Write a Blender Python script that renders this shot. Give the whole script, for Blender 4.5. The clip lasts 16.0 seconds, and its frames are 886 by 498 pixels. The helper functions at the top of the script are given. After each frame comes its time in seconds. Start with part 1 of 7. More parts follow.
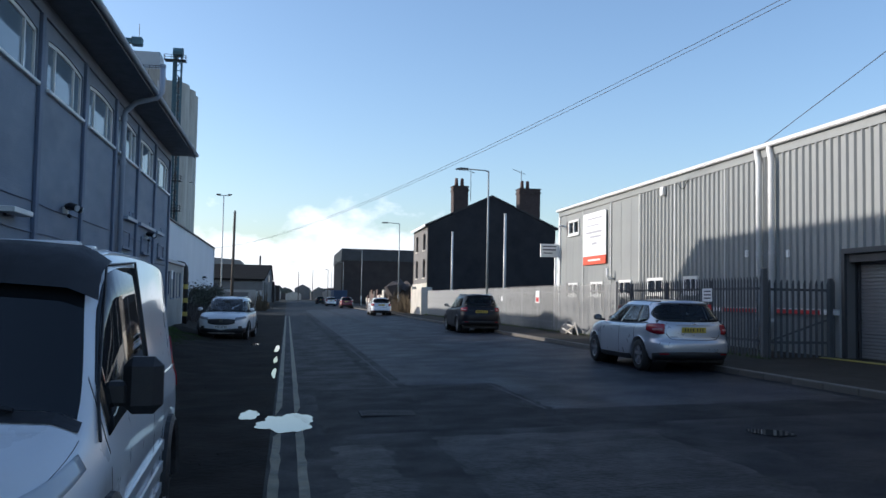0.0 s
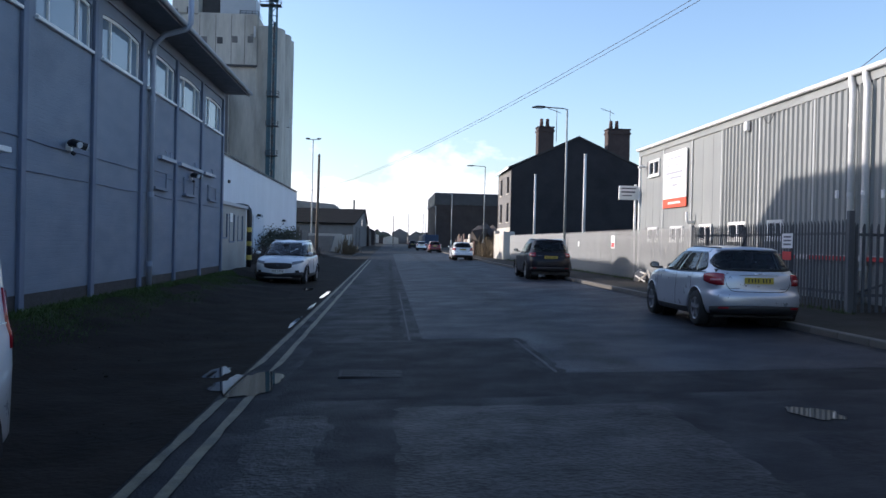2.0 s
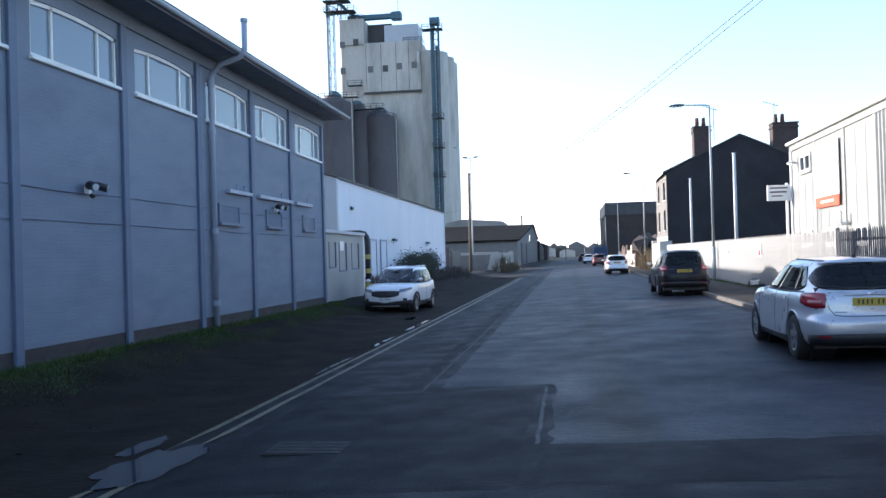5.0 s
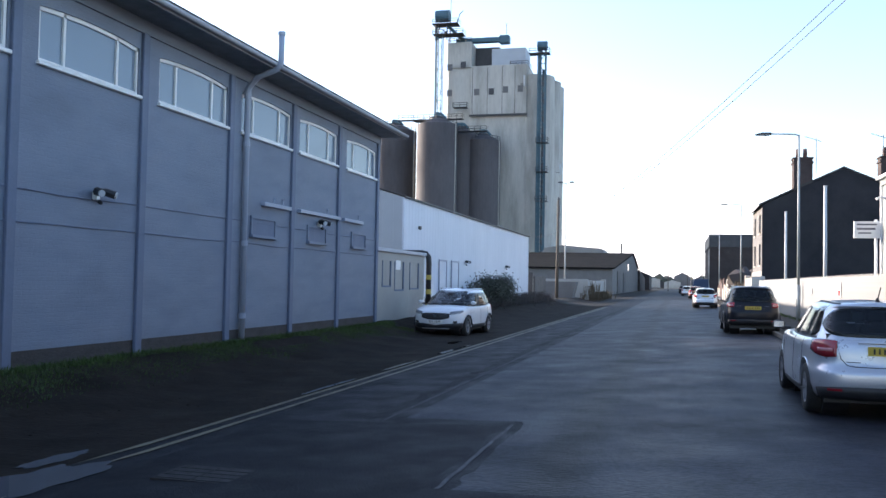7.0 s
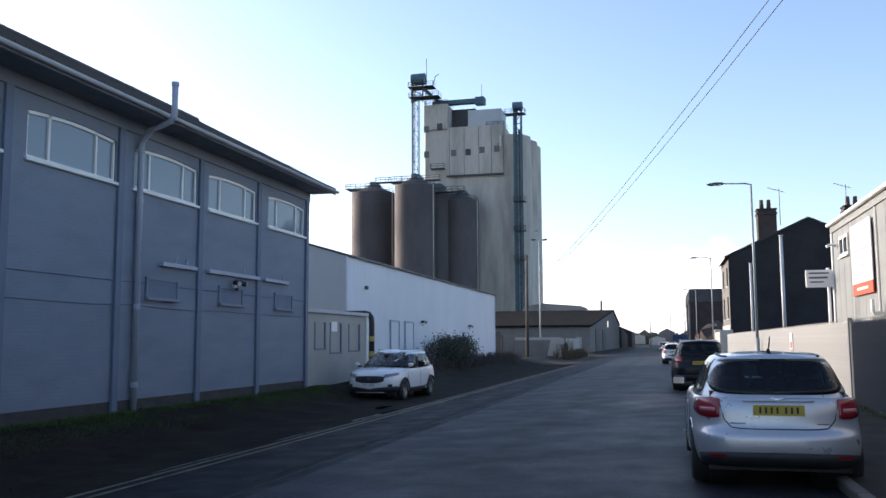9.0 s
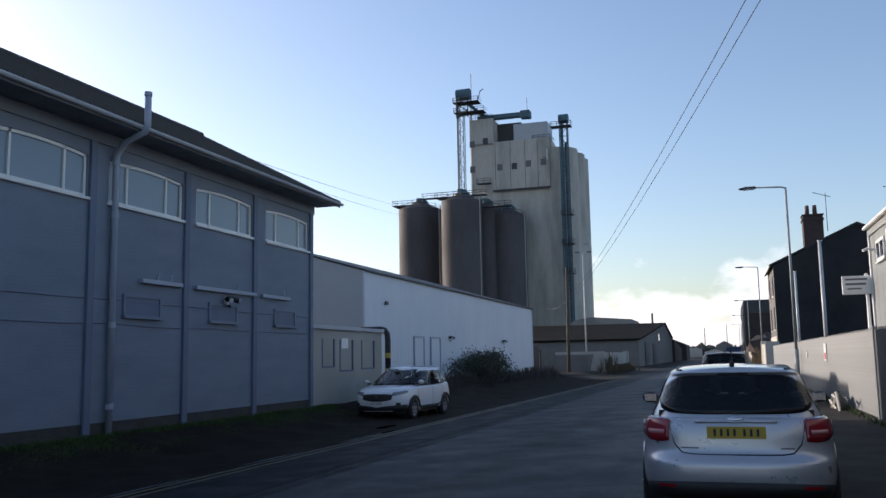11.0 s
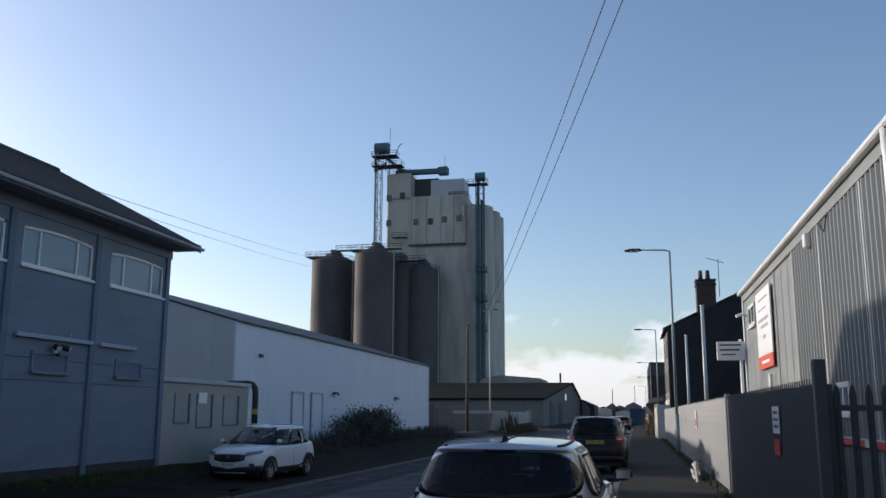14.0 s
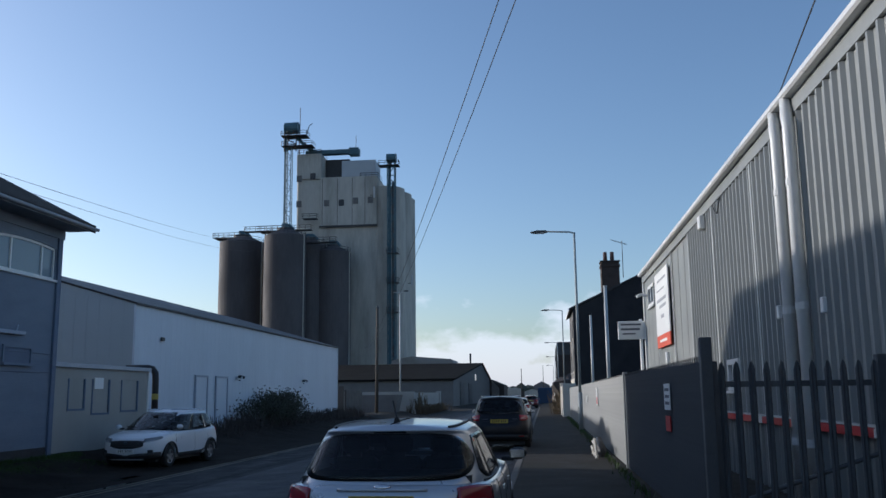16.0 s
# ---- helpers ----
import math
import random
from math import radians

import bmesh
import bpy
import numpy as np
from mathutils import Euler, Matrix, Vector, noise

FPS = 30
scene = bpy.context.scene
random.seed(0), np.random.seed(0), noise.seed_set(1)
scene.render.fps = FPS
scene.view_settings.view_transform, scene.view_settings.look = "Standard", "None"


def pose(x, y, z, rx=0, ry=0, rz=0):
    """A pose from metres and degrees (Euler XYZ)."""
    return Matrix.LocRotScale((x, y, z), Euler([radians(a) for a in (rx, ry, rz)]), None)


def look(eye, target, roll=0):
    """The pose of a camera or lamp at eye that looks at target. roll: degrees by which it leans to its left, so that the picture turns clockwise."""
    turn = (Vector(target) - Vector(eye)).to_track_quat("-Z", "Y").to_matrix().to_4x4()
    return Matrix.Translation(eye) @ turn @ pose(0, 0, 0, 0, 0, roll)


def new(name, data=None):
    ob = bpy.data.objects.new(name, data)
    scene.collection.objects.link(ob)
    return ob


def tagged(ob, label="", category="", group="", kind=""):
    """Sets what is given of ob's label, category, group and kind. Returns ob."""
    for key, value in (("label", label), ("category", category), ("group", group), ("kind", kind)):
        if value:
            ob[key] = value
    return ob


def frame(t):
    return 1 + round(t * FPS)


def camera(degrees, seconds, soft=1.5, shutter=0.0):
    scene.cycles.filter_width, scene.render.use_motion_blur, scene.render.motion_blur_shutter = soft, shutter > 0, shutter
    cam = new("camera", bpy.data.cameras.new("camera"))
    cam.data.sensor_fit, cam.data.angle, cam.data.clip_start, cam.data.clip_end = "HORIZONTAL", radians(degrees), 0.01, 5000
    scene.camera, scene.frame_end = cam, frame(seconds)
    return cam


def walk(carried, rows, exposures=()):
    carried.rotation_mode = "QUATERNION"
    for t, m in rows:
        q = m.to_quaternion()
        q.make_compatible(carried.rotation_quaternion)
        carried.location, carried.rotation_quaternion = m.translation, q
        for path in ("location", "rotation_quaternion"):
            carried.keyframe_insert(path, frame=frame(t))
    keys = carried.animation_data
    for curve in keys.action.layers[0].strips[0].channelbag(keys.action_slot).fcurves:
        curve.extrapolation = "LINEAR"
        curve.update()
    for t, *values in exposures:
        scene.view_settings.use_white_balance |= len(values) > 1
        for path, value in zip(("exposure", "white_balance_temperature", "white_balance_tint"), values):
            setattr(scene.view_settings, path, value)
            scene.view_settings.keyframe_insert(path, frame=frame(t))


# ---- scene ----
cam = camera(53.7, 16.0)
EXPOSURES = [(0, 0.62, 5900, 13), (1.5, 0.64, 5950, 14), (2.0, 0.86, 5950, 17), (2.5, 1.5, 5850, 18), (3, 1.94, 5850, 17), (3.5, 2.03, 5950, 15), (5, 1.74, 6050, 16), (7.5, 1.76, 6450, 18), (8.2, 1.6, 6500, 18), (9, 1.12, 6450, 18), (12.5, 0.4, 6350, 17), (14, 0.2, 6150, 15), (16, 0.02, 5650, 12)]
PATH = [
    (0, (0.137, 1.45, 1.634), (0.484, 3.416, 1.749), 1.0),
    (0.5, (0.498, 1.803, 1.643), (0.857, 3.767, 1.767), 2.8),
    (1, (0.93, 2.151, 1.586), (1.17, 4.134, 1.69), 4.1),
    (1.5, (1.324, 2.598, 1.645), (1.48, 4.592, 1.657), 1.8),
    (2, (1.71, 3.025, 1.66), (1.836, 5.021, 1.644), 1.3),
    (2.5, (2.129, 3.364, 1.619), (2.314, 5.354, 1.557), 4.1),
    (3, (2.505, 3.781, 1.643), (2.54, 5.779, 1.559), 3.6),
    (3.5, (2.94, 4.243, 1.714), (2.868, 6.24, 1.64), 0.6),
    (4, (3.358, 4.609, 1.804), (3.237, 6.606, 1.805), 1.7),
    (4.5, (3.72, 4.984, 1.821), (3.485, 6.97, 1.85), 1.2),
    (5, (4.133, 5.273, 1.883), (3.848, 7.253, 1.902), -1.7),
    (7.5, (6.132, 6.713, 1.865), (5.573, 8.631, 1.952), 1.0),
    (8, (6.535, 7.198, 1.859), (6.019, 9.127, 1.976), -1.8),
    (8.5, (6.874, 7.579, 1.876), (6.369, 9.508, 2.036), 0.3),
    (9, (7.102, 7.966, 1.846), (6.616, 9.895, 2.058), -0.3),
    (9.5, (7.343, 8.337, 1.884), (6.812, 10.251, 2.114), 0.0),
    (12, (8.73, 10.217, 1.789), (8.1, 12.095, 2.066), -0.8),
    (12.5, (8.927, 10.604, 1.893), (8.28, 12.471, 2.2), 0.7),
    (13, (9.075, 10.743, 1.896), (8.403, 12.6, 2.212), -0.1),
    (13.5, (9.288, 10.835, 1.904), (8.749, 12.728, 2.259), 1.5),
    (14, (9.41, 10.917, 1.934), (8.992, 12.838, 2.305), 0.2),
    (14.5, (9.387, 11.026, 1.923), (9.06, 12.969, 2.268), -0.3),
    (15, (9.402, 11.145, 1.911), (9.124, 13.093, 2.266), -1.9),
    (15.5, (9.484, 11.099, 1.91), (9.234, 13.052, 2.265), -1.1),
    (16, (9.564, 11.065, 1.936), (9.343, 13.026, 2.265), -0.7),
]
walk(cam, [(t, look(eye, target, roll)) for t, eye, target, roll in PATH], EXPOSURES)

# ---- world ----
# sky, low winter sun, horizon clouds
SUN_TO = Vector((-1.0, 0.327, 0.277)).normalized()
w = bpy.data.worlds.new("sky")
scene.world = w
w.use_nodes = True
nt = w.node_tree
sk = nt.nodes.new("ShaderNodeTexSky")
sk.sky_type = 'NISHITA'
sk.sun_disc = False
sk.sun_elevation = radians(14.7)
sk.sun_rotation = radians(-71.9)
sk.air_density = 1.0
sk.dust_density = 1.2
sk.ozone_density = 2.0
tc = nt.nodes.new("ShaderNodeTexCoord")
sep = nt.nodes.new("ShaderNodeSeparateXYZ")
nt.links.new(tc.outputs["Generated"], sep.inputs[0])
mp = nt.nodes.new("ShaderNodeMapping")
mp.inputs["Scale"].default_value = (5.0, 5.0, 9.0)
nt.links.new(tc.outputs["Generated"], mp.inputs[0])
cn = nt.nodes.new("ShaderNodeTexNoise")
cn.inputs["Scale"].default_value = 2.5
cn.inputs["Detail"].default_value = 7.0
cn.inputs["Roughness"].default_value = 0.55
nt.links.new(mp.outputs[0], cn.inputs["Vector"])
band = nt.nodes.new("ShaderNodeMapRange")
band.inputs["From Min"].default_value = 0.02
band.inputs["From Max"].default_value = 0.17
band.inputs["To Min"].default_value = 0.3
band.inputs["To Max"].default_value = -0.25
nt.links.new(sep.outputs["Z"], band.inputs["Value"])
add = nt.nodes.new("ShaderNodeMath")
add.operation = 'ADD'
nt.links.new(cn.outputs["Fac"], add.inputs[0])
nt.links.new(band.outputs[0], add.inputs[1])
cr = nt.nodes.new("ShaderNodeMapRange")
cr.inputs["From Min"].default_value = 0.56
cr.inputs["From Max"].default_value = 0.72
nt.links.new(add.outputs[0], cr.inputs["Value"])
mix = nt.nodes.new("ShaderNodeMix")
mix.data_type = 'RGBA'
mix.inputs["B"].default_value = (6.6, 6.55, 6.7, 1)
mulc = nt.nodes.new("ShaderNodeMath")
mulc.operation = 'MULTIPLY'
mulc.inputs[1].default_value = 0.58
nt.links.new(cr.outputs[0], mulc.inputs[0])
nt.links.new(mulc.outputs[0], mix.inputs["Factor"])
nt.links.new(sk.outputs[0], mix.inputs["A"])
nt.links.new(mix.outputs["Result"], nt.nodes["Background"].inputs[0])
nt.nodes["Background"].inputs[1].default_value = 0.15
sun = new("sun", bpy.data.lights.new("sun", 'SUN'))
sun.data.energy = 3.2
sun.data.angle = radians(0.5)
sun.data.color = (1.0, 0.9, 0.76)
sun.matrix_world = look(SUN_TO * 50, (0, 0, 0))


# ---- materials ----
def mat(name, col, rough=0.6, metal=0.0, var=0.2, scale=1.5, bump=0.15, bscale=40, dirt=None, dirt_amt=0.5, stretch=(1, 1, 1), spec=0.5, coat=0.0, rvar=0.1, dirt_scale=0.6, sharp=0.2, track=None, courses=False):
    m = bpy.data.materials.new(name)
    m.use_nodes = True
    t = m.node_tree
    b = t.nodes["Principled BSDF"]
    b.inputs["Metallic"].default_value = metal
    b.inputs["Specular IOR Level"].default_value = spec
    b.inputs["Coat Weight"].default_value = coat
    b.inputs["Coat Roughness"].default_value = 0.06
    c = t.nodes.new("ShaderNodeTexCoord")
    mp = t.nodes.new("ShaderNodeMapping")
    mp.inputs["Scale"].default_value = stretch
    t.links.new(c.outputs["Object"], mp.inputs[0])

    def noise_node(s, d=5):
        n = t.nodes.new("ShaderNodeTexNoise")
        n.inputs["Scale"].default_value = s
        n.inputs["Detail"].default_value = d
        n.inputs["Roughness"].default_value = 0.6
        t.links.new(mp.outputs[0], n.inputs["Vector"])
        return n.outputs["Fac"]

    def mixed(fac, a, bb, lo=0.3, hi=0.7):
        r = t.nodes.new("ShaderNodeMapRange")
        r.inputs["From Min"].default_value = lo
        r.inputs["From Max"].default_value = hi
        t.links.new(fac, r.inputs["Value"])
        x = t.nodes.new("ShaderNodeMix")
        x.data_type = 'RGBA'
        t.links.new(r.outputs[0], x.inputs["Factor"])
        for k, v in (("A", a), ("B", bb)):
            if isinstance(v, tuple):
                x.inputs[k].default_value = (*v, 1)
            else:
                t.links.new(v, x.inputs[k])
        return x.outputs["Result"]
    lo = tuple(max(0, v * (1 - var)) for v in col)
    hi = tuple(min(1, v * (1 + var)) for v in col)
    out = mixed(noise_node(scale), lo, hi)
    fine = noise_node(bscale, 3)
    lo2 = mixed(fine, tuple(max(0, v * (1 - var * 0.8)) for v in col), tuple(min(1, v * (1 + var * 0.8)) for v in col), 0.5 - sharp, 0.5 + sharp)
    mx = t.nodes.new("ShaderNodeMix")
    mx.data_type = 'RGBA'
    mx.inputs["Factor"].default_value = 0.45
    t.links.new(out, mx.inputs["A"])
    t.links.new(lo2, mx.inputs["B"])
    out = mx.outputs["Result"]
    if dirt:
        f = noise_node(dirt_scale, 8)
        r = t.nodes.new("ShaderNodeMapRange")
        r.inputs["From Min"].default_value = 0.45
        r.inputs["From Max"].default_value = 0.75
        r.inputs["To Max"].default_value = dirt_amt
        t.links.new(f, r.inputs["Value"])
        x = t.nodes.new("ShaderNodeMix")
        x.data_type = 'RGBA'
        t.links.new(r.outputs[0], x.inputs["Factor"])
        t.links.new(out, x.inputs["A"])
        x.inputs["B"].default_value = (*dirt, 1)
        out = x.outputs["Result"]
    if track:
        # dark worn wheel track with wandering soft edges along y
        tx, half, tcol = track
        sp = t.nodes.new("ShaderNodeSeparateXYZ")
        t.links.new(c.outputs["Object"], sp.inputs[0])
        wob = noise_node(0.35, 6)
        am = t.nodes.new("ShaderNodeMath")
        am.operation = 'MULTIPLY_ADD'
        am.inputs[1].default_value = 0.5
        t.links.new(wob, am.inputs[0])
        t.links.new(sp.outputs["X"], am.inputs[2])
        df = t.nodes.new("ShaderNodeMath")
        df.operation = 'SUBTRACT'
        df.inputs[1].default_value = tx + 0.25
        t.links.new(am.outputs[0], df.inputs[0])
        ab = t.nodes.new("ShaderNodeMath")
        ab.operation = 'ABSOLUTE'
        t.links.new(df.outputs[0], ab.inputs[0])
        rg_ = t.nodes.new("ShaderNodeMapRange")
        rg_.interpolation_type = 'SMOOTHSTEP'
        rg_.inputs["From Min"].default_value = half * 1.5
        rg_.inputs["From Max"].default_value = half * 0.2
        rg_.inputs["To Max"].default_value = 0.9
        t.links.new(ab.outputs[0], rg_.inputs["Value"])
        x = t.nodes.new("ShaderNodeMix")
        x.data_type = 'RGBA'
        t.links.new(rg_.outputs[0], x.inputs["Factor"])
        t.links.new(out, x.inputs["A"])
        x.inputs["B"].default_value = (*tcol, 1)
        out = x.outputs["Result"]
    t.links.new(out, b.inputs["Base Color"])
    rr = t.nodes.new("ShaderNodeMapRange")
    rr.inputs["From Min"].default_value = 0.3
    rr.inputs["From Max"].default_value = 0.7
    rr.inputs["To Min"].default_value = max(0.02, rough - rvar)
    rr.inputs["To Max"].default_value = min(1, rough + rvar)
    t.links.new(noise_node(scale * 1.7), rr.inputs["Value"])
    t.links.new(rr.outputs[0], b.inputs["Roughness"])
    if bump:
        bp = t.nodes.new("ShaderNodeBump")
        bp.inputs["Strength"].default_value = bump
        bp.inputs["Distance"].default_value = 0.02
        t.links.new(fine, bp.inputs["Height"])
        t.links.new(bp.outputs[0], b.inputs["Normal"])
        if courses:
            # brick courses under thick paint, on a wall that runs along y
            sp = t.nodes.new("ShaderNodeSeparateXYZ")
            t.links.new(c.outputs["Object"], sp.inputs[0])
            cb = t.nodes.new("ShaderNodeCombineXYZ")
            t.links.new(sp.outputs["Y"], cb.inputs["X"])
            t.links.new(sp.outputs["Z"], cb.inputs["Y"])
            bk = t.nodes.new("ShaderNodeTexBrick")
            bk.inputs["Scale"].default_value = 1.0
            bk.inputs["Brick Width"].default_value = 0.225
            bk.inputs["Row Height"].default_value = 0.075
            bk.inputs["Mortar Size"].default_value = 0.006
            bk.inputs["Mortar Smooth"].default_value = 0.6
            t.links.new(cb.outputs[0], bk.inputs["Vector"])
            b2 = t.nodes.new("ShaderNodeBump")
            b2.invert = True
            b2.inputs["Strength"].default_value = 0.35
            b2.inputs["Distance"].default_value = 0.006
            t.links.new(bk.outputs["Fac"], b2.inputs["Height"])
            t.links.new(bp.outputs[0], b2.inputs["Normal"])
            t.links.new(b2.outputs[0], b.inputs["Normal"])
    return m


def plain(name, col, rough=0.4, metal=0.0, spec=0.5, coat=0.0):
    return mat(name, col, rough, metal, var=0.06, scale=4, bump=0.0, rvar=0.04, spec=spec, coat=coat)


def glass_mat(name, tint=(0.02, 0.025, 0.03), rough=0.03, spec=0.8):
    m = bpy.data.materials.new(name)
    m.use_nodes = True
    b = m.node_tree.nodes["Principled BSDF"]
    b.inputs["Base Color"].default_value = (*tint, 1)
    b.inputs["Roughness"].default_value = rough
    b.inputs["Specular IOR Level"].default_value = spec
    b.inputs["IOR"].default_value = 1.52
    return m


TRACK = (4.62, 0.36, (0.005, 0.005, 0.006))
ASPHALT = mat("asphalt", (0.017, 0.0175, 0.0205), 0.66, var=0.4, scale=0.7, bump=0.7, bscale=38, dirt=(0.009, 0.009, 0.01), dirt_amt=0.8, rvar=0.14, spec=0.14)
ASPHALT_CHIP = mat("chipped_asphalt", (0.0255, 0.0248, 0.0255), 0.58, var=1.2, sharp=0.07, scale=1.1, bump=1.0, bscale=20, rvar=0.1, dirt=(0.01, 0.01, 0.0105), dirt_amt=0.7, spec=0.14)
# worn lane; the blue in its base colour imitates sky sheen on wet tarmac
ASPHALT_LIGHT = mat("worn_sheen_asphalt", (0.0212, 0.0232, 0.031), 0.58, var=1.1, sharp=0.09, scale=0.5, bump=1.0, bscale=20, rvar=0.1, dirt=(0.0115, 0.0122, 0.0155), dirt_amt=0.75, spec=0.18, track=TRACK)
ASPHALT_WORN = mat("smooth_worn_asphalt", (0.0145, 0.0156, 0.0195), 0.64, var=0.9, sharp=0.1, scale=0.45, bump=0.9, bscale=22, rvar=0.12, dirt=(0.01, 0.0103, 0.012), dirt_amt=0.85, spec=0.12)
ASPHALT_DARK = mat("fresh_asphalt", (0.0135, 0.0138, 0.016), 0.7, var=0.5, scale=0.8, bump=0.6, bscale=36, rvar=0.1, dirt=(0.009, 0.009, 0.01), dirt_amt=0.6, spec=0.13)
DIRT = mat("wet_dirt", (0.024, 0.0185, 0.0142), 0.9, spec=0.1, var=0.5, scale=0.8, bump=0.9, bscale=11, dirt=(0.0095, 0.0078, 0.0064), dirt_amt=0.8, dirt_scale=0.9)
PAVE = mat("pavement_tarmac", (0.032, 0.027, 0.021), 0.85, spec=0.2, var=0.3, scale=0.9, bump=0.4, bscale=35, dirt=(0.025, 0.027, 0.017), dirt_amt=0.6)
KERB = mat("kerb_concrete", (0.11, 0.1, 0.085), 0.8, var=0.25, scale=2, bump=0.3, bscale=40, dirt=(0.07, 0.065, 0.055), dirt_amt=0.6)
CRUMBLE = mat("crumbled_asphalt_edge", (0.075, 0.075, 0.078), 0.7, var=0.8, sharp=0.08, scale=2, bump=0.6, bscale=26, dirt=(0.014, 0.014, 0.015), dirt_amt=0.8, dirt_scale=3.0, spec=0.2)
YELLOW = mat("worn_yellow_paint", (0.17, 0.145, 0.085), 0.6, var=0.3, scale=3, bump=0.4, bscale=45, dirt=(0.025, 0.024, 0.02), dirt_amt=0.85, dirt_scale=2.5)
WATER = glass_mat("puddle_water", (0.012, 0.012, 0.012), 0.015)
WALL_BLUE = mat("blue_grey_painted_brick", (0.163, 0.197, 0.255), 0.65, var=0.09, scale=0.6, bump=0.35, bscale=16, stretch=(1, 1, 3), dirt=(0.115, 0.138, 0.182), dirt_amt=0.6, dirt_scale=0.5, courses=True)
PIL_BLUE = mat("dark_blue_grey_paint_and_shade", (0.108, 0.14, 0.205), 0.6, var=0.12, scale=1.0, bump=0.2, bscale=20)
PIPE_BLUE = plain("painted_pipe", (0.3, 0.34, 0.41), 0.45)
PLINTH = mat("damp_brick_plinth", (0.045, 0.04, 0.038), 0.85, var=0.35, scale=2, bump=0.6, bscale=12, stretch=(1, 1, 3))
WHITE_PAINT = mat("white_frame_paint", (0.72, 0.72, 0.7), 0.45, var=0.08, scale=3, bump=0.05)
GLASS = glass_mat("window_glass", (0.16, 0.21, 0.26), 0.04)
BLIND = mat("pale_blind", (0.45, 0.5, 0.55), 0.7, var=0.12, scale=1)
SLATE = mat("dark_roof_tile", (0.04, 0.038, 0.037), 0.75, var=0.4, scale=3, bump=0.6, bscale=9, stretch=(1, 3, 1))
GUTTER = mat("grey_gutter", (0.38, 0.4, 0.43), 0.5, var=0.15, scale=2, bump=0.05)
TIMBER_GREY = mat("weathered_timber", (0.16, 0.17, 0.19), 0.8, var=0.3, scale=3, bump=0.3)
WHITE_CLAD = mat("white_painted_cladding", (0.6, 0.64, 0.7), 0.55, var=0.06, scale=0.4, bump=0.08, bscale=8, dirt=(0.42, 0.46, 0.5), dirt_amt=0.4, dirt_scale=0.3, stretch=(1, 1, 0.4))
# grey sheet; on the warehouse gable it is white cladding with shade painted in
GREY_SHADE_CLAD = mat("grey_and_shaded_cladding", (0.4, 0.43, 0.45), 0.55, var=0.08, scale=0.5, bump=0.08)
BEIGE = mat("stained_cream_render", (0.36, 0.35, 0.32), 0.8, var=0.15, scale=1.2, bump=0.25, dirt=(0.2, 0.2, 0.18), dirt_amt=0.6)
BOARD = mat("painted_board", (0.27, 0.28, 0.28), 0.7, var=0.15, scale=2)
BLACK = plain("black_paint", (0.018, 0.018, 0.02), 0.5)
BLACK_PLASTIC = mat("black_plastic", (0.02, 0.02, 0.022), 0.55, var=0.15, scale=6, bump=0.1, bscale=120)
HAZARD = plain("yellow_paint", (0.4, 0.33, 0.07), 0.5)
CONCRETE = mat("weathered_concrete", (0.46, 0.44, 0.385), 0.85, var=0.2, scale=0.12, bump=0.2, bscale=2, stretch=(1, 1, 0.22), dirt=(0.16, 0.15, 0.13), dirt_amt=0.7, dirt_scale=0.2)
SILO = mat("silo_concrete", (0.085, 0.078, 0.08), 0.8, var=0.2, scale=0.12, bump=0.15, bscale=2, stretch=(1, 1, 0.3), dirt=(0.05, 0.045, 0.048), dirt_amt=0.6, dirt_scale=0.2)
STEEL_BLUE = mat("faded_blue_steel", (0.055, 0.12, 0.15), 0.6, var=0.3, scale=0.5, bump=0.05)
STEEL_DARK = mat("dark_steel", (0.05, 0.05, 0.052), 0.6, var=0.3, scale=0.7, bump=0.05)
# dark mossy sheet, its colour deepened further for the tower's shade
DARK_SHEET = mat("dark_shaded_sheet_roof", (0.013, 0.0125, 0.013), 0.95, var=0.35, scale=0.3, bump=0.1, dirt=(0.022, 0.024, 0.016), dirt_amt=0.6, dirt_scale=0.2, spec=0.04)
RUST = mat("rusty_sheet", (0.07, 0.056, 0.05), 0.8, var=0.35, scale=0.4, bump=0.1, dirt=(0.06, 0.05, 0.045), dirt_amt=0.6)
ROOF_SHEET = mat("asbestos_roof_sheet", (0.28, 0.26, 0.24), 0.85, var=0.25, scale=0.2, bump=0.1, dirt=(0.1, 0.1, 0.08), dirt_amt=0.7, dirt_scale=0.15)
DARK_BRICK = mat("dark_brick", (0.045, 0.034, 0.03), 0.85, var=0.35, scale=0.5, bump=0.2, bscale=6, dirt=(0.03, 0.026, 0.025), dirt_amt=0.6, dirt_scale=0.3)
# near-black render: the unlit gable's shade is put into its colour
SHADED_RENDER = mat("shaded_gable_render", (0.013, 0.0125, 0.016), 0.8, var=0.3, scale=0.5, bump=0.3, bscale=8, dirt=(0.03, 0.028, 0.028), dirt_amt=0.5, dirt_scale=0.3)
# red brick darkened so the chimneys carry their shade in the colour
RED_BRICK = mat("shaded_red_brick", (0.055, 0.038, 0.034), 0.85, var=0.3, scale=2, bump=0.3, bscale=10)
TERRACOTTA = mat("sooty_terracotta", (0.09, 0.05, 0.04), 0.8)
STONE_GREY = mat("grey_render", (0.15, 0.145, 0.14), 0.85, var=0.2, scale=1, bump=0.2)
WHITEWASH = mat("whitewashed_wall", (0.5, 0.47, 0.41), 0.85, var=0.2, scale=0.8, bump=0.3, dirt=(0.3, 0.27, 0.22), dirt_amt=0.55)
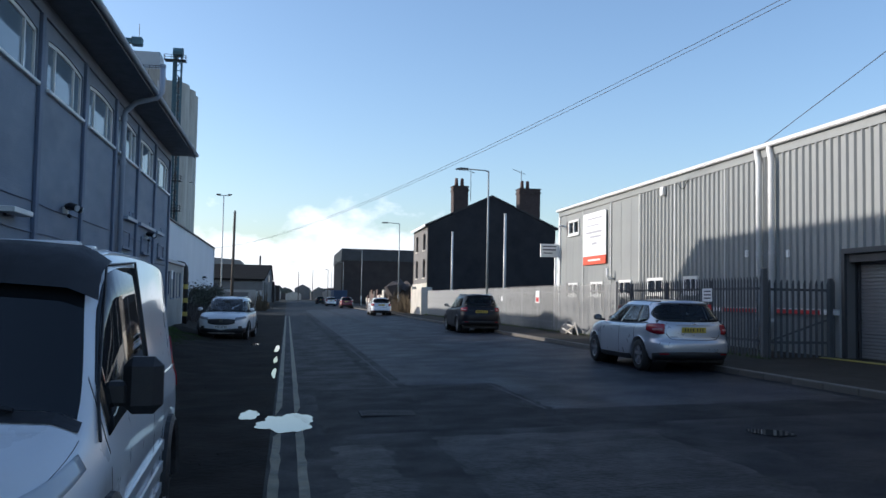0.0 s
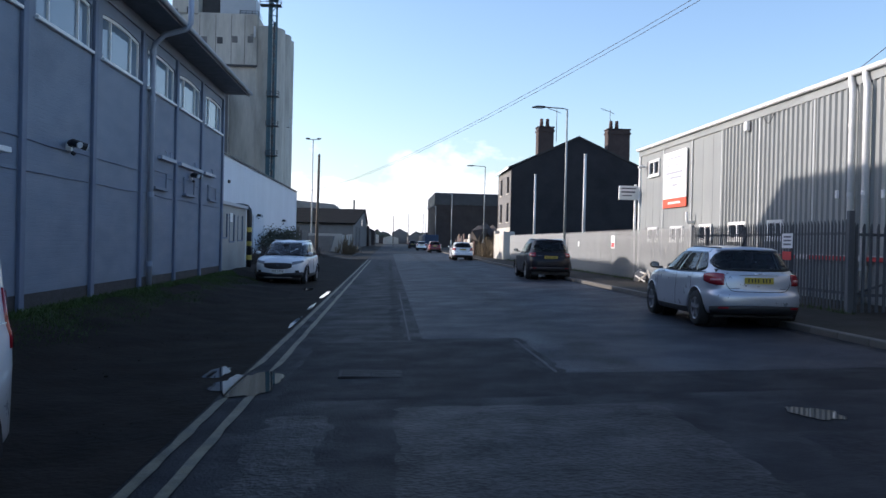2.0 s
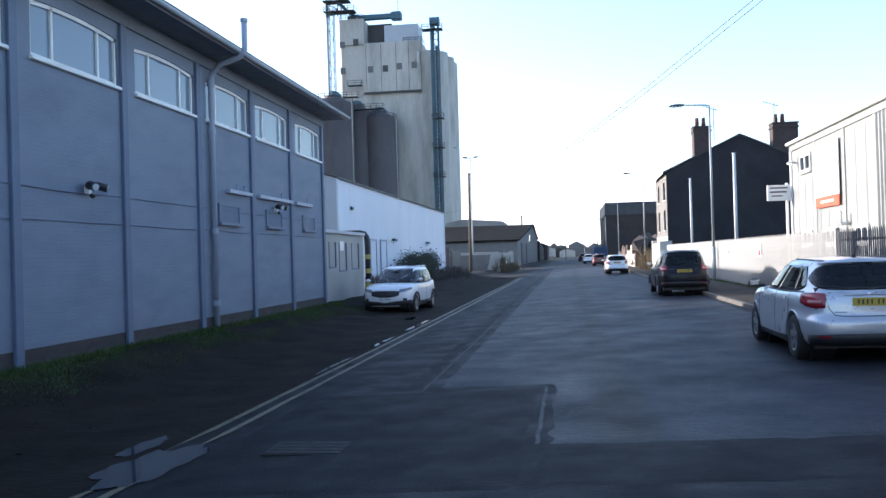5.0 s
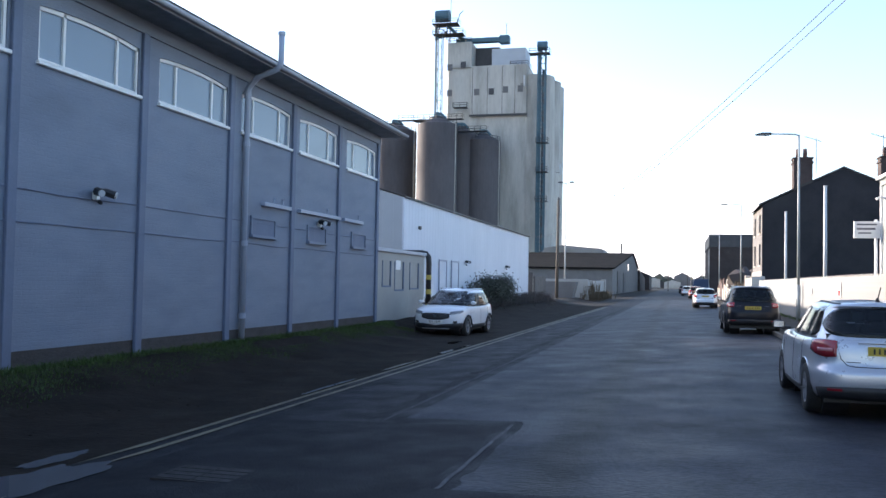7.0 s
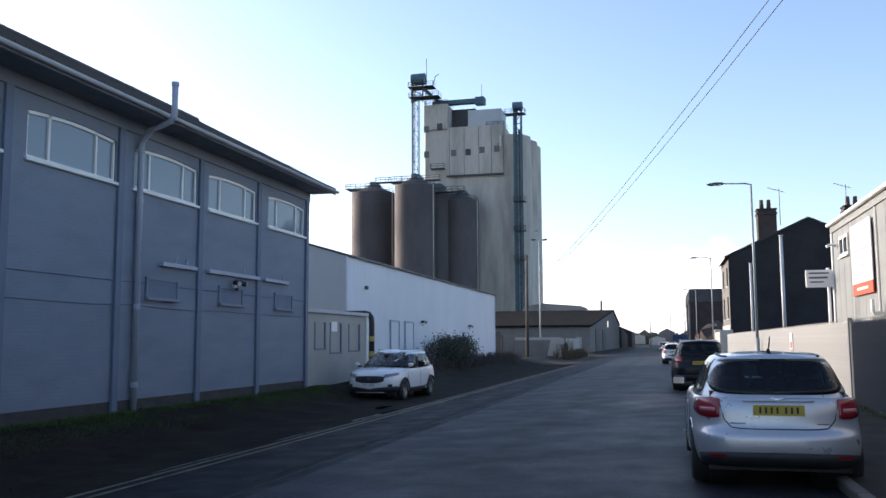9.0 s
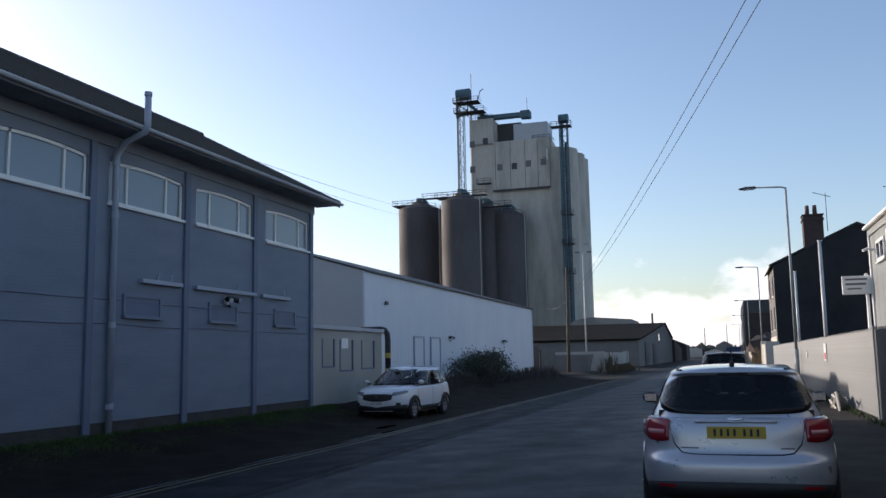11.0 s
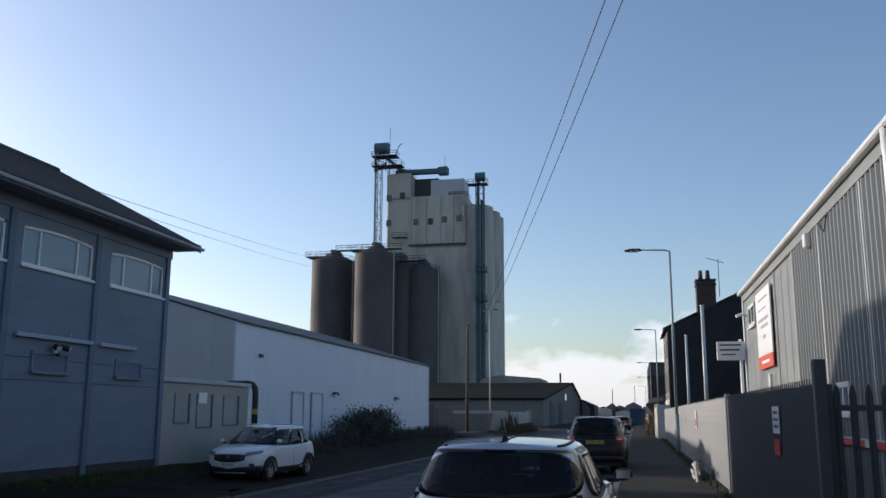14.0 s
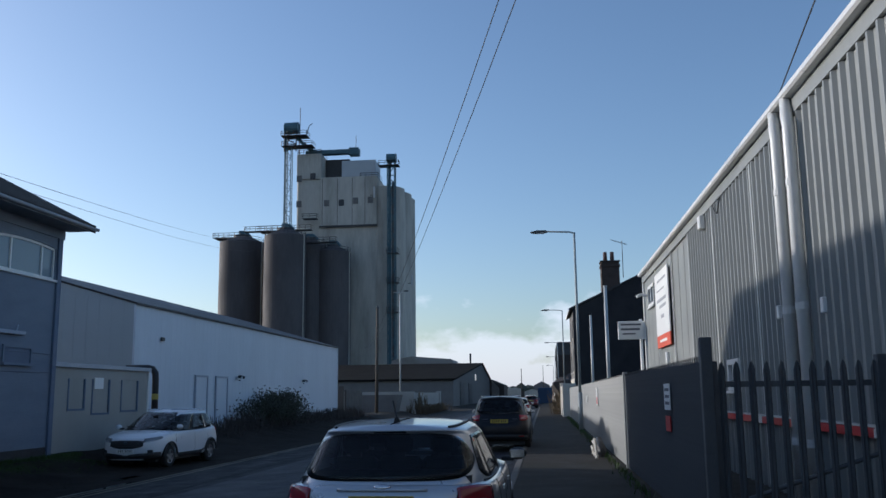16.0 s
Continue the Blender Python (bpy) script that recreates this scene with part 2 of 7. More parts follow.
CLAD = mat("grey_steel_cladding", (0.262, 0.272, 0.262), 0.42, var=0.06, scale=0.5, bump=0.04, bscale=12, dirt=(0.19, 0.2, 0.2), dirt_amt=0.4, stretch=(1, 1, 0.3))
CLAD_TRIM = mat("pale_steel_trim", (0.5, 0.51, 0.5), 0.4, var=0.06, scale=1, bump=0.03)
WHITE_PVC = mat("white_pvc", (0.72, 0.72, 0.7), 0.35, var=0.06, scale=2, bump=0.02, dirt=(0.45, 0.44, 0.4), dirt_amt=0.3)
SHUTTER = mat("grey_roller_shutter", (0.16, 0.165, 0.17), 0.5, var=0.1, scale=2, bump=0.05)
RED_PAINT = plain("red_paint", (0.5, 0.03, 0.03), 0.45)
ORANGE = plain("orange_red_board", (0.62, 0.09, 0.04), 0.5)
SIGN_WHITE = mat("white_sign_board", (0.78, 0.78, 0.76), 0.45, var=0.05, scale=2, bump=0)
INK_PALE = plain("faded_print", (0.36, 0.37, 0.4), 0.6)
INK = plain("grey_print", (0.12, 0.12, 0.14), 0.6)
GATE_GREY = mat("dark_grey_fence_paint_and_shade", (0.085, 0.09, 0.097), 0.55, var=0.2, scale=3, bump=0.05)
GALV = mat("galvanised_steel", (0.28, 0.285, 0.28), 0.5, metal=0.3, var=0.18, scale=3, bump=0.05, dirt=(0.2, 0.2, 0.19), dirt_amt=0.4)
LAMP_GREY = mat("grey_lamp_post", (0.3, 0.33, 0.33), 0.5, var=0.12, scale=2, bump=0.03)
WOOD_POLE = mat("weathered_wood_pole", (0.09, 0.075, 0.06), 0.85, var=0.3, scale=4, bump=0.3, stretch=(1, 1, 0.1))
PAINT_SILVER = mat("silver_car_paint", (0.52, 0.54, 0.575), 0.3, metal=0.5, var=0.04, scale=2, bump=0, coat=0.8, rvar=0.04)
PAINT_WHITE = mat("white_car_paint", (0.7, 0.72, 0.74), 0.3, var=0.03, scale=2, bump=0, coat=0.8, rvar=0.04)
PAINT_DARK = mat("dark_blue_car_paint", (0.008, 0.009, 0.014), 0.35, metal=0.0, var=0.05, scale=2, bump=0, spec=0.25, coat=0.15, rvar=0.05)
PAINT_RED = mat("dark_red_car_paint", (0.16, 0.02, 0.025), 0.3, var=0.05, scale=2, bump=0, coat=0.8)
def clear_glass(name, tint):
    """Thin tinted glass: light passes straight through, gloss by Fresnel."""
    m = bpy.data.materials.new(name)
    m.use_nodes = True
    t = m.node_tree
    t.nodes.remove(t.nodes["Principled BSDF"])
    tr = t.nodes.new("ShaderNodeBsdfTransparent")
    tr.inputs["Color"].default_value = (*tint, 1)
    gl = t.nodes.new("ShaderNodeBsdfGlossy")
    gl.inputs["Roughness"].default_value = 0.03
    fr = t.nodes.new("ShaderNodeFresnel")
    fr.inputs["IOR"].default_value = 1.45
    mx_ = t.nodes.new("ShaderNodeMixShader")
    t.links.new(fr.outputs[0], mx_.inputs[0])
    t.links.new(tr.outputs[0], mx_.inputs[1])
    t.links.new(gl.outputs[0], mx_.inputs[2])
    t.links.new(mx_.outputs[0], t.nodes["Material Output"].inputs[0])
    return m


TINTED = clear_glass("tinted_car_glass", (0.52, 0.56, 0.56))
SEAT = mat("dark_seat_cloth", (0.02, 0.02, 0.022), 0.9, var=0.2, scale=6, bump=0.1, bscale=150)
CAR_GLASS = glass_mat("car_glass", (0.012, 0.014, 0.016), 0.03, 0.45)
IRON = mat("cast_iron", (0.022, 0.02, 0.019), 0.7, var=0.3, scale=8, bump=0.3, spec=0.25)
REED = mat("dry_reed", (0.11, 0.082, 0.048), 0.85, var=0.35, scale=3)
TYRE = mat("tyre_rubber", (0.018, 0.018, 0.018), 0.8, var=0.15, scale=9, bump=0.2)
ALLOY = mat("alloy_wheel", (0.4, 0.4, 0.42), 0.35, metal=0.8, var=0.08, scale=6, bump=0)
LAMP_RED = glass_mat("red_lamp_lens", (0.28, 0.01, 0.018), 0.12)
LAMP_PALE = glass_mat("pink_lamp_lens", (0.5, 0.2, 0.2), 0.1)
LAMP_CLEAR = glass_mat("clear_lamp_lens", (0.5, 0.53, 0.55), 0.08)
LAMP_DARK = glass_mat("smoked_headlamp_lens", (0.2, 0.21, 0.23), 0.08)
# plate yellow dimmed to include the shade on the car's rear
PLATE_YELLOW = plain("shaded_yellow_plate", (0.5, 0.37, 0.05), 0.5)
CHROME = plain("chrome", (0.6, 0.6, 0.62), 0.15, metal=1.0)
LEAF = mat("winter_leaf", (0.035, 0.04, 0.024), 0.7, var=0.4, scale=4, bump=0)
GRASS = mat("verge_grass", (0.04, 0.072, 0.012), 0.75, var=0.45, scale=2, bump=0)
TWIG = mat("bare_twig", (0.06, 0.05, 0.045), 0.85, var=0.3, scale=5)
CONTAINER_BLUE = mat("blue_container", (0.03, 0.06, 0.12), 0.6, var=0.2, scale=0.6, bump=0.05)


# ---- mesh helpers ----
def thing(name, loc, label, category, group="", kind=""):
    e = new(name)
    e.location = loc
    e.empty_display_size = 0.3
    return tagged(e, label, category, group, kind)


def offset_of(ob):
    v = Vector((0, 0, 0))
    while ob:
        v += ob.location
        ob = ob.parent
    return v


def part(name, bm, material, parent=None, label="", smooth=False, world=True):
    """One mesh object; with world the bmesh is in world places and is brought under its parent."""
    if parent and world:
        bmesh.ops.translate(bm, verts=bm.verts, vec=-offset_of(parent))
    me = bpy.data.meshes.new(name)
    bm.to_mesh(me)
    bm.free()
    me.materials.append(material)
    if smooth:
        for p in me.polygons:
            p.use_smooth = True
    ob = new(name, me)
    if parent:
        ob.parent = parent
    if label:
        ob["label"] = label
    return ob


def box(bm, x0, x1, y0, y1, z0, z1, bevel=0.0):
    r = bmesh.ops.create_cube(bm, size=1, matrix=Matrix.Translation(((x0 + x1) / 2, (y0 + y1) / 2, (z0 + z1) / 2)) @ Matrix.Diagonal((abs(x1 - x0), abs(y1 - y0), abs(z1 - z0), 1)))
    if bevel:
        es = list({e for v in r["verts"] for e in v.link_edges})
        bmesh.ops.bevel(bm, geom=es, offset=bevel, segments=1, affect='EDGES')
    return bm


def B(*a, bevel=0.0):
    return box(bmesh.new(), *a, bevel=bevel)


def cyl(bm, p0, p1, r0, r1=None, n=12):
    p0, p1 = Vector(p0), Vector(p1)
    d = p1 - p0
    m = Matrix.Translation((p0 + p1) / 2) @ d.to_track_quat("Z", "Y").to_matrix().to_4x4()
    bmesh.ops.create_cone(bm, cap_ends=True, segments=n, radius1=r0, radius2=r0 if r1 is None else r1, depth=d.length, matrix=m)
    return bm


def C(*a, **k):
    return cyl(bmesh.new(), *a, **k)


def tube(bm, pts, r, n=8):
    pts = [Vector(p) for p in pts]
    rings = []
    q = None
    for i, p in enumerate(pts):
        d = (pts[min(len(pts) - 1, i + 1)] - pts[max(0, i - 1)]).normalized()
        if q is None:
            q = d.to_track_quat("Z", "Y")
        else:
            q = (q @ Vector((0, 0, 1))).rotation_difference(d) @ q
        rings.append([bm.verts.new(p + q @ Vector((r * math.cos(2 * math.pi * k / n), r * math.sin(2 * math.pi * k / n), 0))) for k in range(n)])
    for u, v in zip(rings, rings[1:]):
        for k in range(n):
            bm.faces.new((u[k], u[(k + 1) % n], v[(k + 1) % n], v[k]))
    bm.faces.new(rings[0][::-1])
    bm.faces.new(rings[-1])
    return bm


def poly_prism(bm, pts, axis, a, b):
    """A flat outline of (u, v) points pushed along an axis from a to b."""
    def at(u, v, c):
        return {"x": (c, u, v), "y": (u, c, v), "z": (u, v, c)}[axis]
    lo = [bm.verts.new(at(u, v, a)) for u, v in pts]
    hi = [bm.verts.new(at(u, v, b)) for u, v in pts]
    n = len(pts)
    bm.faces.new(lo[::-1])
    bm.faces.new(hi)
    for i in range(n):
        bm.faces.new((lo[i], lo[(i + 1) % n], hi[(i + 1) % n], hi[i]))
    bmesh.ops.recalc_face_normals(bm, faces=bm.faces)
    return bm


def ribbed(bm, x, depth, y0, y1, z0, z1, pitch, rib, holes=()):
    """Trapezoid cladding across y that faces -x (depth < 0) or +x, with openings (y0, y1, z0, z1) left out."""
    ys, xs = [], []
    y = y0
    while y < y1 - 1e-4:
        for f, d in ((0, 0), (1 - rib - 0.12, 0), (1 - rib, 1), (1 - 0.12, 1)):
            yy = y + f * pitch
            if yy < y1:
                ys.append(yy)
                xs.append(x + depth * d)
        y += pitch
    ys.append(y1)
    xs.append(x)
    zs = sorted({z0, z1, *[h[2] for h in holes if z0 < h[2] < z1], *[h[3] for h in holes if z0 < h[3] < z1]})
    grid = [[bm.verts.new((a, b, c)) for c in zs] for a, b in zip(xs, ys)]
    for i in range(len(ys) - 1):
        ym = (ys[i] + ys[i + 1]) / 2
        for k in range(len(zs) - 1):
            zm = (zs[k] + zs[k + 1]) / 2
            if any(h[0] < ym < h[1] and h[2] < zm < h[3] for h in holes):
                continue
            bm.faces.new((grid[i][k], grid[i + 1][k], grid[i + 1][k + 1], grid[i][k + 1]))
    return bm


# ---- ground ----
PROFILE = [(-2500, 0.4), (-60, 0.42), (-7, 0.42), (-4.6, 0.42), (-4.1, 0.36), (-3.2, 0.12), (-2.4, 0.0), (-1.4, -0.05), (-0.4, -0.02), (0.25, 0.0), (4.5, 0.13), (8.85, 0.26), (9.0, 0.27), (60, 0.3), (2500, 0.3)]


def gz(x):
    for (a, za), (b, zb) in zip(PROFILE, PROFILE[1:]):
        if a <= x <= b:
            return za + (zb - za) * (x - a) / (b - a)
    return 0.3


def sheet(bm, xs, ys, lift, wob=0.0):
    g = [[bm.verts.new((x, y, gz(x) + lift + (wob * min(1, max(0, -0.1 - x)) * noise.noise(Vector((x * 0.9, y * 0.6, 3))) if wob else 0))) for y in ys] for x in xs]
    for i in range(len(xs) - 1):
        for j in range(len(ys) - 1):
            bm.faces.new((g[i][j], g[i + 1][j], g[i + 1][j + 1], g[i][j + 1]))
    return bm


def blob(cx, cy, rx, ry, lift, seed, n=40, rough=0.35):
    """A ragged, nearly level outline lying on the ground."""
    bm = bmesh.new()
    c = bm.verts.new((cx, cy, gz(cx) + lift))
    ring = []
    for k in range(n):
        a = 2 * math.pi * k / n
        r = 1 + rough * noise.noise(Vector((1.5 * math.cos(a) + seed, 1.5 * math.sin(a), seed * 1.7))) + 0.3 * rough * noise.noise(Vector((5 * math.cos(a), 5 * math.sin(a) + seed, 1)))
        x, y = cx + rx * r * math.cos(a), cy + ry * r * math.sin(a)
        ring.append(bm.verts.new((x, y, 0.55 * gz(x) + 0.45 * gz(cx) + lift)))
    for k in range(n):
        bm.faces.new((c, ring[k], ring[(k + 1) % n]))
    return bm


def frange(a, b, s):
    n = max(1, int(round((b - a) / s)))
    return [a + (b - a) * i / n for i in range(n + 1)]


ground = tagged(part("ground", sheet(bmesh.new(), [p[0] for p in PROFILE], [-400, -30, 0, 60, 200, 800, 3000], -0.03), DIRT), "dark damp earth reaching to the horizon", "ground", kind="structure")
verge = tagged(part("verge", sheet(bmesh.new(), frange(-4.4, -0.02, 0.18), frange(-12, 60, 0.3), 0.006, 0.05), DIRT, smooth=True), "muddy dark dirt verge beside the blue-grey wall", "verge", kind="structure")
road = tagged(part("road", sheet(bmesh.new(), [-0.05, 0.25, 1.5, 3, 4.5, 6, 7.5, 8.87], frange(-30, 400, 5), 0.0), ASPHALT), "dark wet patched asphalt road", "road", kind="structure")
yard = tagged(part("yard_entrance", sheet(bmesh.new(), [-6, -4.6, -4.1, -3.2, -2.4, -1.4, -0.06], [79, 96], 0.012), PAVE), "pale concrete yard entrance off the road", "pavement", kind="structure")
far_verge = tagged(part("far_verge", sheet(bmesh.new(), [-6, -4.6, -4.1, -3.2, -2.4, -1.4, -0.06], [96.01, 400], 0.004), PAVE), "worn dusty verge further along the road", "verge", kind="structure")
bmp = bmesh.new()
g2 = [[bmp.verts.new((x, y, z)) for y in (-30, 0, 20, 40, 60, 100, 200, 400)] for x, z in ((9.0, 0.365), (11.2, 0.39), (13.3, 0.41), (16, 0.41))]
for i in range(3):
    for j in range(7):
        bmp.faces.new((g2[i][j], g2[i + 1][j], g2[i + 1][j + 1], g2[i][j + 1]))
pavement = tagged(part("pavement", bmp, PAVE), "narrow worn tarmac pavement with mossy edge", "pavement", kind="structure")


def jag(x0, y0, x1, y1, n, a, seed):
    return [(x0 + (x1 - x0) * i / n + a * noise.noise(Vector((i * 0.9, seed, 0))), y0 + (y1 - y0) * i / n + a * noise.noise(Vector((seed, i * 0.9, 5)))) for i in range(n)]


def patch(name, x0, x1, y0, y1, material, label, lift, rag=0.06, step=0.35, bend=0.0):
    """A ragged-edged repair that follows the road."""
    bm = bmesh.new()
    xs = sorted({*frange(x0, x1, max(0.12, min(step, (x1 - x0) / 2))), *[p[0] for p in PROFILE if x0 < p[0] < x1]})
    ys = frange(y0, y1, step)
    g = []
    for i, x in enumerate(xs):
        row = []
        for k, y in enumerate(ys):
            dx = rag * noise.noise(Vector((y * 1.9, x0 * 3, 1))) + 0.5 * rag * noise.noise(Vector((y * 6, x0, 9))) if i in (0, len(xs) - 1) else 0
            dy = rag * noise.noise(Vector((x * 1.9, y0 * 3, 4))) + 0.5 * rag * noise.noise(Vector((x * 6, y0, 2))) if k in (0, len(ys) - 1) else 0
            xx = x + dx + bend * ((y - y0) / (y1 - y0)) ** 2
            rim = i in (0, len(xs) - 1) or k in (0, len(ys) - 1)
            row.append(bm.verts.new((xx, y + dy, gz(xx) + (-0.004 if rim and len(xs) > 2 else lift))))
        g.append(row)
    for i in range(len(xs) - 1):
        for k in range(len(ys) - 1):
            bm.faces.new((g[i][k], g[i + 1][k], g[i + 1][k + 1], g[i][k + 1]))
    return tagged(part(name, bm, material), label, "road patch", kind="structure")


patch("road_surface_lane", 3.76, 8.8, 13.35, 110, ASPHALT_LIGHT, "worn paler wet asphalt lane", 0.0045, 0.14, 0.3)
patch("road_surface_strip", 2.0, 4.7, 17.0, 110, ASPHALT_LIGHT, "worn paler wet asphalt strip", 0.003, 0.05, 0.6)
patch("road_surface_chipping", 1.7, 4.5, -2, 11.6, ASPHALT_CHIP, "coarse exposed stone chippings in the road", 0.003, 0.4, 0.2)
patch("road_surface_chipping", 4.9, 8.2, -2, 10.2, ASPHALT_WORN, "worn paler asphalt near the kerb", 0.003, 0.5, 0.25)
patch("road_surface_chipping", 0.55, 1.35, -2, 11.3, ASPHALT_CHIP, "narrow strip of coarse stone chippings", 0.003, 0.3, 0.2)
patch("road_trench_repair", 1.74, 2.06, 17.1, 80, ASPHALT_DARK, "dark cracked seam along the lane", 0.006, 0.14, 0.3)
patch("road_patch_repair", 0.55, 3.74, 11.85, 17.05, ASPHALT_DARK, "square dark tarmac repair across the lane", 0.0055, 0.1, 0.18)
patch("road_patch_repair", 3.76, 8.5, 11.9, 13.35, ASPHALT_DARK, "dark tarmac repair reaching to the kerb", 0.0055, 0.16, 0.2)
# pale broken edge of the old surface along the repairs
for x0, x1, y0, y1 in ((2.08, 2.11, 17.1, 30), (3.757, 3.8, 13.5, 17.1)):
    patch("road_patch_edge", x0, x1, y0, y1, CRUMBLE, "pale broken edge of an asphalt repair", 0.008, 0.02, 0.15)

for i, (x, y0, y1) in enumerate(((0.06, -10, 12.3), (0.32, -10, 12.5), (0.06, 13.7, 78), (0.32, 13.5, 78))):
    pts = jag(x - 0.045, y0, x - 0.045, y1, 60, 0.02, 20 + i) + jag(x + 0.045, y1, x + 0.045, y0, 60, 0.02, 30 + i)
    bm = bmesh.new()
    n = 60
    lft, rgt = pts[:n], pts[n:][::-1]
    va = [bm.verts.new((a, b, gz(a) + 0.011)) for a, b in lft]
    vb = [bm.verts.new((a, b, gz(a) + 0.011)) for a, b in rgt]
    for k in range(n - 1):
        bm.faces.new((va[k], vb[k], vb[k + 1], va[k + 1]))
    tagged(part("yellow_line", bm, YELLOW), "faded double yellow line paint on wet asphalt", "road marking", "double yellow lines", "structure")

for i, (cx, cy, rx, ry, lab) in enumerate(((0.17, 13.05, 0.33, 0.85, "still puddle reflecting sky over the yellow lines"), (-0.33, 13.9, 0.15, 0.5, "small puddle at the verge edge"), (5.65, 10.8, 0.2, 0.28, "shallow puddle in a pothole"), (-0.1, 20.5, 0.045, 1.3, "narrow gutter puddle along the yellow line"), (-0.12, 24.6, 0.05, 1.1, "narrow gutter puddle along the yellow line"), (-0.14, 29.5, 0.075, 1.7, "narrow gutter puddle along the yellow line"), (-0.9, 32.5, 0.16, 0.7, "small puddle on the dirt verge"))):
    bm = blob(cx, cy, rx, ry, 0.0135 if cx < 0.2 else 0.0075, i + 1.3, n=72, rough=0.5)
    tagged(part("puddle", bm, WATER), lab, "puddle", "puddles", "structure")

mh = thing("manhole_cover", (1.56, 13.6, gz(1.56)), "square rusty iron manhole cover set in the road", "manhole cover")
part("frame", B(1.16, 1.96, 13.3, 13.9, gz(1.5) - 0.02, gz(1.5) + 0.016, bevel=0.004), IRON, mh)
for i in range(2):
    for j in range(4):
        part("plate", B(1.2 + i * 0.365, 1.2 + i * 0.365 + 0.35, 13.33 + j * 0.138, 13.33 + j * 0.138 + 0.125, gz(1.5), gz(1.5) + 0.022, bevel=0.004), IRON, mh)

# kerb stones
kerb = tagged(new("kerb"), "row of worn concrete kerb stones beside the road", "kerb", kind="structure")
kerb.location = (8.92, 0, 0.26)
kb = B(-0.065, 0.075, 0.004, 0.905, -0.2, 0.115, bevel=0.015)
km = part("kerb_stone", kb, KERB, kerb, world=False)
km.location = (0, -8 * 0.915, 0)
for i in range(-7, 130):
    o = new("kerb_stone", km.data)
    o.parent = kerb
    o.location = (0.006 * noise.noise(Vector((i, 0, 0))), i * 0.915, 0.012 * noise.noise(Vector((0, i, 0))))

# grass and weeds along the wall
random.seed(4)
bm = bmesh.new()
for k in range(42000):
    y = random.uniform(4, 36)
    x = -4.15 + abs(random.gauss(0, 0.5))
    if x > -2.3 or noise.noise(Vector((x * 1.2, y * 0.45, 2))) < -0.25 + 0.4 * (x + 3.3):
        continue
    h = random.uniform(0.02, 0.075) * (1.9 if x < -3.95 else 1)
    a = random.uniform(0, 6.28)
    l = random.uniform(0.2, 0.7) * h
    z = gz(x) - 0.02
    d = 0.009
    p = Vector((x, y, z))
    s = Vector((math.cos(a), math.sin(a), 0))
    t = Vector((-s.y, s.x, 0))
    v = [bm.verts.new(p - t * d), bm.verts.new(p + t * d), bm.verts.new(p + s * l * 0.5 + t * d * 0.7 + Vector((0, 0, h * 0.6))), bm.verts.new(p + s * l + Vector((0, 0, h)))]
    bm.faces.new(v[:3])
    bm.faces.new((v[0], v[2], v[3]))
tagged(part("grass", bm, GRASS), "short wet grass and weeds along the wall foot", "grass", kind="stuff")
bm = bmesh.new()
for k in range(2600):
    y = random.uniform(20, 90)
    x = 11.12 - abs(random.gauss(0, 0.1))
    h = random.uniform(0.03, 0.16)
    a = random.uniform(0, 6.28)
    p = Vector((x, y, 0.37))
    s = Vector((math.cos(a), math.sin(a), 0))
    t = Vector((-s.y, s.x, 0)) * 0.014
    bm.faces.new((bm.verts.new(p - t), bm.verts.new(p + t), bm.verts.new(p + s * h * 0.5 + Vector((0, 0, h)))))
tagged(part("grass", bm, GRASS), "thin weeds growing along the palisade fence foot", "grass", kind="stuff")

# small stones, litter and leaf scraps on the verge and along the gutter
random.seed(31)
for material, n, x0, x1, lab in ((DIRT, 240, -3.6, -0.3, "loose dark stones and clods on the dirt verge"), (PAVE, 260, -2.8, -0.2, "scattered dry leaves and pale gravel on the verge")):
    bm = bmesh.new()
    for k in range(n):
        x, y = random.uniform(x0, x1), 4 + 36 * random.random() ** 1.4
        r = random.uniform(0.005, 0.011) + 0.014 * random.random() ** 4 * (1 if material is DIRT else 0.7)
        q = bmesh.ops.create_icosphere(bm, subdivisions=1, radius=r, matrix=Matrix.Translation((x, y, gz(x) + 0.004)) @ Matrix.Rotation(random.uniform(0, 3), 4, 'Z') @ Matrix.Diagonal((random.uniform(0.8, 1.8), 1, random.uniform(0.4, 0.8), 1)))
    tagged(part("verge_stones", bm, material), lab, "stones", kind="stuff")


# ---- blue-grey workshop ----
WX = -4.25
shop = thing("workshop_building", (-8.2, 15, 0.4), "long blue-grey painted two-storey brick workshop with tiled roof", "building")
WINS = [(y, y + 2.72) for y in (-2.3, 1.1, 4.5, 7.9, 11.25, 14.7, 18.1, 21.5, 24.9, 28.2, 31.72)]
ZB, ZT, RISE = 5.3, 6.2, 0.075


def arch_z(y, a, b):
    u = (y - (a + b) / 2) / ((b - a) / 2)
    return ZT + RISE * (1 - u * u)


